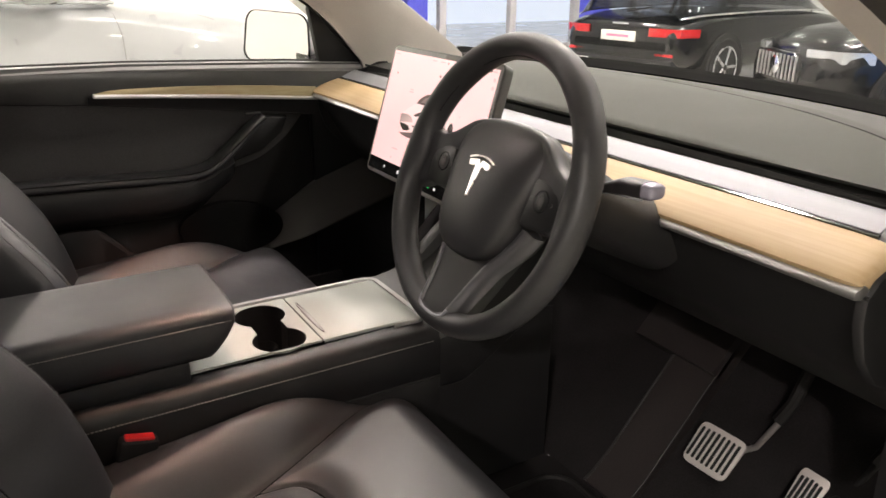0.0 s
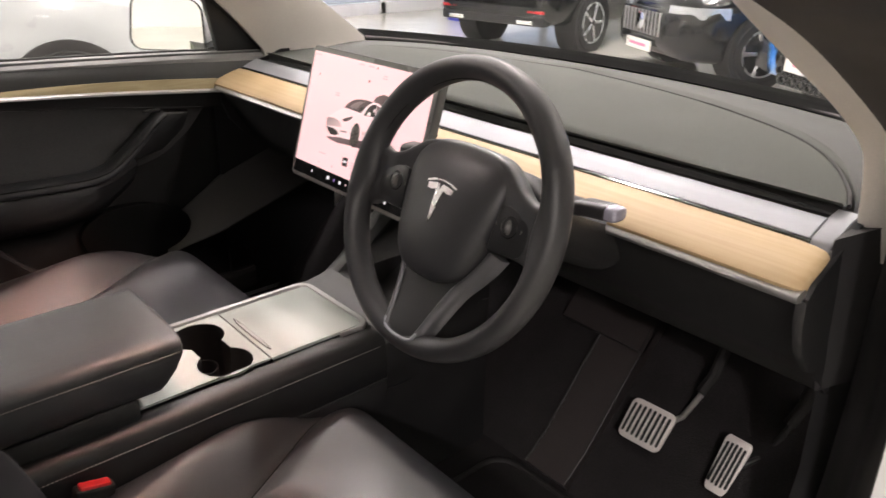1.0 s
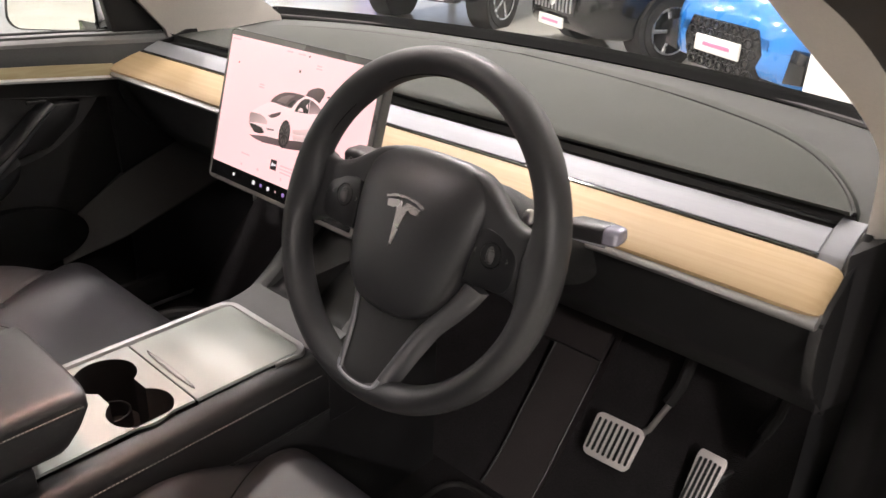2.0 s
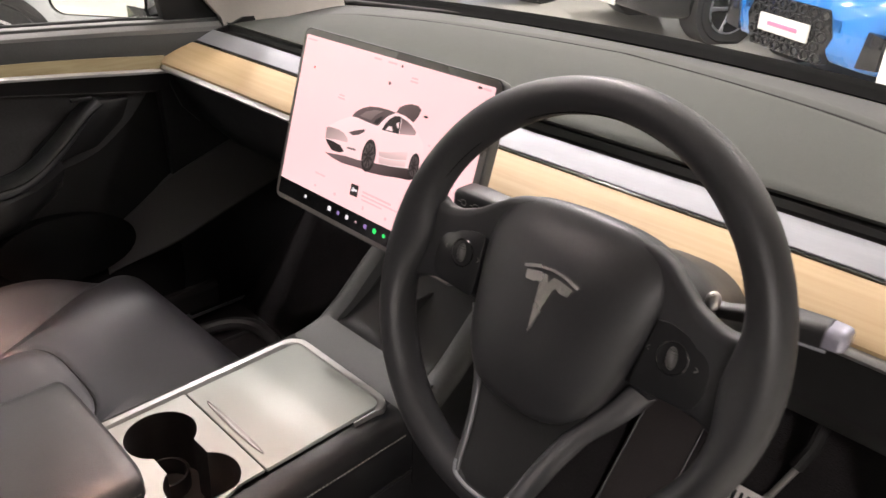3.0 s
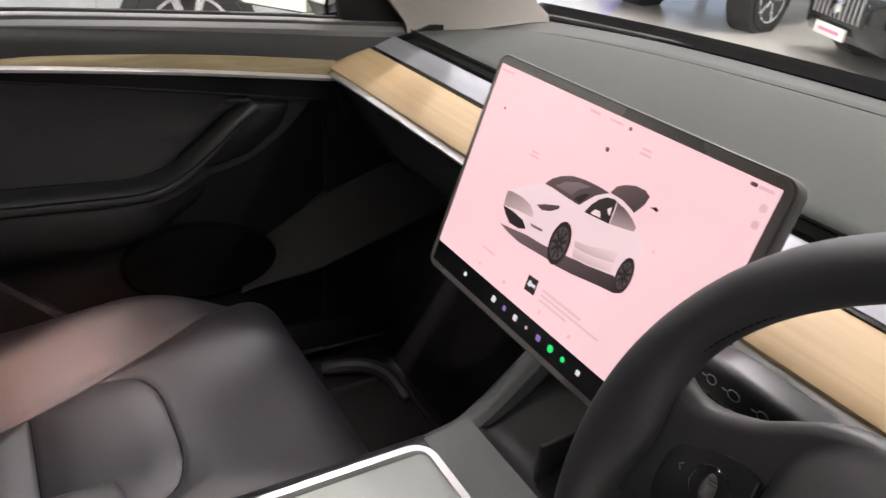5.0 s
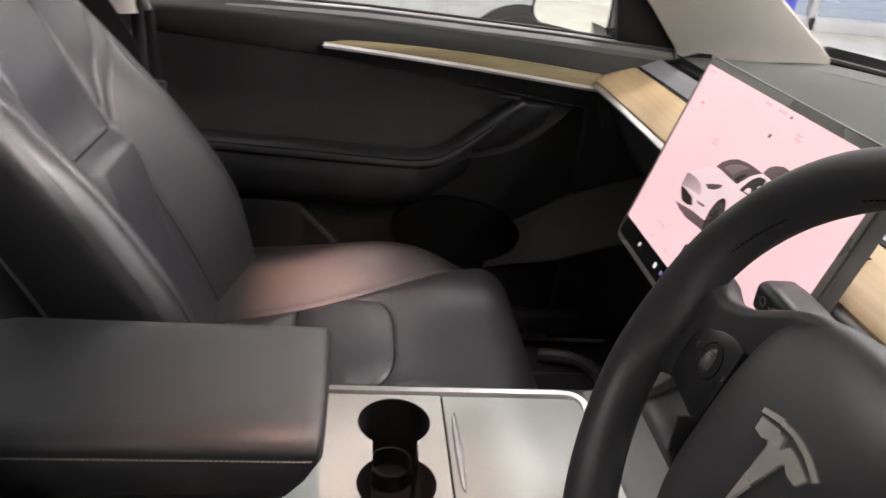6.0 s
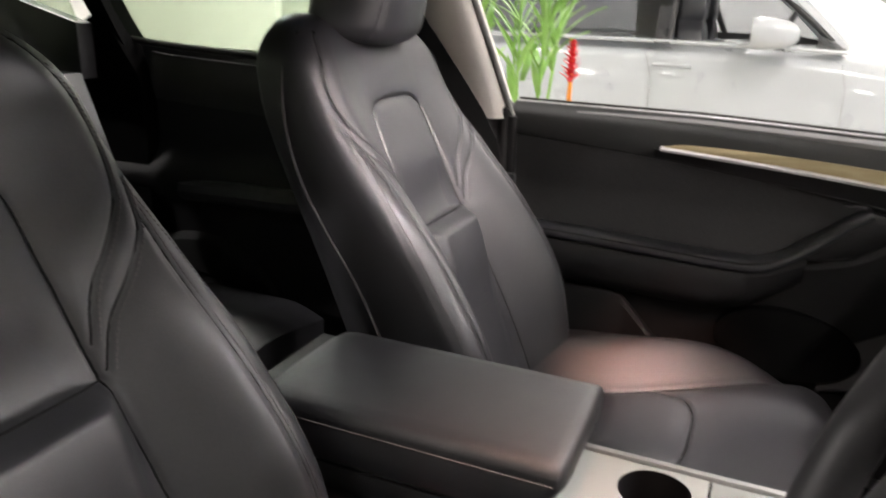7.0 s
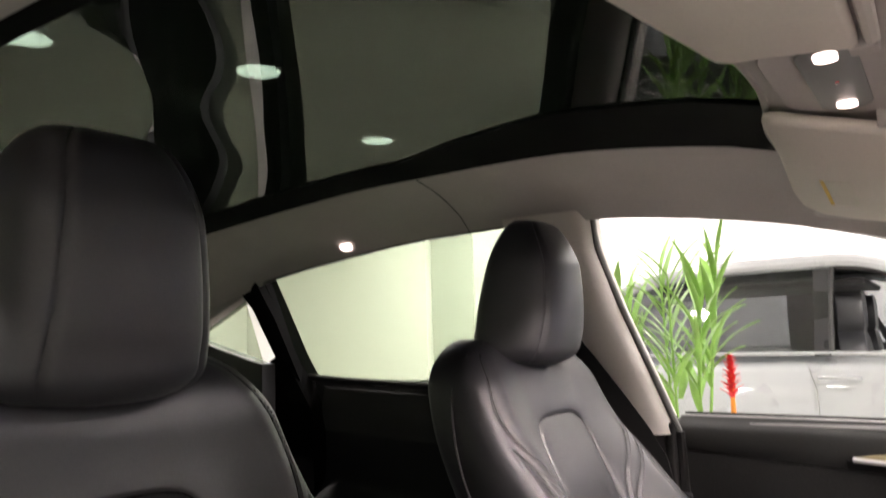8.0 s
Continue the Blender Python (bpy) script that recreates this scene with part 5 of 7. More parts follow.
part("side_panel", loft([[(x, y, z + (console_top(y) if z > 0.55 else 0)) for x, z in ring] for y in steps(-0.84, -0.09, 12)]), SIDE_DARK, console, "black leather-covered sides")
for s in (-1, 1):
    part("side_stitching", stitches([(s * 0.1392, y, 0.637) for y in steps(-0.82, -0.1, 30)], 0.0055, 0.0036, (s * 0.0008, 0, 0)), THREAD, console, "pale stitch line")
    part("lower_trim_line", tube([(s * 0.1375, y, 0.565) for y in steps(-0.84, 0.0, 12)], 0.003, 8), PLASTIC, console)
    # rails that climb to the dash beside the phone tray
    rail = [(y, 0.655 + console_top(y)) for y in steps(-0.09, 0.16, 14)]
    part("ramp_rail", loft([[(s * 0.139, y, z - 0.03), (s * 0.14, y, z - 0.014), (s * 0.134, y, z - 0.004), (s * 0.126, y, z + 0.002), (s * 0.108, y, z + 0.004), (s * 0.1, y, z - 0.002), (s * 0.1, y, z - 0.03)] for y, z in rail]), RAMP, console, "grey satin ramp rail", 50)
    part("front_side_panel", loft([[(s * 0.137, y, 0.31), (s * 0.138, y, z - 0.025), (s * 0.101, y, z - 0.025), (s * 0.101, y, 0.31)] for y, z in rail]), PLASTIC, console, "black footwell side of the console")
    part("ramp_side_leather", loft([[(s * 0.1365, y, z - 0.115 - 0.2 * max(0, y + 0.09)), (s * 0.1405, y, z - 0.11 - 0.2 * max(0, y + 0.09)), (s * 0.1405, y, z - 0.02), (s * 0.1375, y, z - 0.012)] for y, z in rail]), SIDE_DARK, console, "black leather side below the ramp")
part("ramp_apron", slab(lambda x, v: (x, -0.094 + 0.06 * v, 0.661 + 0.012 * v * v), steps(-0.12, 0.12, 16), steps(0, 1, 6), (0, 0, -0.03)), RAMP, console, "grey satin apron ahead of the lid")
part("phone_tray", slab(lambda x, v: (x, -0.036 + 0.19 * v, 0.672 - 0.02 * math.sin(min(1, v * 6) * math.pi / 2) + 0.11 * v), steps(-0.1, 0.1, 10), steps(0, 1, 16), (0, 0, -0.02)), RAMP_MID, console, "dark rubber phone charging tray")
part("tray_divider", box(-0.003, 0.003, -0.02, 0.12, 0.66, 0.72, 0.002), PLASTIC, console)
u_path = [(-0.1035, y, 0.6655) for y in steps(-0.47, -0.125, 10)] + [(-0.1035 + 0.022 * (1 - math.cos(a)), -0.125 + 0.022 * math.sin(a), 0.6655) for a in steps(0.2, math.pi / 2, 6)]
u_path += [(-p[0], p[1], p[2]) for p in u_path[::-1]][:9]
part("silver_surround", loft([[Vector(p) + d for d in (n * 0.0075, n * 0.006 + Vector((0, 0, 0.0035)), -n * 0.003 + Vector((0, 0, 0.0035)), -n * 0.0055 + Vector((0, 0, -0.001)), -n * 0.0055 - Vector((0, 0, 0.006)), n * 0.0075 - Vector((0, 0, 0.006)))] for p, n in [(u_path[k], (Vector(u_path[min(k + 1, len(u_path) - 1)]) - Vector(u_path[max(k - 1, 0)])).cross(Vector((0, 0, 1))).normalized() * -max(0.12, min(1.0, (len(u_path) - 1 - k) / 3))) for k in range(len(u_path))]]), TRIM, console, "bright silver surround", 40)


def plate_with_hole(outer, inner, z, thick):
    bm = bmesh.new()
    edges = []
    for loop in (outer, inner):
        vs = [bm.verts.new((x, y, z)) for x, y in loop]
        edges += [bm.edges.new((vs[k], vs[(k + 1) % len(vs)])) for k in range(len(vs))]
    bmesh.ops.triangle_fill(bm, use_beauty=True, edges=edges)
    got = bmesh.ops.extrude_face_region(bm, geom=bm.faces[:])
    for v in got["geom"]:
        if isinstance(v, bmesh.types.BMVert):
            v.co.z -= thick
    return bm


CUPS = [(-0.044, -0.347), (0.058, -0.347)]
hole = []
neck = math.asin(0.026 / 0.0435)
for (cx, cy), s in zip(CUPS, (-1, 1)):
    start = neck if s == -1 else math.pi + neck
    hole += [(cx + 0.0435 * math.cos(start + (2 * math.pi - 2 * neck) * k / 30), cy + 0.0435 * math.sin(start + (2 * math.pi - 2 * neck) * k / 30)) for k in range(31)]
outer = [(-0.095, -0.2875), (-0.095, -0.5), (0.095, -0.5), (0.095, -0.2875)]
part("cup_holder_plate", plate_with_hole(outer, hole, 0.6668, 0.004), WRAP, console, "silver cup holder plate")
part("cup_well", loft([[(x, y, 0.6655) for x, y in hole], [(0.007 + (x - 0.007) * 0.97, -0.347 + (y + 0.347) * 0.94, 0.6) for x, y in hole], [(0.007 + (x - 0.007) * 0.95, -0.347 + (y + 0.347) * 0.92, 0.578) for x, y in hole], [(0.007 + (x - 0.007) * 0.9, -0.347 + (y + 0.347) * 0.02, 0.577) for x, y in hole]], caps=False), PLASTIC, console, "deep black cup well")
for cx, cy in CUPS:
    part("cup_base_ring", loft([[(cx + r * math.cos(a), cy + r * math.sin(a), z) for a in steps(0, 2 * math.pi * 31 / 32, 31)] for r, z in ((0.0275, 0.579), (0.0275, 0.604), (0.0255, 0.605), (0.024, 0.604), (0.024, 0.579))], caps=False), COPPER if cx > 0 else PLASTIC, console)
part("cup_base", prism([(CUPS[1][0] + 0.0238 * math.cos(a), CUPS[1][1] + 0.0238 * math.sin(a)) for a in steps(0, 2 * math.pi * 23 / 24, 23)], "z", 0.5785, 0.59), MAT_RUBBER, console, "brown cup holder base")
# lamplight on the well's floor, modelled as a pale slab
part("base_light_patch", prism(rounded(0.045, 0.04, 0.004, 4, 0.0755, -0.348), "z", 0.5785, 0.5945, 0.001), PLATE, console, "pale patch standing for lamplight on the cup holder base")
lid_line = [(-0.095, -0.2845), (0.095, -0.2845)] + [(0.095 - 0.016 * (1 - math.cos(a)), -0.12 + 0.016 * math.sin(a)) for a in steps(0, math.pi / 2, 6)] + [(-0.095 + 0.016 * (1 - math.sin(a)), -0.12 + 0.016 * math.cos(a)) for a in steps(0, math.pi / 2, 6)]
part("sliding_lid", prism(lid_line, "z", 0.66, 0.6665, 0.0012), WRAP, console, "silver sliding storage lid")
part("lid_gap", box(-0.095, 0.095, -0.2885, -0.283, 0.655, 0.6635, 0), GLOSS, console)
part("lid_grip", loft([[(0.006 + 0.066 * math.sin(math.pi / 2 * k / 12), -0.2735 + d * 0.0052 * math.cos(math.pi / 2 * k / 12), z) for d, z in ((1, 0.6664), (0.7, 0.6688), (0.1, 0.6672), (-0.1, 0.6672), (-0.7, 0.6688), (-1, 0.6664))] for k in range(-12, 13)], closed=False), TRIM, console, "slim raised finger grip", 30)

armrest = thing("armrest", (0.005, -0.6, 0.66), "padded black leather armrest with a stitched edge", "armrest")
arm_ring = [(0.1, 0.69), (0.106, 0.70), (0.1085, 0.72), (0.109, 0.742), (0.1075, 0.749), (0.1085, 0.7535), (0.105, 0.761), (0.097, 0.7655), (0.08, 0.7675), (0.05, 0.7685), (0.0, 0.769)]
arm_ring = arm_ring + [(-x, z) for x, z in arm_ring[-2::-1]]
rings = []
for y, k, dz in ((-0.432, 0.995, 0.0), (-0.445, 1.0, 0.0)) + tuple((y, 1.0, 0.0) for y in steps(-0.46, -0.78, 16)) + ((-0.8, 0.99, -0.004), (-0.815, 0.96, -0.014), (-0.824, 0.9, -0.03)):
    rings.append([(0.006 + x * k, y - max(0, 0.05 * (0.735 - z) / 0.05 * (1 if y > -0.44 else max(0, 1 - (-0.44 - y) / 0.06))) * 0.8, 0.69 + (z - 0.69) * (1 + dz * 12)) for x, z in arm_ring])
front = [[(0.006 + x * k, -0.432 + d - max(0, 0.05 * (0.735 - z) / 0.05) * 0.8, 0.728 + (z - 0.728) * k) for x, z in arm_ring] for k, d in ((0.5, 0.0075), (0.86, 0.0065), (0.94, 0.004), (0.98, 0.0015))]
part("cushion", loft(front + rings), LEATHER, armrest, "", 60)
for s in (-1, 1):
    part("edge_stitching", stitches([(0.006 + s * 0.1088, y, 0.7465) for y in steps(-0.437, -0.8, 20)], 0.0048, 0.0034, (s * 0.0006, 0, 0)), THREAD, armrest, "pale stitch line")
part("box", box(-0.1, 0.112, -0.81, -0.5, 0.655, 0.692, 0.006), PLASTIC, armrest)
part("rear_screen_housing", loft([[(0.006 + x, y, z) for x in (-0.1, 0.1)] + [(0.006 + x, y - 0.03, z) for x in (0.1, -0.1)] for y, z in ((-0.81, 0.75), (-0.85, 0.62), (-0.85, 0.4))]), PLASTIC, armrest)

# ---- seats ----
def seg_dist(px, pz, line):
    """Distance of points to a broken line."""
    best = np.full(px.shape, 9.0)
    for (ax, az), (bx, bz) in zip(line, line[1:]):
        dx, dz = bx - ax, bz - az
        t = np.clip(((px - ax) * dx + (pz - az) * dz) / (dx * dx + dz * dz + 1e-12), 0, 1)
        best = np.minimum(best, np.hypot(px - ax - t * dx, pz - az - t * dz))
    return best


def smooth_line(points, n=6):
    return [(p.x, p.y) for p in smooth_path([(a, b, 0) for a, b in points], n)]


INSERT = smooth_line([(0.0, 1.062), (0.05, 1.06), (0.078, 1.05), (0.09, 1.025), (0.093, 0.98), (0.097, 0.92), (0.1, 0.85), (0.108, 0.75), (0.113, 0.66), (0.115, 0.52)])
CROSS = [(0.0, 0.86), (0.1, 0.86)]
SHOULDER = smooth_line([(0.115, 1.192), (0.165, 1.17), (0.192, 1.13), (0.204, 1.075), (0.19, 1.03), (0.155, 0.985), (0.122, 0.942), (0.104, 0.893)])
DART = smooth_line([(0.212, 1.03), (0.19, 0.993), (0.157, 0.955), (0.124, 0.912), (0.106, 0.868)])
BOLSTER = smooth_line([(0.2, 1.0), (0.196, 0.953), (0.2, 0.88), (0.207, 0.79), (0.206, 0.7), (0.2, 0.54)])
OUTER = smooth_line([(0.214, 1.03), (0.222, 0.97), (0.238, 0.87), (0.245, 0.75), (0.242, 0.54)])


def step01(x):
    x = np.clip(x, 0, 1)
    return x * x * (3 - 2 * x)


BACK_SHAPE = []


def seat_back_mesh():
    mid = [(0.5, -0.635), (0.6, -0.675), (0.72, -0.727), (0.851, -0.785), (0.95, -0.832), (1.047, -0.878), (1.12, -0.903), (1.2, -0.93)]
    wide = [(0.5, 0.225), (0.62, 0.24), (0.72, 0.25), (0.85, 0.246), (0.95, 0.24), (1.05, 0.232), (1.12, 0.225), (1.2, 0.21)]
    bol = [(0.5, 0.06), (0.6, 0.088), (0.73, 0.108), (0.85, 0.088), (0.95, 0.052), (1.03, 0.024), (1.1, 0.01), (1.2, 0.0)]
    thick = [(0.5, 0.2), (0.7, 0.2), (0.9, 0.19), (1.05, 0.165), (1.2, 0.12)]
    zs = steps(0.5, 1.11, 260) + [1.11 + 0.085 * math.sin(math.pi / 2 * k / 26) for k in range(1, 26)]
    us = np.linspace(-1, 1, 251)
    rows = []
    for z in zs:
        k = 1.0 if z <= 1.11 else math.sqrt(max(0.0, 1 - ((z - 1.11) / 0.0855) ** 2))
        w = soft_curve(wide, z) - 0.085 * (1 - k)
        t = soft_curve(thick, z)
        yc, b = soft_curve(mid, z), soft_curve(bol, z)
        u = us * w
        au = np.abs(u)
        r = 0.055
        edge = np.clip((au - (w - r)) / r, 0, 1)
        fall = r * (1 - np.sqrt(np.clip(1 - edge ** 2, 0, 1)))
        y = yc + b * step01((au - 0.085) / (w - 0.085 - 0.045)) - fall * 0.9
        zz = np.full_like(u, z)
        puff = np.minimum(seg_dist(au, zz, INSERT), np.minimum(seg_dist(au, zz, BOLSTER), np.minimum(seg_dist(au, zz, SHOULDER), seg_dist(au, zz, DART))))
        y += 0.0032 * (1 - np.exp(-(puff / 0.012) ** 2))
        for line, depth, width in ((INSERT, 0.0042, 0.0028), (CROSS, 0.004, 0.003), (SHOULDER, 0.003, 0.0017), (DART, 0.0028, 0.0017), (BOLSTER, 0.003, 0.0018), (OUTER, 0.0025, 0.0018)):
            y -= depth * np.exp(-(seg_dist(au, zz, line) / width) ** 2)
        inside = step01((0.112 - au) / 0.045)
        y += 0.032 * inside * float(step01((0.866 - z) / 0.018)) * math.exp(-(max(0.0, 0.84 - z) / 0.12) ** 2)
        y -= 0.018 * inside * math.exp(-((z - 0.885) / 0.055) ** 2) * float(step01((z - 0.852) / 0.01))
        y -= 0.0009 * np.exp(-((seg_dist(au, zz, BOLSTER) - 0.0065) / 0.0018) ** 2)
        y += 0.0012 * np.exp(-(seg_dist(au, zz, OUTER) / 0.0016) ** 2)
        y = yc - t / 2 + (y - (yc - t / 2)) * (0.25 + 0.75 * k)
        front = [(float(a), float(c), z) for a, c in zip(u, y)]
        BACK_SHAPE.append((z, u, y))
        back_y = yc - t / 2 - t / 2 * k
        back = [(w * math.cos(a), back_y + (y[-1] - back_y) * (1 - math.sin(a)) * 0.55, z) for a in steps(0.15, math.pi - 0.15, 16)]
        rows.append(front + back)
    n = len(rows[0])
    verts = [p for row in rows for p in row]
    faces = [(j * n + i, j * n + (i + 1) % n, (j + 1) * n + (i + 1) % n, (j + 1) * n + i) for j in range(len(rows) - 1) for i in range(n)]
    faces += [tuple(range(n))[::-1], tuple((len(rows) - 1) * n + i for i in range(n))]
    return verts, faces


SIDE_SEAM = smooth_line([(0.075, -0.7), (0.09, -0.6), (0.113, -0.5), (0.146, -0.4), (0.19, -0.3), (0.243, -0.2), (0.285, -0.12)])
FRONT_SEAM = smooth_line([(0.0, -0.33), (0.06, -0.331), (0.1, -0.34), (0.126, -0.36), (0.142, -0.41)])
BACK_SEAM = [(0.0, -0.5), (0.113, -0.5)]


CUSHION_SHAPE = []


def cushion_mesh():
    x = np.linspace(-0.285, 0.285, 231)
    rows = []
    front, r = -0.083, 0.09
    ys = list(np.linspace(-0.74, front - r, 150)) + [front - r + r * math.sin(math.pi / 2 * k / 36) for k in range(1, 37)]
    for y in ys:
        ax = np.abs(x)
        yy = np.full_like(x, y)
        seam_x = curve([(p[1], p[0]) for p in SIDE_SEAM], y)
        z = 0.525 + 0.04 * step01((y + 0.62) / 0.45) - 0.02 * step01((-0.55 - y) / 0.2) + 0.06 * step01((ax - seam_x + 0.004) / 0.1) * step01((-0.095 - y) / 0.15 + 0.35)
        e = np.clip((ax - 0.215) / 0.07, 0, 1)
        z -= 0.075 * (1 - np.sqrt(np.clip(1 - e ** 2, 0, 1)))
        if y > front - r:
            q = (y - front + r) / r
            z -= 0.11 * (1 - math.sqrt(max(0, 1 - q * q)))
        near = np.minimum(seg_dist(ax, yy, SIDE_SEAM), np.minimum(seg_dist(ax, yy, FRONT_SEAM), seg_dist(ax, yy, BACK_SEAM)))
        z += 0.012 * (1 - np.exp(-(near / 0.028) ** 2)) - 0.006 * np.exp(-(near / 0.003) ** 2)
        CUSHION_SHAPE.append((y, z))
        rows.append([(float(a), y, float(c)) for a, c in zip(x, z)])
    n = len(x)
    rows = [[(a, b, c) for a, b, c in rows[0]]] + rows
    verts, faces = [p for row in rows for p in row], []
    for j in range(len(rows) - 1):
        faces += [(j * n + i, j * n + i + 1, (j + 1) * n + i + 1, (j + 1) * n + i) for i in range(n - 1)]
    last = len(rows) - 1
    rim = [(0 * n + i) for i in range(n)] + [j * n + n - 1 for j in range(1, last + 1)] + [last * n + i for i in range(n - 2, -1, -1)] + [j * n for j in range(last - 1, 0, -1)]
    m = len(verts)
    verts += [(verts[k][0] * 0.97, min(verts[k][1], -0.1), 0.37) for k in rim]
    faces += [(rim[k], rim[(k + 1) % len(rim)], m + (k + 1) % len(rim), m + k) for k in range(len(rim))]
    return verts, faces


def headrest_mesh():
    rings = []
    for k in range(41):
        t = k / 40
        z = 1.146 + 0.252 * t
        cap = math.sqrt(max(0.0, 1 - (max(0, t - 0.66) / 0.345) ** 2.4)) * math.sqrt(max(0.0, 1 - (max(0, 0.12 - t) / 0.128) ** 2))
        yf = -0.86 + 0.014 * math.sin(math.pi * t) - 0.045 * max(0, t - 0.7) - 0.03 * max(0, 0.25 - t)
        yb = -1.005 + 0.06 * t ** 2
        wf, wb = 0.1 - 0.028 * t ** 1.5, 0.132 - 0.026 * t
        ym = (yf + yb) / 2
        ring = []
        for i in range(120):
            a = 2 * math.pi * i / 120
            c, q = math.cos(a), math.sin(a)
            bx, by = math.copysign(abs(c) ** 0.62, c), math.copysign(abs(q) ** 0.62, q)
            w = wf + (wb - wf) * (1 - by) / 2
            y = ym + by * (yf - yb) / 2
            x = bx * w
            lift = 0.03 * max(0.0, 0.3 - t) * (abs(x) / wb) ** 2
            seam = math.exp(-((abs(x) - (0.081 - 0.02 * t)) / 0.0032) ** 2) if by > 0.2 else 0
            x, y = x * (0.6 + 0.4 * cap), ym + (y - ym) * (0.4 + 0.6 * cap) - 0.0055 * seam
            ring.append((x, y, z + lift))
        rings.append(ring)
    return loft(rings)


seat = thing("front_seat", (0, -0.4, 0.3), "black leather front seat with stitched bolsters and headrest", "car seat", "front seats")
part("backrest", seat_back_mesh(), LEATHER, seat, "black leather backrest with side bolsters", 80)


def on_back(x, z):
    """A place on the front of the backrest."""
    z_row, u, y = min(BACK_SHAPE, key=lambda row: abs(row[0] - z))
    return (x, float(np.interp(x, u, y)) + 0.0008, z)


for s in (-1, 1):
    for line, off in ((OUTER, -0.005), (BOLSTER, 0.0065), (SHOULDER, 0.005), (DART, 0.005)):
        part("seam_stitching", stitches([on_back(s * (x + off), z) for x, z in line if z < 1.15], 0.0062, 0.004), PIPING, seat)
SIDE_LINE = [(1.17, -0.95), (1.13, -0.955), (1.06, -0.95), (1.0, -0.935), (0.94, -0.908), (0.88, -0.868), (0.8, -0.812), (0.7, -0.76), (0.6, -0.715)]
for s in (-1, 1):
    side_path = [(s * (soft_curve([(0.5, 0.232), (0.72, 0.249), (0.95, 0.24), (1.06, 0.231), (1.12, 0.221), (1.17, 0.185)], z) + 0.001), y, z) for y, z in [(p.y, p.x) for p in smooth_path([(z, y, 0) for z, y in SIDE_LINE], 5)]]
    part("side_piping", tube(side_path, 0.0026, 7), LEATHER_SOFT, seat, "smooth black side piping")
part("cushion", cushion_mesh(), LEATHER, seat, "black leather seat cushion", 80)


def on_cushion(x, y):
    """A place on the top of the cushion."""
    low = max(k for k in range(len(CUSHION_SHAPE) - 1) if k == 0 or CUSHION_SHAPE[k][0] <= y)
    (y0, z0), (y1, z1) = CUSHION_SHAPE[low], CUSHION_SHAPE[low + 1]
    t = min(1.0, max(0.0, (y - y0) / (y1 - y0)))
    return (x, y, float(np.interp(x, np.linspace(-0.285, 0.285, 231), z0 * (1 - t) + z1 * t)) + 0.0004)


def mirrored(line):
    return [(-x, v) for x, v in line[:0:-1]] + list(line)


def fine(line, n=5):
    return [(a[0] + (b[0] - a[0]) * k / n, a[1] + (b[1] - a[1]) * k / n) for a, b in zip(line, line[1:]) for k in range(n)] + [line[-1]]


for line in (mirrored(INSERT), mirrored(CROSS)):
    part("sewn_seam", tube([Vector(on_back(x, z)) - Vector((0, 0.0006, 0)) for x, z in fine(line, 4)], 0.0013, 6), SEAM, seat)
for s in (-1, 1):
    for line in (SHOULDER, DART, BOLSTER):
        part("sewn_seam", tube([Vector(on_back(s * x, z)) - Vector((0, 0.0006, 0)) for x, z in fine(line, 3) if z < 1.17], 0.0011, 6), SEAM, seat)
    part("sewn_seam", tube([on_cushion(s * x, y) for x, y in fine(SIDE_SEAM, 3) if -0.72 < y < -0.125], 0.0016, 6), SEAM, seat)
for line in (mirrored(FRONT_SEAM), mirrored(fine(BACK_SEAM, 12))):
    part("sewn_seam", tube([on_cushion(x, y) for x, y in line], 0.0016, 6), SEAM, seat)
part("headrest", headrest_mesh(), LEATHER, seat, "smooth black leather headrest", 70)
part("back_shell", loft([[(s * w, y, z) for s in (-1, 1)] + [(s * w * 0.9, y - 0.03, z) for s in (1, -1)] for z, y, w in ((0.45, -0.77, 0.17), (0.7, -0.86, 0.18), (1.0, -0.955, 0.16), (1.07, -0.975, 0.12))]), LEATHER, seat)
part("base", box(-0.235, 0.235, -0.68, -0.16, 0.34, 0.42, 0.02, 3), PLASTIC, seat)
for x in (-0.2, 0.2):
    part("slide_rail", box(x - 0.02, x + 0.02, -0.72, -0.14, 0.3, 0.345, 0.005), PLASTIC, seat)
part("hinge_cover", box(-0.262, -0.235, -0.74, -0.6, 0.4, 0.535, 0.012, 3), HINGE, seat, "pale grey hinge cover")
part("recline_cover", box(0.235, 0.262, -0.74, -0.6, 0.4, 0.52, 0.012, 3), PLASTIC, seat)
driver_seat = copy_thing(seat, Matrix.Translation((0.4, -0.45, 0.3)))
seat.matrix_basis = Matrix.Translation((-0.4, -0.4, 0.3))
tagged(seat, "black leather passenger seat with stitched bolsters, beside the closed door")
tagged(driver_seat, "black leather driver's seat with stitched bolsters, behind the steering wheel")
for x, y in ((0.155, -0.612), (-0.155, -0.612)):
    buckle = thing("belt_buckle", (x, y, 0.4), "black seat belt buckle with a red release button", "belt buckle", "belt buckles")
    m = Matrix.Translation((x, y, 0.522)) @ Matrix.Rotation(radians(-14), 4, "X")
    part("stalk", moved(box(-0.012, 0.012, -0.02, 0.02, -0.16, 0.03, 0.006), m), RUBBER, buckle)
    part("housing", moved(box(-0.011, 0.011, -0.026, 0.026, 0.02, 0.1, 0.005, 3), m), WEBBING, buckle)
    part("button", moved(box(-0.008, 0.008, -0.02, 0.02, 0.096, 0.104, 0.003), m), RED, buckle, "red release button")
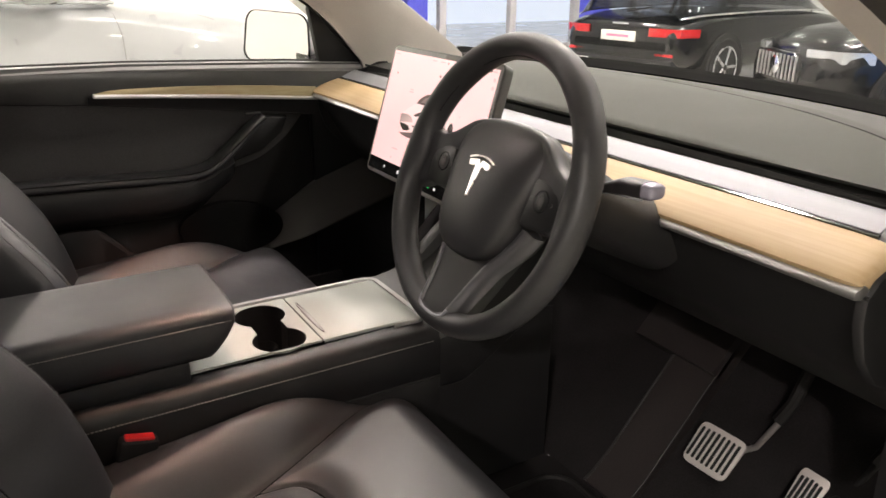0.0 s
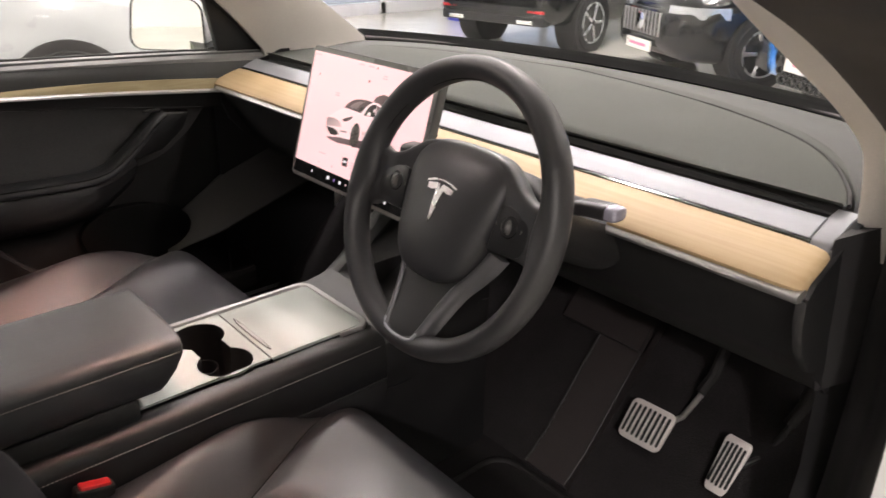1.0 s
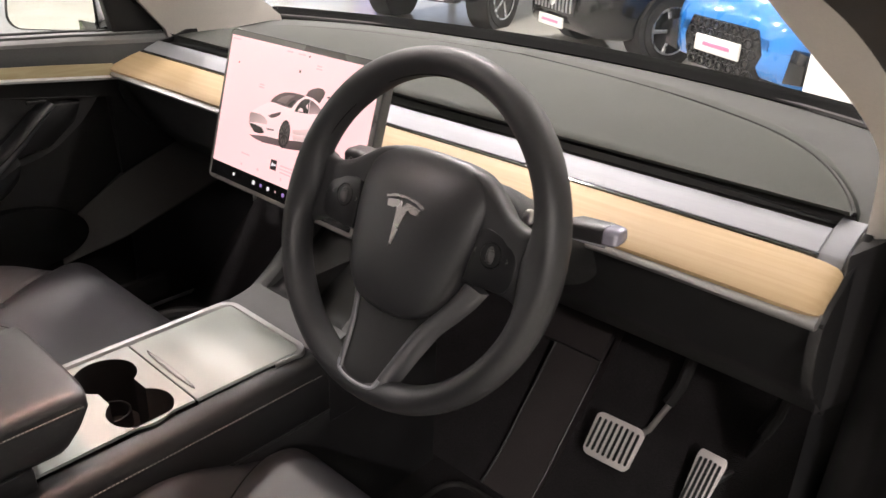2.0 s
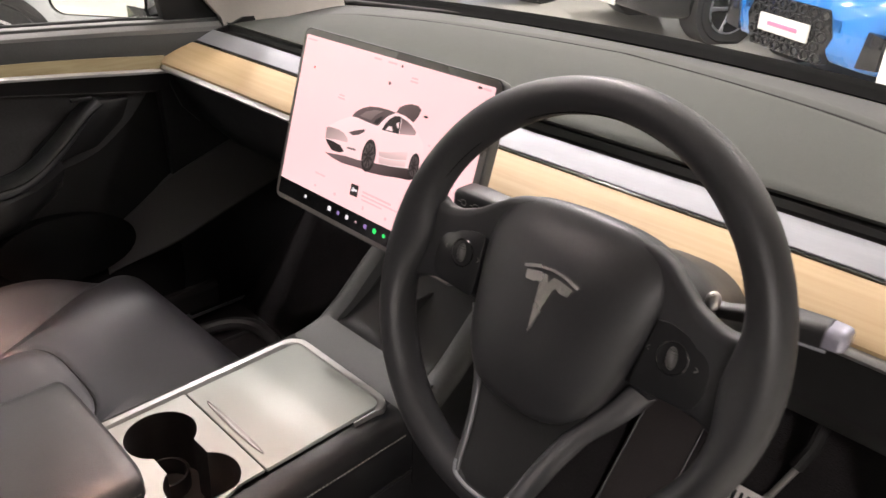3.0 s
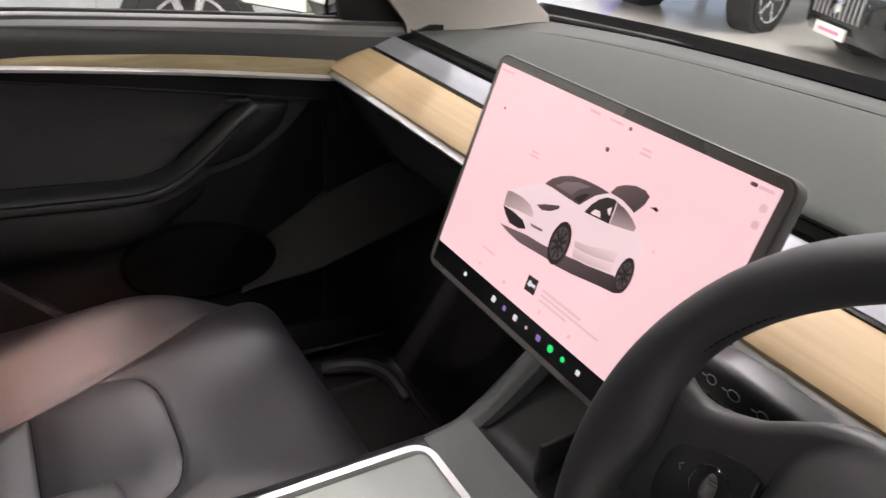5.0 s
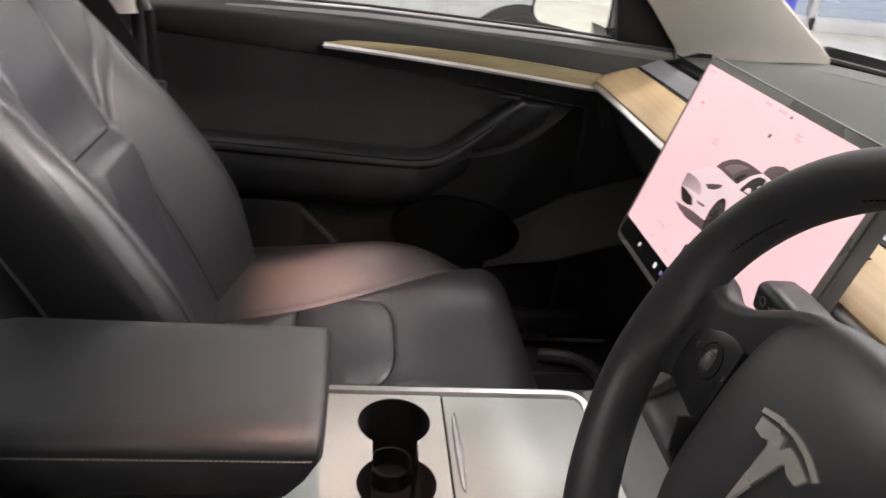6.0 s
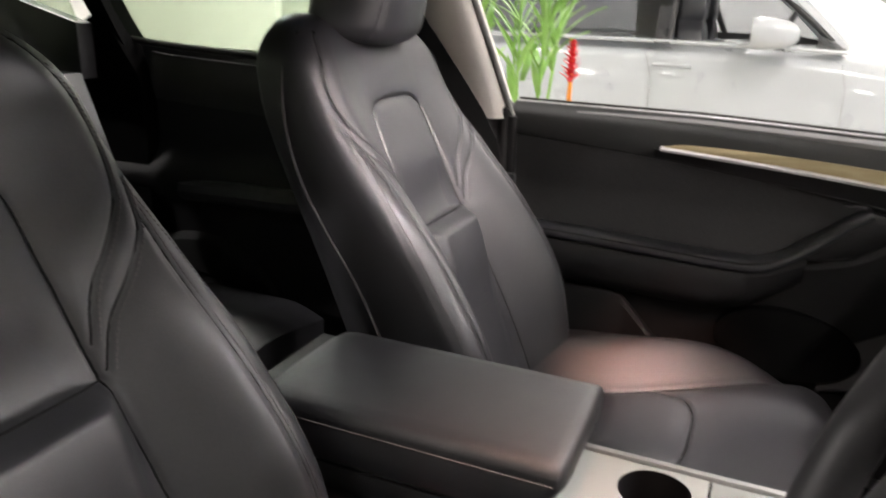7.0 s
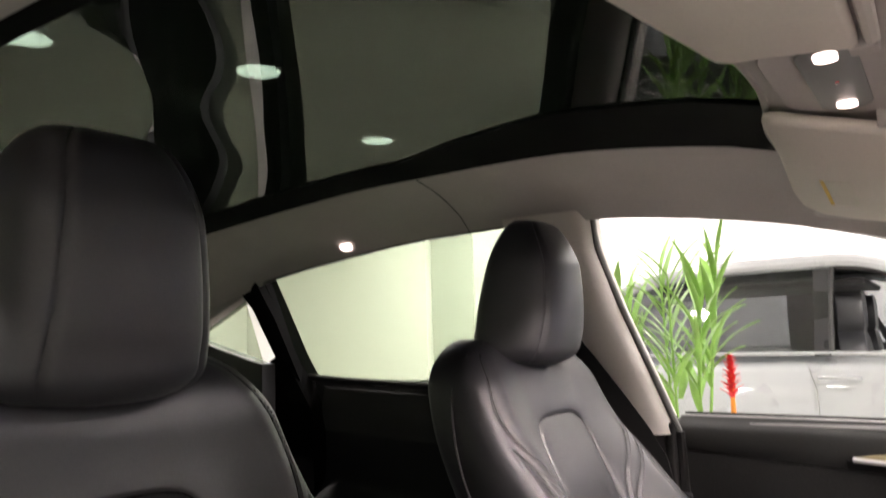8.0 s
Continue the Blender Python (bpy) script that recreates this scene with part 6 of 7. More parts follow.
bench = thing("rear_bench", (0, -1.6, 0.3), "black leather rear bench in shadow", "rear seat")
part("bench_cushion", slab(lambda x, y: (x, y, 0.53 + 0.015 * math.cos(x * 14) - 0.25 * max(0, y + 1.3) ** 1.5 * 4), steps(-0.66, 0.66, 40), steps(-1.75, -1.2, 20), (0, 0, -0.2)), LEATHER, bench)
part("bench_back", slab(lambda x, v: (x, -1.72 - 0.2 * v - 0.012 * math.cos(x * 14), 0.5 + 0.52 * v), steps(-0.66, 0.66, 40), steps(0, 1, 16), (0, -0.1, 0)), LEATHER, bench)


# ---- passenger door ----
door = thing("passenger_door", (-0.8, -0.3, 0.35), "closed front door with oak strip, pull handle and dark lower pocket", "car door")
BELT = lambda y: curve([(-0.85, 1.02), (-0.4, 1.017), (0.0, 1.006), (0.22, 0.994)], y)
CREASE = lambda y: curve([(-0.85, 0.958), (-0.5, 0.932), (0.0, 0.877), (0.2, 0.86)], y)
LIP = lambda y: curve([(-0.5, 0.955), (-0.476, 0.953), (-0.2, 0.936), (0.06, 0.9165)], y)
WOOD_TOP = lambda y: soft_curve([(-0.476, 0.9545), (-0.45, 0.962), (-0.4, 0.9645), (-0.25, 0.9625), (-0.1, 0.956), (0.06, 0.945), (0.12, 0.94)], y)
DX = lambda y: 0.804 - 0.045 * max(0.0, min(1.0, (y + 0.45) / 0.5)) ** 1.5


def upper(y, v):
    """Soft upper roll from the crease up to the window ledge."""
    z = CREASE(y) + v * (BELT(y) - CREASE(y))
    x = DX(y) + 0.002 - 0.012 * math.sin(math.pi * min(1, v * 1.1)) + 0.016 * max(0, v - 0.72) / 0.28
    return (-x, y, z)


ys_door = steps(-0.8, 0.2, 50)
part("upper_roll", slab(upper, ys_door, steps(0, 1, 16), (-0.03, 0, 0)), COWL, door, "dark grained upper roll")
part("window_ledge", slab(lambda y, v: (-(DX(y) + 0.006) - 0.042 * v, y, BELT(y) + 0.004 * math.sin(math.pi * v) - 0.012 * (1 - v) ** 2), ys_door, steps(0, 1, 4), (0, 0, -0.02)), LEDGE, door, "smooth dark ledge below the window")
part("ledge_seal", tube([(-(DX(y) + 0.05), y, BELT(y) + 0.001) for y in ys_door], 0.005, 8), RUBBER, door)


def strip(low, high, proud, y0, y1, n=44):
    rings = []
    for y in steps(y0, y1, n):
        x = DX(y)
        a, b = low(y), high(y)
        rings.append([(-x + 0.004, y, a), (-x + proud, y, a + 0.0012), (-x + proud - 0.002, y, (a + b) / 2), (-x + proud - 0.008, y, b - 0.001), (-x - 0.004, y, b), (-x - 0.01, y, (a + b) / 2)])
    return loft(rings)


part("wood_strip", strip(lambda y: LIP(y) + 0.003, lambda y: max(WOOD_TOP(y), LIP(y) + 0.0045), 0.022, -0.474, 0.055), WOOD_DOOR, door, "tapering light oak strip", 50)
part("silver_lip", loft([[(-DX(y) + 0.006, y, LIP(y) - 0.006), (-DX(y) + 0.028, y, LIP(y) - 0.0045), (-DX(y) + 0.03, y, LIP(y) + 0.0005), (-DX(y) + 0.022, y, LIP(y) + 0.0042), (-DX(y) + 0.0, y, LIP(y) + 0.003)] for y in steps(-0.478, 0.052, 40)]), LIP_METAL, door, "bright metal edge under the oak", 50)
part("silver_ledge", loft([[(-DX(y) + 0.01 - 0.006, y, a), (-DX(y) + 0.004, y, a + 0.012 * k), (-DX(y) - 0.014, y, a + 0.026 * k), (-DX(y) - 0.018, y, a)] for y, a, k in [(y, WOOD_TOP(y) + 0.001, max(0.05, min(1, (y + 0.3) / 0.36))) for y in steps(-0.3, 0.1, 24)]]), ALU, door, "satin grey ledge above the oak", 50)
part("lower_reveal", slab(lambda y, v: (-DX(y) + 0.016 - 0.01 * v, y, LIP(y) - 0.004 - v * max(0.002, LIP(y) - 0.006 - CREASE(y))), steps(-0.49, 0.07, 40), steps(0, 1, 6), (-0.02, 0, 0)), PLASTIC, door)
part("crease_line", tube([(-DX(y) + 0.004, y, CREASE(y)) for y in steps(-0.8, 0.06, 40)], 0.0022, 6), RUBBER, door)


def insert_x(y, z):
    return DX(y) - 0.004 + 0.014 * math.exp(-((z - 0.84) / 0.05) ** 2) - 0.006 * max(0, (0.79 - z) / 0.05)


INSERT_LOW = lambda y: soft_curve([(-0.8, 0.738), (-0.26, 0.738), (-0.198, 0.743), (-0.1, 0.769), (-0.028, 0.815), (0.001, 0.844), (0.018, 0.87)], y)
part("fabric_insert", slab(lambda y, v: (-insert_x(y, INSERT_LOW(y) + v * (CREASE(y) - 0.003 - INSERT_LOW(y))), y, INSERT_LOW(y) + v * (CREASE(y) - 0.003 - INSERT_LOW(y))), steps(-0.8, 0.018, 60), steps(0, 1, 20), (-0.02, 0, 0)), FABRIC, door, "charcoal cloth insert")
# armrest with rising pull
arm_line = smooth_path([(-0.715, y, z) for y, z in ((-0.8, 0.782), (-0.66, 0.78), (-0.5, 0.774), (-0.36, 0.768), (-0.285, 0.768), (-0.235, 0.782), (-0.18, 0.82), (-0.125, 0.866), (-0.092, 0.886))], 8)
rings = []
for k, p in enumerate(arm_line):
    t = k / (len(arm_line) - 1)
    way = (arm_line[min(k + 1, len(arm_line) - 1)] - arm_line[max(k - 1, 0)]).normalized()
    up = Vector((1, 0, 0)).cross(way)
    if up.z < 0:
        up = -up
    wide = 0.036 - 0.016 * max(0, t - 0.55) / 0.45
    tall = 0.013 - 0.003 * max(0, t - 0.55) / 0.45
    cx = -0.738 - 0.022 * max(0, t - 0.6) / 0.4
    rings.append([Vector((cx, p.y, p.z)) + Vector((wide * a, 0, 0)) + up * tall * (b - 1) for a, b in rounded(2, 2, 0.75, 5)])
part("armrest_top", loft(rings), LEATHER, door, "black leather armrest sweeping up into a pull handle", 60)
part("armrest_stitch", tube([(p.x + 0.014 - 0.02 * max(0, k / len(arm_line) - 0.55), p.y, p.z - 0.004) for k, p in enumerate(arm_line)], 0.0014, 6), SEAM, door)
part("armrest_body", loft([[(-0.8, y, zt - 0.01), (-0.722, y, zt - 0.012), (-0.706, y, zt - 0.03), (-0.712, y, zb + 0.03), (-0.735, y, zb), (-0.8, y, zb - 0.01)] for y, zt, zb in [(y, curve([(-0.8, 0.78), (-0.36, 0.766), (-0.285, 0.766), (-0.235, 0.779), (-0.18, 0.81), (-0.13, 0.845)], y), curve([(-0.8, 0.665), (-0.5, 0.655), (-0.35, 0.652), (-0.28, 0.665), (-0.2, 0.72), (-0.13, 0.8)], y)) for y in steps(-0.8, -0.185, 34)]]), PLASTIC, door, "", 50)
part("handle_pocket", prism([(-0.215, 0.79), (-0.1, 0.878), (-0.02, 0.872), (-0.04, 0.83), (-0.1, 0.785), (-0.2, 0.765)], "x", -0.79, -0.756, 0.008), PLASTIC, door, "dark panel behind the pull handle")
part("door_release", box(-0.745, -0.735, -0.14, -0.1, 0.885, 0.893, 0.003), PLASTIC, door)
# lower half
part("lower_panel", slab(lambda y, v: (-(0.79 - 0.02 * math.sin(math.pi * v) + 0.03 * max(0, (y - 0.0) / 0.2)), y, 0.33 + v * (0.37 + 0.175 * float(step01((y + 0.26) / 0.2)))), ys_door, steps(0, 1, 16), (-0.03, 0, 0)), DEEP_BLACK, door, "matt black lower door")
part("map_pocket", loft([[(-0.775, y, 0.36), (-0.73, y, 0.36), (-0.722, y, zt - 0.012), (-0.728, y, zt), (-0.742, y, zt), (-0.745, y, zt - 0.02), (-0.775, y, zt - 0.02)] for y, zt in ((-0.79, 0.648), (-0.7, 0.65), (-0.56, 0.652), (-0.518, 0.648), (-0.5, 0.632), (-0.42, 0.548), (-0.36, 0.486), (-0.2, 0.44), (-0.02, 0.42), (0.1, 0.42))]), DEEP_BLACK, door, "door pocket with a slanting front edge")
part("speaker_grille", prism([(-0.19 + 0.135 * math.cos(a) + 0.02 * math.sin(a), 0.59 + 0.07 * math.sin(a) - 0.02 * math.cos(a)) for a in steps(0, 2 * math.pi * 35 / 36, 35)], "x", -0.79, -0.757, 0.004), SPEAKER, door, "oval black speaker grille")
rings = []
for y in steps(-0.12, 0.34, 30):
    zb, zt, k = curve([(-0.12, 0.503), (0.34, 0.648)], y), soft_curve([(-0.12, 0.585), (-0.03, 0.64), (0.05, 0.685), (0.34, 0.78)], y), float(step01((y + 0.12) / 0.16))
    flare = [(-0.766 + 0.04 * k * (1 - q) ** 2.2, y, zb + q * (zt - zb)) for q in (1.0, 0.86, 0.72, 0.58, 0.45, 0.33, 0.22, 0.12, 0.05, 0.015)]
    rings.append([(-0.8, y, zt + 0.002)] + flare + [(-0.768 + 0.04 * k, y, zb - 0.002), (-0.8, y, zb - 0.006)])
part("lower_front_moulding", loft(rings), SATIN_GREY, door, "satin moulding that flares out ahead of the speaker", 60)
part("kick_panel", slab(lambda y, z: (-0.774 + 0.02 * (z - 0.5), y, z), steps(0.05, 0.4, 8), steps(0.32, 0.88, 10), (-0.03, 0, 0)), PLASTIC, door)
part("outer_skin", slab(lambda y, z: (-(0.945 - 0.09 * max(0, (z - 0.72) / 0.3) ** 2), y, z), steps(-0.82, 0.28, 14), steps(0.25, 1.0, 12), (0.012, 0, 0)), PAINT_WHITE, door)
ptop = lambda y: soft_curve(DOOR_TOP, y)
front_glass = part("window", slab(lambda y, v: (-(0.842 - (0.18 - 0.06 * max(0, y + 0.4)) * v), y, (BELT(y) - 0.01) * (1 - v) + (ptop(y) + 0.006) * v), steps(-0.93, 0.09, 20), steps(0, 1, 8), (-0.004, 0, 0)), CLEAR, door, "clear closed side window")
front_glass.visible_shadow = False
part("sail_panel", prism([(0.088, 0.994), (0.058, 1.165), (0.09, 1.14), (0.15, 1.08), (0.2, 1.02), (0.215, 0.994)], "x", -0.815, -0.79, 0.004), PLASTIC, door, "black triangular mirror base cover")
part("door_edge", box(-0.86, -0.775, -0.825, -0.8, 0.34, 1.012, 0.01, 3), RUBBER, door)
part("lock_pin", box(-0.806, -0.798, -0.812, -0.802, 1.01, 1.022, 0.002), RUBBER, door)

mirror_thing = thing("wing_mirror", (-0.9, 0.08, 0.98), "white door mirror whose glass reflects the pale showroom", "door mirror")
MM = Matrix.Translation((-0.992, 0.0355, 1.054)) @ Matrix.Rotation(radians(30), 4, "Z")
outline = [(u * 1.13 + 0.012 + 0.2 * v * max(0.0, -u / 0.104), v * (1.0 - 0.06 * (u / 0.104))) for u, v in rounded(0.208, 0.138, 0.034, 6)]
part("housing", moved(loft([[(u * k, d, v * k) for u, v in outline] for k, d in ((0.985, -0.004), (1.0, 0.006), (0.99, 0.03), (0.9, 0.07), (0.6, 0.1), (0.2, 0.108))]), MM), PAINT_WHITE, mirror_thing, "white painted mirror housing", 60)
part("mirror_rim", moved(loft([[(u * k, d, v * k) for u, v in outline] for k, d in ((1.0, -0.003), (1.0, -0.007), (0.97, -0.008), (0.96, -0.003))], caps=False), MM), GLOSS, mirror_thing)
part("mirror_glass", moved(prism([(u * 0.965, v * 0.965) for u, v in outline], "y", -0.005, -0.001), MM), MIRROR, mirror_thing, "silvered mirror glass")
part("arm", loft([[(-0.85, y, z) for y, z in ((0.06, 0.975), (0.15, 0.975), (0.15, 1.01), (0.06, 1.0))], [(-0.95, y, z) for y, z in ((0.075, 0.985), (0.14, 0.985), (0.14, 1.035), (0.075, 1.02))]]), GLOSS, mirror_thing)

# ---- footwell ----
def pedal(name, label, top, low, wide_top, wide_low, slots):
    t = thing(name, ((top[0] + low[0]) / 2, top[1], low[2]), label, "pedal", "pedals")
    a, b = Vector(top), Vector(low)
    way = (a - b)
    length = way.length
    m = Matrix.Identity(4)
    up = way.normalized()
    right = Vector((1, 0, 0))
    nrm = right.cross(up).normalized()
    right = up.cross(nrm)
    for k, col in enumerate((right, up, nrm)):
        for j in range(3):
            m[j][k] = col[j]
    m.translation = (a + b) / 2
    pts = []
    for px, py in rounded(2, 2, 0.3, 5):
        w = wide_low + (wide_top - wide_low) * (py + 1) / 2
        pts.append((px * w / 2, py * length / 2))
    plate = part("plate", moved(prism(pts, "z", 0.0, 0.006, 0.0015), m), PEDAL_METAL, t, "pale brushed metal pedal plate")
    for k in range(slots):
        x = (k - (slots - 1) / 2) / slots * (wide_low + wide_top) / 2 * 0.93
        part("rubber_rib", moved(prism(rounded(0.0046, length * (0.78 - 0.1 * abs(k - (slots - 1) / 2) / slots), 0.0022, 3, x, 0), "z", 0.0055, 0.0078), m), PLASTIC, plate)
    part("arm", tube([m @ Vector((0.01, 0, -0.004)), m @ Vector((0.03, 0.05, -0.05)), (top[0] + 0.05, top[1] + 0.07, top[2] + 0.03)], 0.0055, 10), STEEL if slots > 6 else PLASTIC, t)
    part("lever", tube([(top[0] + 0.046, top[1] + 0.066, top[2] + 0.026), (top[0] + 0.056, top[1] + 0.085, top[2] + 0.06), (top[0] + 0.06, top[1] + 0.12, top[2] + 0.14)], 0.011, 10), RUBBER, t)
    return t


pedal("brake_pedal", "wide metal brake pedal with dark rubber ribs", (0.447, 0.302, 0.493), (0.449, 0.247, 0.437), 0.092, 0.086, 8)
pedal("accelerator_pedal", "narrow metal accelerator pedal with dark rubber ribs", (0.6, 0.33, 0.495), (0.598, 0.262, 0.417), 0.05, 0.037, 5)
footrest = thing("footrest", (0.3, 0.3, 0.31), "dark rubber driver's footrest with raised edge beads", "footrest")
REST = [(0.45, 0.61), (0.42, 0.578), (0.23, 0.365), (0.19, 0.33), (0.17, 0.318)]
part("pad", loft([[(0.249, y, z), (0.353, y, z), (0.353, y + 0.02, z - 0.03), (0.249, y + 0.02, z - 0.03)] for y, z in REST]), MAT_RUBBER, footrest)
for x in (0.251, 0.351):
    part("edge_bead", tube([(x, y - 0.001, z + 0.001) for y, z in REST], 0.0028, 8), RAMP_MID, footrest, "smooth grey edge bead")
part("upper_ledge", loft([[(0.16, y, z), (0.353, y, z), (0.353, y + 0.02, z - 0.02), (0.16, y + 0.02, z - 0.02)] for y, z in ((0.365, 0.545), (0.42, 0.602), (0.47, 0.652))]), MAT_RUBBER, footrest, "worn dark carpeted ledge above the footrest")
for s, lab in ((1, "driver"), (-1, "passenger")):
    floor_mat = thing("floor_mat", (s * 0.42, -0.1, 0.3), f"black carpet {lab}'s floor mat with a raised rim", "floor mat", "front mats")
    pts = rounded(0.44, 0.62, 0.05, 6, s * 0.42, -0.16)
    part("carpet", prism(pts, "z", 0.301, 0.312, 0.003), CARPET, floor_mat)
    part("rim", tube([(x, y, 0.312) for x, y in pts] + [(pts[0][0], pts[0][1], 0.312)], 0.006, 8), RUBBER, floor_mat)

lump("heater_duct", tube(smooth_path([(-0.71, 0.02, 0.318), (-0.675, 0.09, 0.33), (-0.62, 0.13, 0.33), (-0.55, 0.135, 0.318)], 5), [0.012] + [0.016] * 14 + [0.01], 10), RAMP_DARK, "smooth dark floor heater duct beside the mat", "air duct")

# ---- showroom ----
lump("ground", box(-40, 40, -40, 40, GROUND - 0.2, GROUND, 0), FLOOR_TILE, "pale polished showroom floor", "floor", kind="structure")
lump("ceiling", box(-9.2, 9.2, -9.2, 12.2, CEILING, CEILING + 0.2, 0), WALL, "white showroom ceiling", "ceiling", kind="structure")
lump("wall_west", box(-7.2, -7.0, -5.9, 2.6, GROUND, CEILING, 0), WALL, "white showroom wall", "wall", kind="structure")
lump("wall_west_recess", box(-6.999, -6.975, -5.72, -5.1, GROUND, CEILING, 0.004), WALL_GREY, "pale grey recessed wall strip", "wall", kind="structure")
lump("wall_west_panel", box(-6.98, -6.85, -9.0, -5.72, GROUND, CEILING, 0.01), WALL, "raised white wall panel", "wall", kind="structure")
lump("wall_south", box(-9, 9, -9.2, -9.0, GROUND, CEILING, 0), WALL, "white showroom wall", "wall", kind="structure")
lump("wall_east", box(9.0, 9.2, -9, 12, GROUND, CEILING, 0), WALL, "white showroom wall", "wall", kind="structure")
lump("wall_north", box(-9, 9, 12.0, 12.2, GROUND, CEILING, 0), WALL, "white showroom wall", "wall", kind="structure")
lump("wall_return", box(-9.0, -7.0, 2.5, 2.7, GROUND, CEILING, 0), WALL, "white return wall", "wall", kind="structure")
lump("wall_stub", box(-0.6, 1.8, 4.45, 4.58, GROUND, CEILING, 0.01), WALL, "white partition beside the parked cars", "wall", kind="structure")

window_wall = thing("window_1", (-9.0, 7.0, 0), "glazed showroom front with pale frames", "window wall", kind="structure")
part("sill", box(-9.12, -8.98, 2.7, 12.0, GROUND, 0.1, 0.01), GREY_FRAME, window_wall)
for y in steps(2.8, 11.9, 7):
    part("mullion", box(-9.1, -8.98, y - 0.06, y + 0.06, GROUND, CEILING, 0.01), GREY_FRAME, window_wall)
for z in (1.1, 2.2):
    part("transom", box(-9.08, -9.0, 2.7, 12.0, z - 0.04, z + 0.04, 0.008), GREY_FRAME, window_wall)
part("glazing", box(-9.06, -9.05, 2.7, 12, 0.1, CEILING, 0), CLEAR, window_wall).visible_shadow = False
DAY = glow("daylight_outside", (0.75, 0.82, 1.0), 1.1)
lump("backdrop_daylight", box(-16.2, -16.0, -2, 20, GROUND, 6, 0), DAY, "bright hazy daylight outside the glazing", "backdrop", kind="structure")
for x, y in ((-8.4, 4.55), (-7.6, 7.15)):
    lump("blue_column", box(x - 0.16, x + 0.16, y - 0.16, y + 0.16, GROUND, CEILING, 0.02), BLUE_COLUMN, "blue painted square showroom column", "column", "blue columns", "structure")

SEEN_LAMPS = [(-1.63, -5.24), (-3.02, -4.52), (-5.17, -5.1)]
HALL_LAMPS = [(-5.2, 4.4), (-1.9, 5.6), (-4.4, 7.6), (-7.2, 7.8), (-2.2, 8.6), (0.6, 8.2), (1.0, 5.9), (-8.0, 10.4), (-4.0, 10.4)]
# the added fill lights get the same fixture as the other lamps
for x, y in [spot[:2] for spot in FILL_SPOTS] + SEEN_LAMPS + HALL_LAMPS:
    lamp = thing("ceiling_lamp", (x, y, CEILING), "round white recessed ceiling lamp, lit", "ceiling lamp", "ceiling lamps")
    part("ring", loft([[(x + r * math.cos(a), y + r * math.sin(a), z) for a in steps(0, 2 * math.pi * 31 / 32, 31)] for r, z in ((0.2, CEILING - 0.001), (0.2, CEILING - 0.03), (0.17, CEILING - 0.035), (0.165, CEILING - 0.02))], caps=False), POT, lamp)
    part("diffuser", prism([(x + 0.166 * math.cos(a), y + 0.166 * math.sin(a)) for a in steps(0, 2 * math.pi * 31 / 32, 31)], "z", CEILING - 0.025, CEILING - 0.012), SEEN_DISC if (x, y) in SEEN_LAMPS else LIGHT_DISC, lamp)

for x in steps(-7.4, 1.0, 5):
    for y in (4.3, 5.4, 6.6, 8.0, 9.6):
        spot = thing("spot_lamp", (x, y, CEILING), "small bright ceiling spot lamp above the parked cars", "spot lamp", "ceiling spots")
        part("bezel", loft([[(x + r * math.cos(a), y + r * math.sin(a), z) for a in steps(0, 2 * math.pi * 15 / 16, 15)] for r, z in ((0.08, CEILING - 0.001), (0.078, CEILING - 0.02), (0.056, CEILING - 0.022), (0.054, CEILING - 0.01))], caps=False), POT, spot)
        part("lens", prism([(x + 0.054 * math.cos(a), y + 0.054 * math.sin(a)) for a in steps(0, 2 * math.pi * 15 / 16, 15)], "z", CEILING - 0.016, CEILING - 0.008), SPOT_DISC, spot)


def wheel_parts(t, m, r, width, rim_mat, spokes, side):
    """A road wheel: tyre, rim dish and spokes; axle along x."""
    circle = lambda rad, x, n=36: [(x, rad * math.cos(a), rad * math.sin(a)) for a in steps(0, 2 * math.pi * (n - 1) / n, n - 1)]
    w = part("wheel", moved(loft([circle(r * 0.66, side * -width / 2), circle(r * 0.93, side * -width / 2), circle(r, side * -width * 0.36), circle(r, side * width * 0.36), circle(r * 0.93, side * width / 2), circle(r * 0.66, side * width * 0.48)], caps=False), m), TYRE, t, "black road tyre")
    part("rim", moved(loft([circle(r * 0.7, side * width * 0.495), circle(r * 0.69, side * width * 0.53), circle(r * 0.655, side * width * 0.53), circle(r * 0.645, side * width * 0.47), circle(0.03, side * width * 0.468)]), m), GLOSS, w)
    part("rim_lip", moved(loft([circle(r * 0.71, side * width * 0.5), circle(r * 0.705, side * width * 0.55), circle(r * 0.66, side * width * 0.55), circle(r * 0.65, side * width * 0.5)], caps=False), m), rim_mat, w)
    for k in range(spokes):
        a = 2 * math.pi * k / spokes
        sp = loft([[(side * (width * 0.48 + d), q * math.cos(a) - e * math.sin(a), q * math.sin(a) + e * math.cos(a)) for d, e in ((0.0, -h), (0.012, -h * 0.5), (0.012, h * 0.5), (0.0, h))] for q, h in ((0.02, 0.022), (r * 0.35, 0.02), (r * 0.66, 0.028))])
        part("spoke", moved(sp, m), rim_mat, w)
    hub = [[(side * (width * 0.48 + x), 0.035 * q * math.cos(a), 0.035 * q * math.sin(a)) for a in steps(0, 2 * math.pi * 15 / 16, 15)] for x, q in ((0, 1.0), (0.018, 1.0), (0.022, 0.6))]
    part("hub_cap", moved(loft(hub), m), GLOSS, w)
    return w


for s in (-1, 1):
    for y in (1.22, -1.68):
        wheel_parts(shell, Matrix.Translation((s * 0.862, y, GROUND + 0.34)), 0.34, 0.16, ALLOY, 5, s)


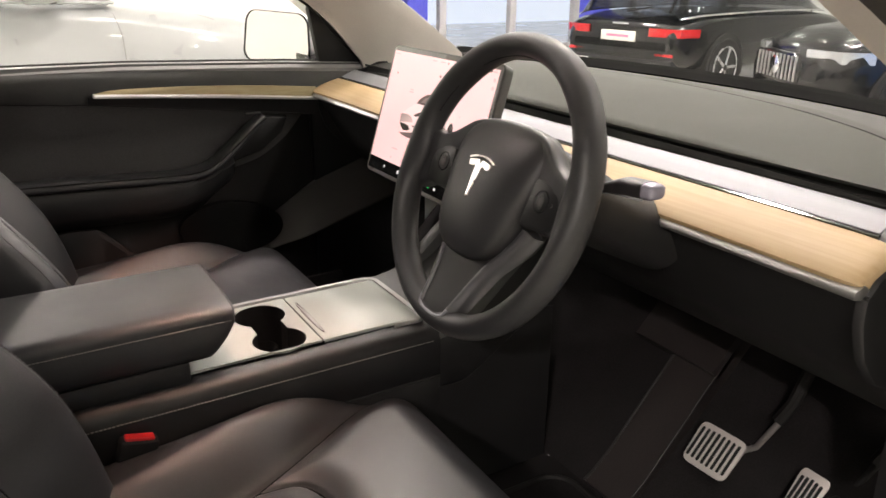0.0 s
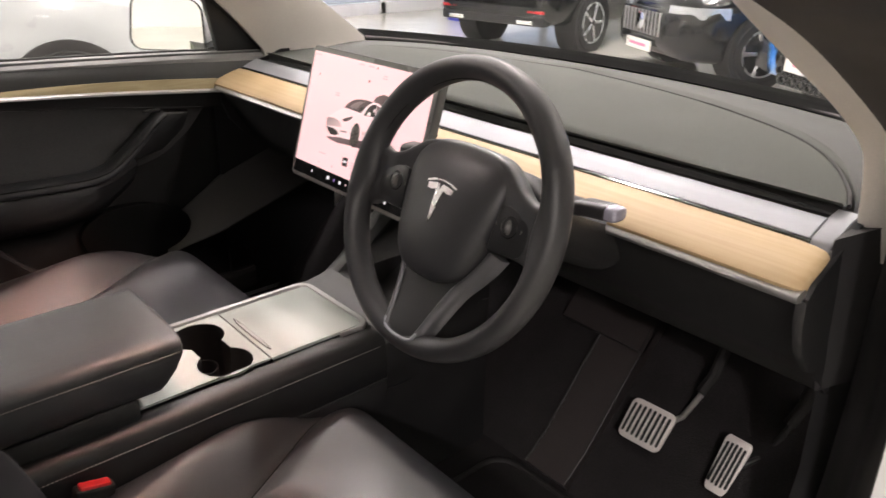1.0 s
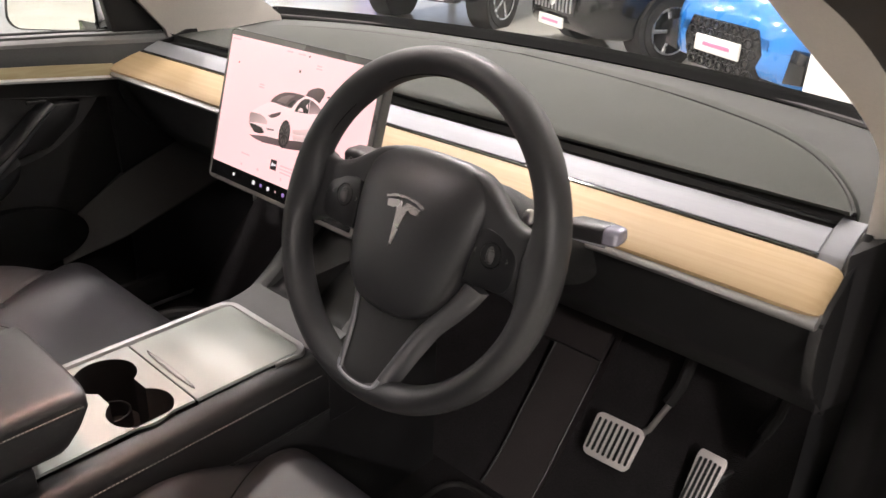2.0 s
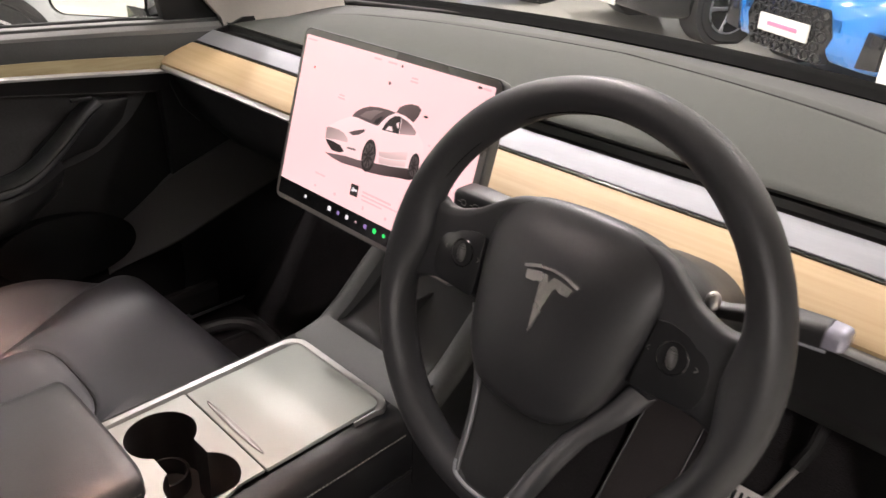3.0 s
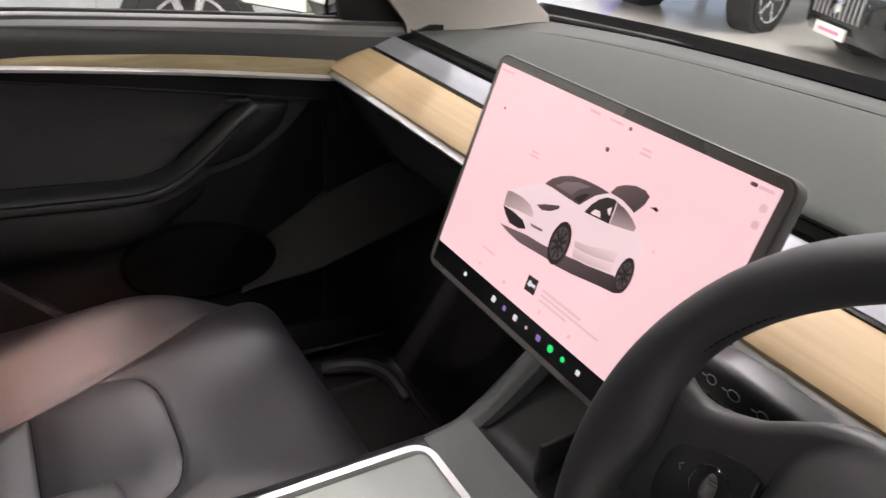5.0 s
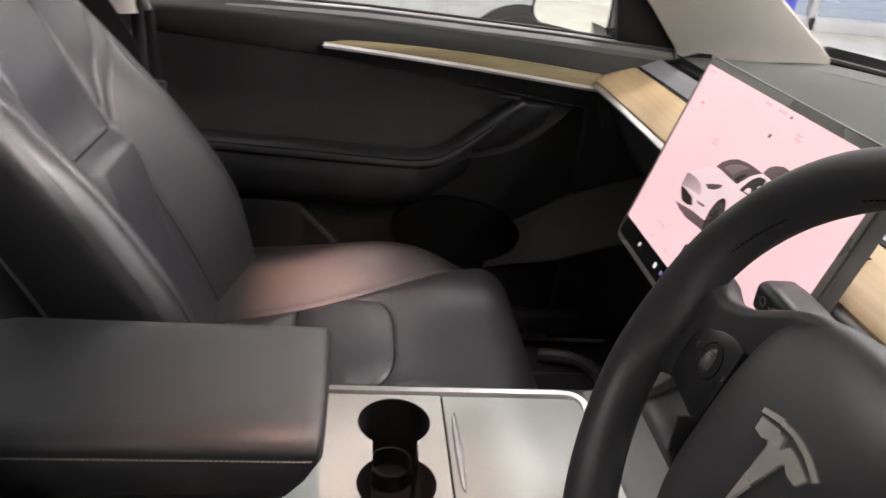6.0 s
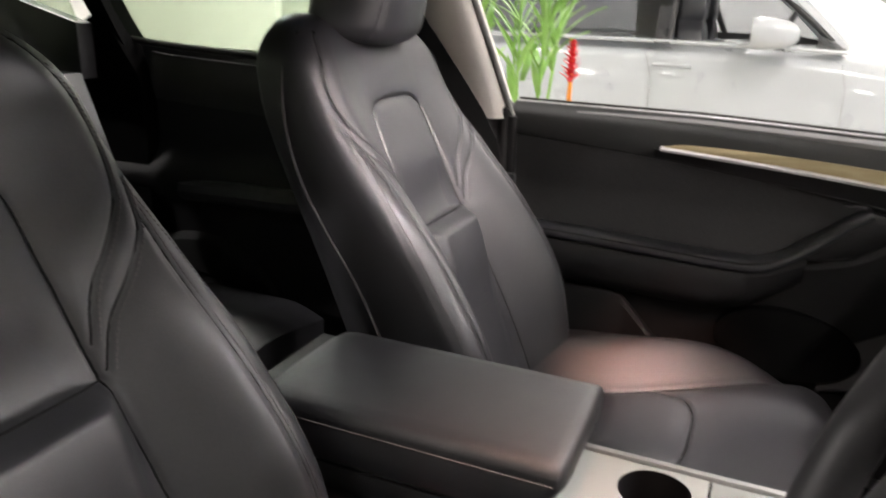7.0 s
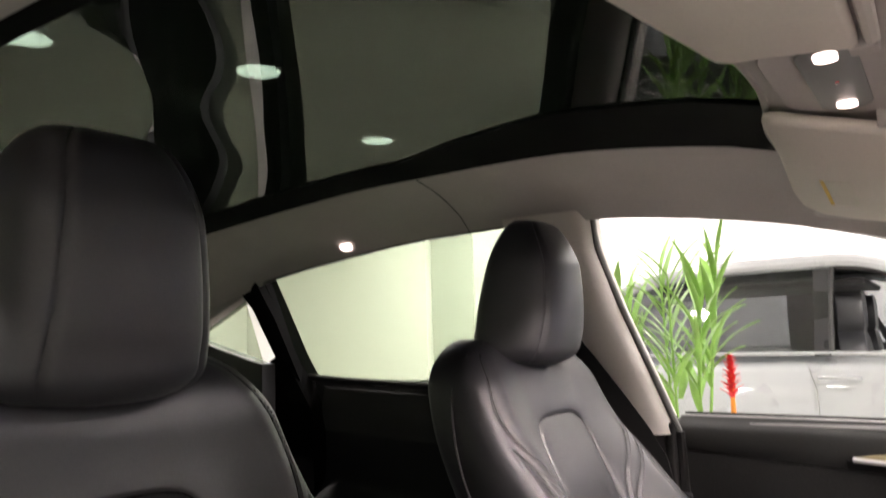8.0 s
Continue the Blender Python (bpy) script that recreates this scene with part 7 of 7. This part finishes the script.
def body_rings(stations):
    """Body sections along the length: y, half width, floor, shoulder height, top height at the middle."""
    rings = []
    for y, w, zb, zs, zt in stations:
        h = [(0.0, zb), (w * 0.86, zb), (w * 0.96, zb + 0.06), (w * 0.985, zb + 0.2), (w, zb + (zs - zb) * 0.55), (w * 0.985, zb + (zs - zb) * 0.72), (w * 0.975, zs - 0.05), (w * 0.94, zs), (w * 0.86, zs + (zt - zs) * 0.45), (w * 0.55, zs + (zt - zs) * 0.85), (0.0, zt)]
        rings.append([(x, y, z) for x, z in h] + [(-x, y, z) for x, z in h[-2:0:-1]])
    return rings


def dense(stations, n=4):
    out = smooth_path([Vector(s[:3]) for s in stations], n), smooth_path([Vector((s[3], s[4], 0)) for s in stations], n)
    return [(a.x, a.y, a.z, b.x, b.y) for a, b in zip(*out)]


def parked_car(label, paint, stations, cabin, wheels, rim, spokes, open_window=None, belt_mat=CHROME, group="parked cars"):
    """cabin: y, half width at belt, belt z, half width at roof, roof z; a row of sections from rear to front. The car faces +y before turning."""
    t = thing("parked_car", (0, 0, 0), label, "car", group)
    part("body", loft(body_rings(dense(stations))), paint, t, "", 50)
    rows = dense(cabin)
    ring = lambda y, wb, zb, wr, zr, k=1.0: [(-wb * k, y, zb), (-(wb + (wr - wb) * 0.5) * k - 0.012, y, (zb + zr) / 2), (-wr * k, y, zr - 0.05), (-wr * 0.82 * k, y, zr - 0.008), (0, y, zr), (wr * 0.82 * k, y, zr - 0.008), (wr * k, y, zr - 0.05), ((wb + (wr - wb) * 0.5) * k + 0.012, y, (zb + zr) / 2), (wb * k, y, zb)]
    glass_bm = loft([ring(*r) for r in rows], closed=False)
    if open_window:
        gone = [f for f in glass_bm.faces if open_window[0] < f.calc_center_median().y < open_window[1] and f.calc_center_median().x > 0.6]
        bmesh.ops.delete(glass_bm, geom=gone, context="FACES")
    part("cabin_glass", glass_bm, CAR_GLASS, t, "dark window glass", 50)
    roof_rows = [r for r in rows if r[4] > max(q[4] for q in rows) - 0.16]
    part("roof_panel", loft([[(x * 1.01, y, z + 0.012) for x, y, z in ring(*r)[2:7]] for r in roof_rows], closed=False), paint, t, "", 50)
    for s in (-1, 1):
        side_line = [(s * (r[3] + 0.012), r[0], r[4] - 0.045) for r in rows]
        part("roof_rail", tube(side_line, 0.022, 8), paint, t)
        part("belt_trim", tube([(s * (r[1] + 0.006), r[0], r[2] + 0.004) for r in rows], 0.012, 6), belt_mat, t)
        for y in wheels[:2]:
            track = max(q[1] for q in stations) - 0.1
            m = Matrix.Translation((s * track, y, wheels[2]))
            part("wheel_arch", moved(loft([[(s * x, q * math.cos(a), q * math.sin(a)) for a in steps(-0.25, math.pi + 0.25, 26)] for x, q in ((-0.2, wheels[2] + 0.045), (0.107, wheels[2] + 0.045), (0.107, wheels[2] + 0.005), (-0.2, wheels[2] + 0.005))], closed=False), m), RUBBER, t)
            part("arch_shadow", moved(loft([[(s * x, (wheels[2] + 0.04) * math.cos(a), (wheels[2] + 0.04) * math.sin(a)) for a in steps(0, 2 * math.pi * 31 / 32, 31)] for x in (-0.2, 0.1005)]), m), RUBBER, t)
            wheel_parts(t, Matrix.Translation((s * (track + 0.0), y, wheels[2])), wheels[2], 0.225, rim, spokes, s)
    return t


def settle(t, where, turn, size=1.0):
    t.matrix_basis = Matrix.Translation(where) @ Matrix.Rotation(radians(turn), 4, "Z") @ Matrix.Scale(size, 4)
    return t


def on_car(t, name, bm, mat, label=""):
    return part(name, bm, mat, t, label)


# white hatchback beside the passenger door
ST_HATCH = [(-2.1, 0.6, 0.35, 0.8, 0.95), (-2.0, 0.84, 0.25, 0.92, 1.0), (-1.4, 0.9, 0.2, 0.98, 1.05), (-0.4, 0.91, 0.2, 0.99, 1.05), (0.6, 0.905, 0.2, 0.98, 1.03), (1.1, 0.9, 0.2, 0.93, 1.0), (1.7, 0.87, 0.22, 0.82, 0.93), (2.05, 0.75, 0.25, 0.68, 0.8), (2.18, 0.5, 0.35, 0.58, 0.64)]
CAB_HATCH = [(-2.0, 0.72, 1.0, 0.55, 1.08), (-1.6, 0.82, 1.03, 0.6, 1.38), (-1.0, 0.855, 1.04, 0.625, 1.5), (-0.3, 0.86, 1.04, 0.63, 1.535), (0.25, 0.855, 1.03, 0.62, 1.49), (0.7, 0.83, 1.02, 0.62, 1.27), (1.05, 0.78, 1.0, 0.6, 1.06)]
ST_WHITE = [(y, w, zb, zs * 1.09, zt * 1.09) for y, w, zb, zs, zt in ST_HATCH]
CAB_WHITE = [(-2.0, 0.74, 1.1, 0.58, 1.2), (-1.6, 0.84, 1.125, 0.63, 1.5), (-1.0, 0.87, 1.13, 0.65, 1.66), (-0.3, 0.872, 1.13, 0.66, 1.69), (0.15, 0.87, 1.125, 0.65, 1.66), (0.5, 0.86, 1.12, 0.64, 1.46), (0.85, 0.82, 1.11, 0.62, 1.15)]
white_car = parked_car("silver-white hatchback parked beside the passenger door", PAINT_SILVER, ST_WHITE, CAB_WHITE, (-1.3, 1.32, 0.34), ALLOY, 10, (-0.07, 0.72), PAINT_SILVER)
for s in (-1, 1):
    on_car(white_car, "window_pillar", loft([[(s * (0.892 - 0.215 * v), -0.11 + d, 1.12 + 0.51 * v) for d in (-0.045, 0.04)] + [(s * (0.86 - 0.215 * v), -0.11 + d, 1.12 + 0.51 * v) for d in (0.04, -0.045)] for v in (0, 0.5, 1)]), STALK_BLACK)
    cant = smooth_path([(s * (wr + 0.012), y, zr - 0.035) for y, wb, zb, wr, zr in CAB_WHITE[1:]], 5)
    on_car(white_car, "cant_rail", tube(cant, 0.042, 10), PAINT_SILVER, "pale painted band above the windows")
    on_car(white_car, "roof_gutter", tube([p + Vector((-s * 0.03, 0, 0.036)) for p in cant], 0.011, 6), RUBBER)
    on_car(white_car, "door_handle", tube(smooth_path([(s * 0.905, -0.14, 1.0), (s * 0.932, -0.11, 1.005), (s * 0.932, 0.03, 1.005), (s * 0.905, 0.06, 1.0)], 5), 0.011, 8), PAINT_SILVER)
    for y in (-0.16, 0.86):
        on_car(white_car, "door_seam", tube([(s * 0.893, y - 0.03, 1.06), (s * 0.909, y + 0.005, 0.93), (s * 0.913, y + 0.01, 0.7), (s * 0.9, y, 0.35)], 0.0022, 6), SEAL_GREY)
    on_car(white_car, "door_mirror", loft([[(s * (0.97 + u * k), 0.45 + d, 1.2 + v * k) for u, v in rounded(0.24, 0.17, 0.075, 7)] for k, d in ((0.9, -0.085), (0.98, -0.07), (1.0, -0.035), (0.97, 0.02), (0.84, 0.085), (0.6, 0.13), (0.3, 0.15))]), PAINT_SILVER)
    on_car(white_car, "mirror_foot", box(min(s * 0.84, s * 0.93), max(s * 0.84, s * 0.93), 0.42, 0.54, 1.115, 1.15, 0.01), GLOSS)
    on_car(white_car, "window_frame", tube(smooth_path([(s * 0.872, -0.07, 1.14), (s * 0.695, -0.06, 1.58), (s * 0.685, 0.0, 1.615), (s * 0.68, 0.16, 1.59), (s * 0.675, 0.34, 1.5), (s * 0.672, 0.52, 1.38), (s * 0.7, 0.78, 1.16)], 4), 0.016, 8), RUBBER)
# dark blocks added in the cabin to darken the view through its glass
on_car(white_car, "cabin_dark_top", box(-0.58, 0.58, -1.1, 0.1, 1.52, 1.56, 0.02), FABRIC)
on_car(white_car, "cabin_dark_side", loft([[(-0.8, y, 1.0), (-0.8, y, z), (-0.76, y, z), (-0.76, y, 1.0)] for y, z in ((-0.55, 1.6), (-0.2, 1.6), (-0.1, 1.55), (-0.07, 1.16), (0.6, 1.16), (0.85, 1.12))]), FABRIC, "dark panel added behind the far windows")
on_car(white_car, "inner_pillar", tube([(-0.66, -0.06, 1.6), (-0.76, -0.02, 1.45), (-0.8, 0.12, 1.14)], 0.022, 8), FABRIC)
on_car(white_car, "inner_steering_wheel", moved(loft([[((0.17 + 0.018 * math.cos(b)) * math.cos(a), (0.17 + 0.018 * math.cos(b)) * math.sin(a), 0.018 * math.sin(b)) for b in steps(0, 2 * math.pi * 9 / 10, 9)] for a in steps(0, 2 * math.pi, 28)], caps=False), Matrix.Translation((0.36, 0.5, 1.16)) @ Matrix.Rotation(radians(65), 4, "X")), FABRIC)
settle(white_car, (-4.72, -0.8, GROUND), 0)
for x, y in ((-4.33, -0.75), (-5.1, -0.75)):
    seat_far = lump("car_seat", loft([[(x + u * w, y + d, z) for u, d in rounded(2, 0.14, 0.06, 5)] for z, w, y in ((0.5, 0.22, y + 0.1), (0.9, 0.24, y), (1.05, 0.22, y - 0.04), (1.13, 0.17, y - 0.05), (1.17, 0.1, y - 0.06), (1.2, 0.12, y - 0.05), (1.26, 0.14, y - 0.05), (1.35, 0.13, y - 0.05), (1.39, 0.1, y - 0.055), (1.405, 0.05, y - 0.06))]), LEATHER, "dark front seat inside the silver-white hatchback", "car seat", "seats of the parked car")

# black estate showing its tail
ST_SUV = [(y, w, zb + 0.07, zs * 0.93, zt * 0.93) for y, w, zb, zs, zt in [(-2.3, 0.7, 0.4, 0.72, 0.8), (-2.22, 0.86, 0.32, 0.9, 0.96), (-1.6, 0.93, 0.26, 1.02, 1.06), (-0.4, 0.94, 0.24, 1.03, 1.08), (0.7, 0.93, 0.24, 1.0, 1.06), (1.5, 0.91, 0.26, 0.92, 1.0), (2.1, 0.8, 0.3, 0.78, 0.85), (2.25, 0.5, 0.4, 0.6, 0.7)]]
CAB_SUV = [(y, a, b * 0.93, c, d * 0.93) for y, a, b, c, d in [(-2.16, 0.76, 1.0, 0.6, 1.12), (-1.9, 0.84, 1.04, 0.62, 1.5), (-1.3, 0.88, 1.06, 0.65, 1.6), (-0.3, 0.89, 1.07, 0.66, 1.64), (0.4, 0.88, 1.06, 0.65, 1.58), (0.9, 0.84, 1.05, 0.63, 1.3), (1.25, 0.78, 1.03, 0.6, 1.08)]]
suv = parked_car("glossy black estate car showing its tail lamps", PAINT_BLACK, ST_SUV, CAB_SUV, (-1.4, 1.4, 0.36), ALLOY, 5)
for s in (-1, 1):
    on_car(suv, "tail_lamp", loft([[(s * x, y, z + d) for x, y in ((0.46, -2.325), (0.64, -2.32), (0.86, -2.25), (0.935, -1.98), (0.86, -1.98), (0.76, -2.14), (0.6, -2.2), (0.48, -2.2))] for d, z in ((-0.04, 0.775), (0.045, 0.785))]), RED_LENS, "red wrap-round tail lamp")
    on_car(suv, "bumper_reflector", box(min(s * 0.55, s * 0.8), max(s * 0.55, s * 0.8), -2.3, -2.2, 0.51, 0.55, 0.008), RED_LENS)
    on_car(suv, "exhaust_trim", box(min(s * 0.42, s * 0.66), max(s * 0.42, s * 0.66), -2.33, -2.2, 0.38, 0.43, 0.012), CHROME)
on_car(suv, "number_plate", box(-0.26, 0.26, -2.325, -2.25, 0.66, 0.78, 0.006), PLATE, "white plate with a pink bar")
on_car(suv, "plate_bar", box(-0.17, 0.17, -2.33, -2.32, 0.705, 0.735, 0.003), PLATE_INK)
on_car(suv, "diffuser", box(-0.8, 0.8, -2.3, -2.15, 0.36, 0.48, 0.02), PLASTIC)
on_car(suv, "badge_shape", tube(smooth_path([(-0.12, -2.27, 0.86), (-0.04, -2.275, 0.865), (0.04, -2.275, 0.865), (0.12, -2.27, 0.86)], 4), 0.012, 6), CHROME)
on_car(suv, "rear_wiper", tube([(0.0, -2.17, 1.0), (0.32, -2.1, 1.06)], 0.012, 6), PLASTIC)
settle(suv, (-5.55, 7.49, GROUND), 7.8, 0.9)

# black hatch facing the viewer
hatch = parked_car("glossy black hatchback with a ribbed chrome grille", PAINT_BLACK, ST_HATCH, CAB_HATCH, (-1.28, 1.32, 0.34), ALLOY, 5)
grille = on_car(hatch, "grille", prism([(-0.42, 0.42), (-0.46, 0.6), (-0.3, 0.72), (0.3, 0.72), (0.46, 0.6), (0.42, 0.42)], "y", 2.1, 2.2, 0.01), GLOSS, "black grille with upright chrome bars")
for x in steps(-0.38, 0.38, 10):
    part("grille_bar", box(x - 0.012, x + 0.012, 2.19, 2.215, 0.45, 0.69, 0.005), TRIM, grille)
part("grille_badge", prism([(0.09 * math.cos(a), 0.58 + 0.09 * math.sin(a)) for a in steps(0, 2 * math.pi * 23 / 24, 23)], "y", 2.2, 2.225, 0.004), CHROME, grille)
on_car(hatch, "number_plate", box(-0.26, 0.26, 2.2, 2.225, 0.28, 0.39, 0.006), PLATE, "white plate with a pink bar")
on_car(hatch, "plate_bar", box(-0.18, 0.18, 2.222, 2.229, 0.32, 0.35, 0.003), PLATE_INK)
LENS = material("headlamp_lens", (0.5, 0.52, 0.55), 0.1, metal=0.4, coat=1.0)
for s in (-1, 1):
    on_car(hatch, "headlamp", loft([[(s * x, y, z + d) for x, y in ((0.42, 2.13), (0.6, 2.1), (0.78, 1.98), (0.86, 1.7), (0.8, 1.7), (0.66, 1.9), (0.42, 2.02))] for z, d in ((0.7, -0.04), (0.72, 0.05))]), LENS, "clear swept headlamp")
    on_car(hatch, "brake_caliper", box(min(s * 0.9, s * 0.924), max(s * 0.9, s * 0.93), 1.14, 1.24, 0.25, 0.45, 0.008), RED)
settle(hatch, (-2.47, 7.39, GROUND), 153, 0.9)

# blue sports car
blue = parked_car("bright blue sports car with a dark honeycomb grille", PAINT_BLUE, ST_HATCH, CAB_HATCH, (-1.28, 1.32, 0.34), ALLOY, 5)
bg = on_car(blue, "grille", prism([(-0.36, 0.24), (-0.45, 0.44), (-0.38, 0.6), (0.38, 0.6), (0.45, 0.44), (0.36, 0.24)], "y", 2.08, 2.19, 0.01), GLOSS, "dark honeycomb grille")
for k, (x, z) in enumerate([(x + (0.05 if j % 2 else 0), z) for j, z in enumerate(steps(0.28, 0.56, 4)) for x in steps(-0.36, 0.3, 6)]):
    part("mesh_cell", loft([[(x + q * math.cos(a), y, z + q * 0.75 * math.sin(a)) for a in steps(0, 2 * math.pi * 5 / 6, 5)] for q, y in ((0.05, 2.188), (0.05, 2.2), (0.038, 2.2), (0.038, 2.188))], caps=False), PLASTIC, bg)
on_car(blue, "number_plate", box(-0.26, 0.26, 2.205, 2.225, 0.36, 0.48, 0.006), PLATE, "white plate with a pink bar")
on_car(blue, "plate_bar", box(-0.16, 0.16, 2.222, 2.229, 0.405, 0.435, 0.003), PLATE_INK)
for s in (-1, 1):
    on_car(blue, "headlamp", loft([[(s * x, y, z + d) for x, y in ((0.5, 2.12), (0.7, 2.04), (0.84, 1.8), (0.78, 1.8), (0.66, 1.94), (0.5, 2.02))] for z, d in ((0.66, -0.03), (0.68, 0.04))]), LENS, "clear headlamp")
    on_car(blue, "air_intake", prism([(s * 0.62, 0.28), (s * 0.8, 0.3), (s * 0.8, 0.5), (s * 0.66, 0.52)], "y", 1.98, 2.12, 0.01), GLOSS)
settle(blue, (-0.28, 6.8, GROUND), 150)

# plant between the cars
plant = thing("potted_palm", (-1.72, -1.09, GROUND), "green potted palm with a red flower spike", "plant")
PX, PY = -1.72, -1.09
part("pot", loft([[(PX + r * math.cos(a), PY + r * math.sin(a), z) for a in steps(0, 2 * math.pi * 31 / 32, 31)] for r, z in ((0.11, GROUND), (0.13, GROUND + 0.1), (0.16, GROUND + 0.42), (0.165, GROUND + 0.44), (0.15, GROUND + 0.44), (0.145, GROUND + 0.38))]), POT, plant)
rng = random.Random(5)


def blade(base, direction, length, width, droop, fold=0.35):
    pts = []
    d = Vector(direction).normalized()
    p = Vector(base)
    for k in range(9):
        t = k / 8
        pts.append((p.copy(), d.copy(), width * (0.25 + 0.75 * math.sin(math.pi * min(1, 0.12 + t * 0.9))) * (1 - t ** 3)))
        p = p + d * length / 8
        d = (d + Vector((0, 0, -droop / 8))).normalized()
    rows = []
    for p, d, w in pts:
        side = d.cross(Vector((0, 0, 1)))
        side = (side if side.length > 1e-3 else Vector((1, 0, 0))).normalized()
        up = side.cross(d)
        rows.append([p - side * w + up * w * fold, p - up * 0.0015, p + side * w + up * w * fold, p + up * 0.0015])
    return loft(rows)


stems, leaves = [], []
for k in range(8):
    a = 0.4 + 2 * math.pi * k / 8 + rng.uniform(-0.25, 0.25)
    base = Vector((PX + 0.05 * math.cos(a), PY + 0.05 * math.sin(a), 0.34))
    lean = Vector((0.13 * math.cos(a), 0.13 * math.sin(a) - 0.03, 1.0))
    height = rng.uniform(0.84, 1.1)
    tip = base + lean * height
    stems.append(tube([base, base + lean * height * 0.5, tip], [0.007, 0.006, 0.003], 6))
    for j in range(13):
        t = 0.62 + 0.38 * j / 12
        b = a + rng.uniform(-0.7, 0.7) + (1.3 if j % 2 else -1.3)
        leaves.append(blade(base + lean * height * t, (0.5 * math.cos(b), 0.6 * math.sin(b) - 0.12, 1.0), rng.uniform(0.15, 0.29), rng.uniform(0.008, 0.015), rng.uniform(0.3, 1.5)))
for k in range(5):
    a = rng.uniform(0, 2 * math.pi)
    leaves.append(blade((PX + 0.04 * math.cos(a), PY + 0.04 * math.sin(a), rng.uniform(0.75, 1.0)), (0.6 * math.cos(a), 0.5 * math.sin(a), 1), rng.uniform(0.16, 0.26), rng.uniform(0.014, 0.022), 0.9))
part("stems", join(*stems), LEAF, plant)
tagged(part("leaves", join(*leaves), LEAF, plant, "narrow arching green leaves", 60), kind="stuff")
spike = []
FX, FY = PX - 0.1, PY + 0.16
for k in range(40):
    z = 0.97 + 0.14 * k / 40
    a = k * 2.4
    spike.append(blade((FX, FY, z), (math.cos(a), math.sin(a), 0.9), 0.045 * (1.1 - 0.6 * k / 40), 0.011, 0.3))
part("flower", join(*spike), FLOWER, plant, "red flower spike")
part("flower_stem", tube([(PX, PY, 0.4), (FX, FY, 0.82), (FX, FY, 1.11)], [0.008, 0.012, 0.004], 8), FLOWER_BASE, plant, "orange flower stalk")
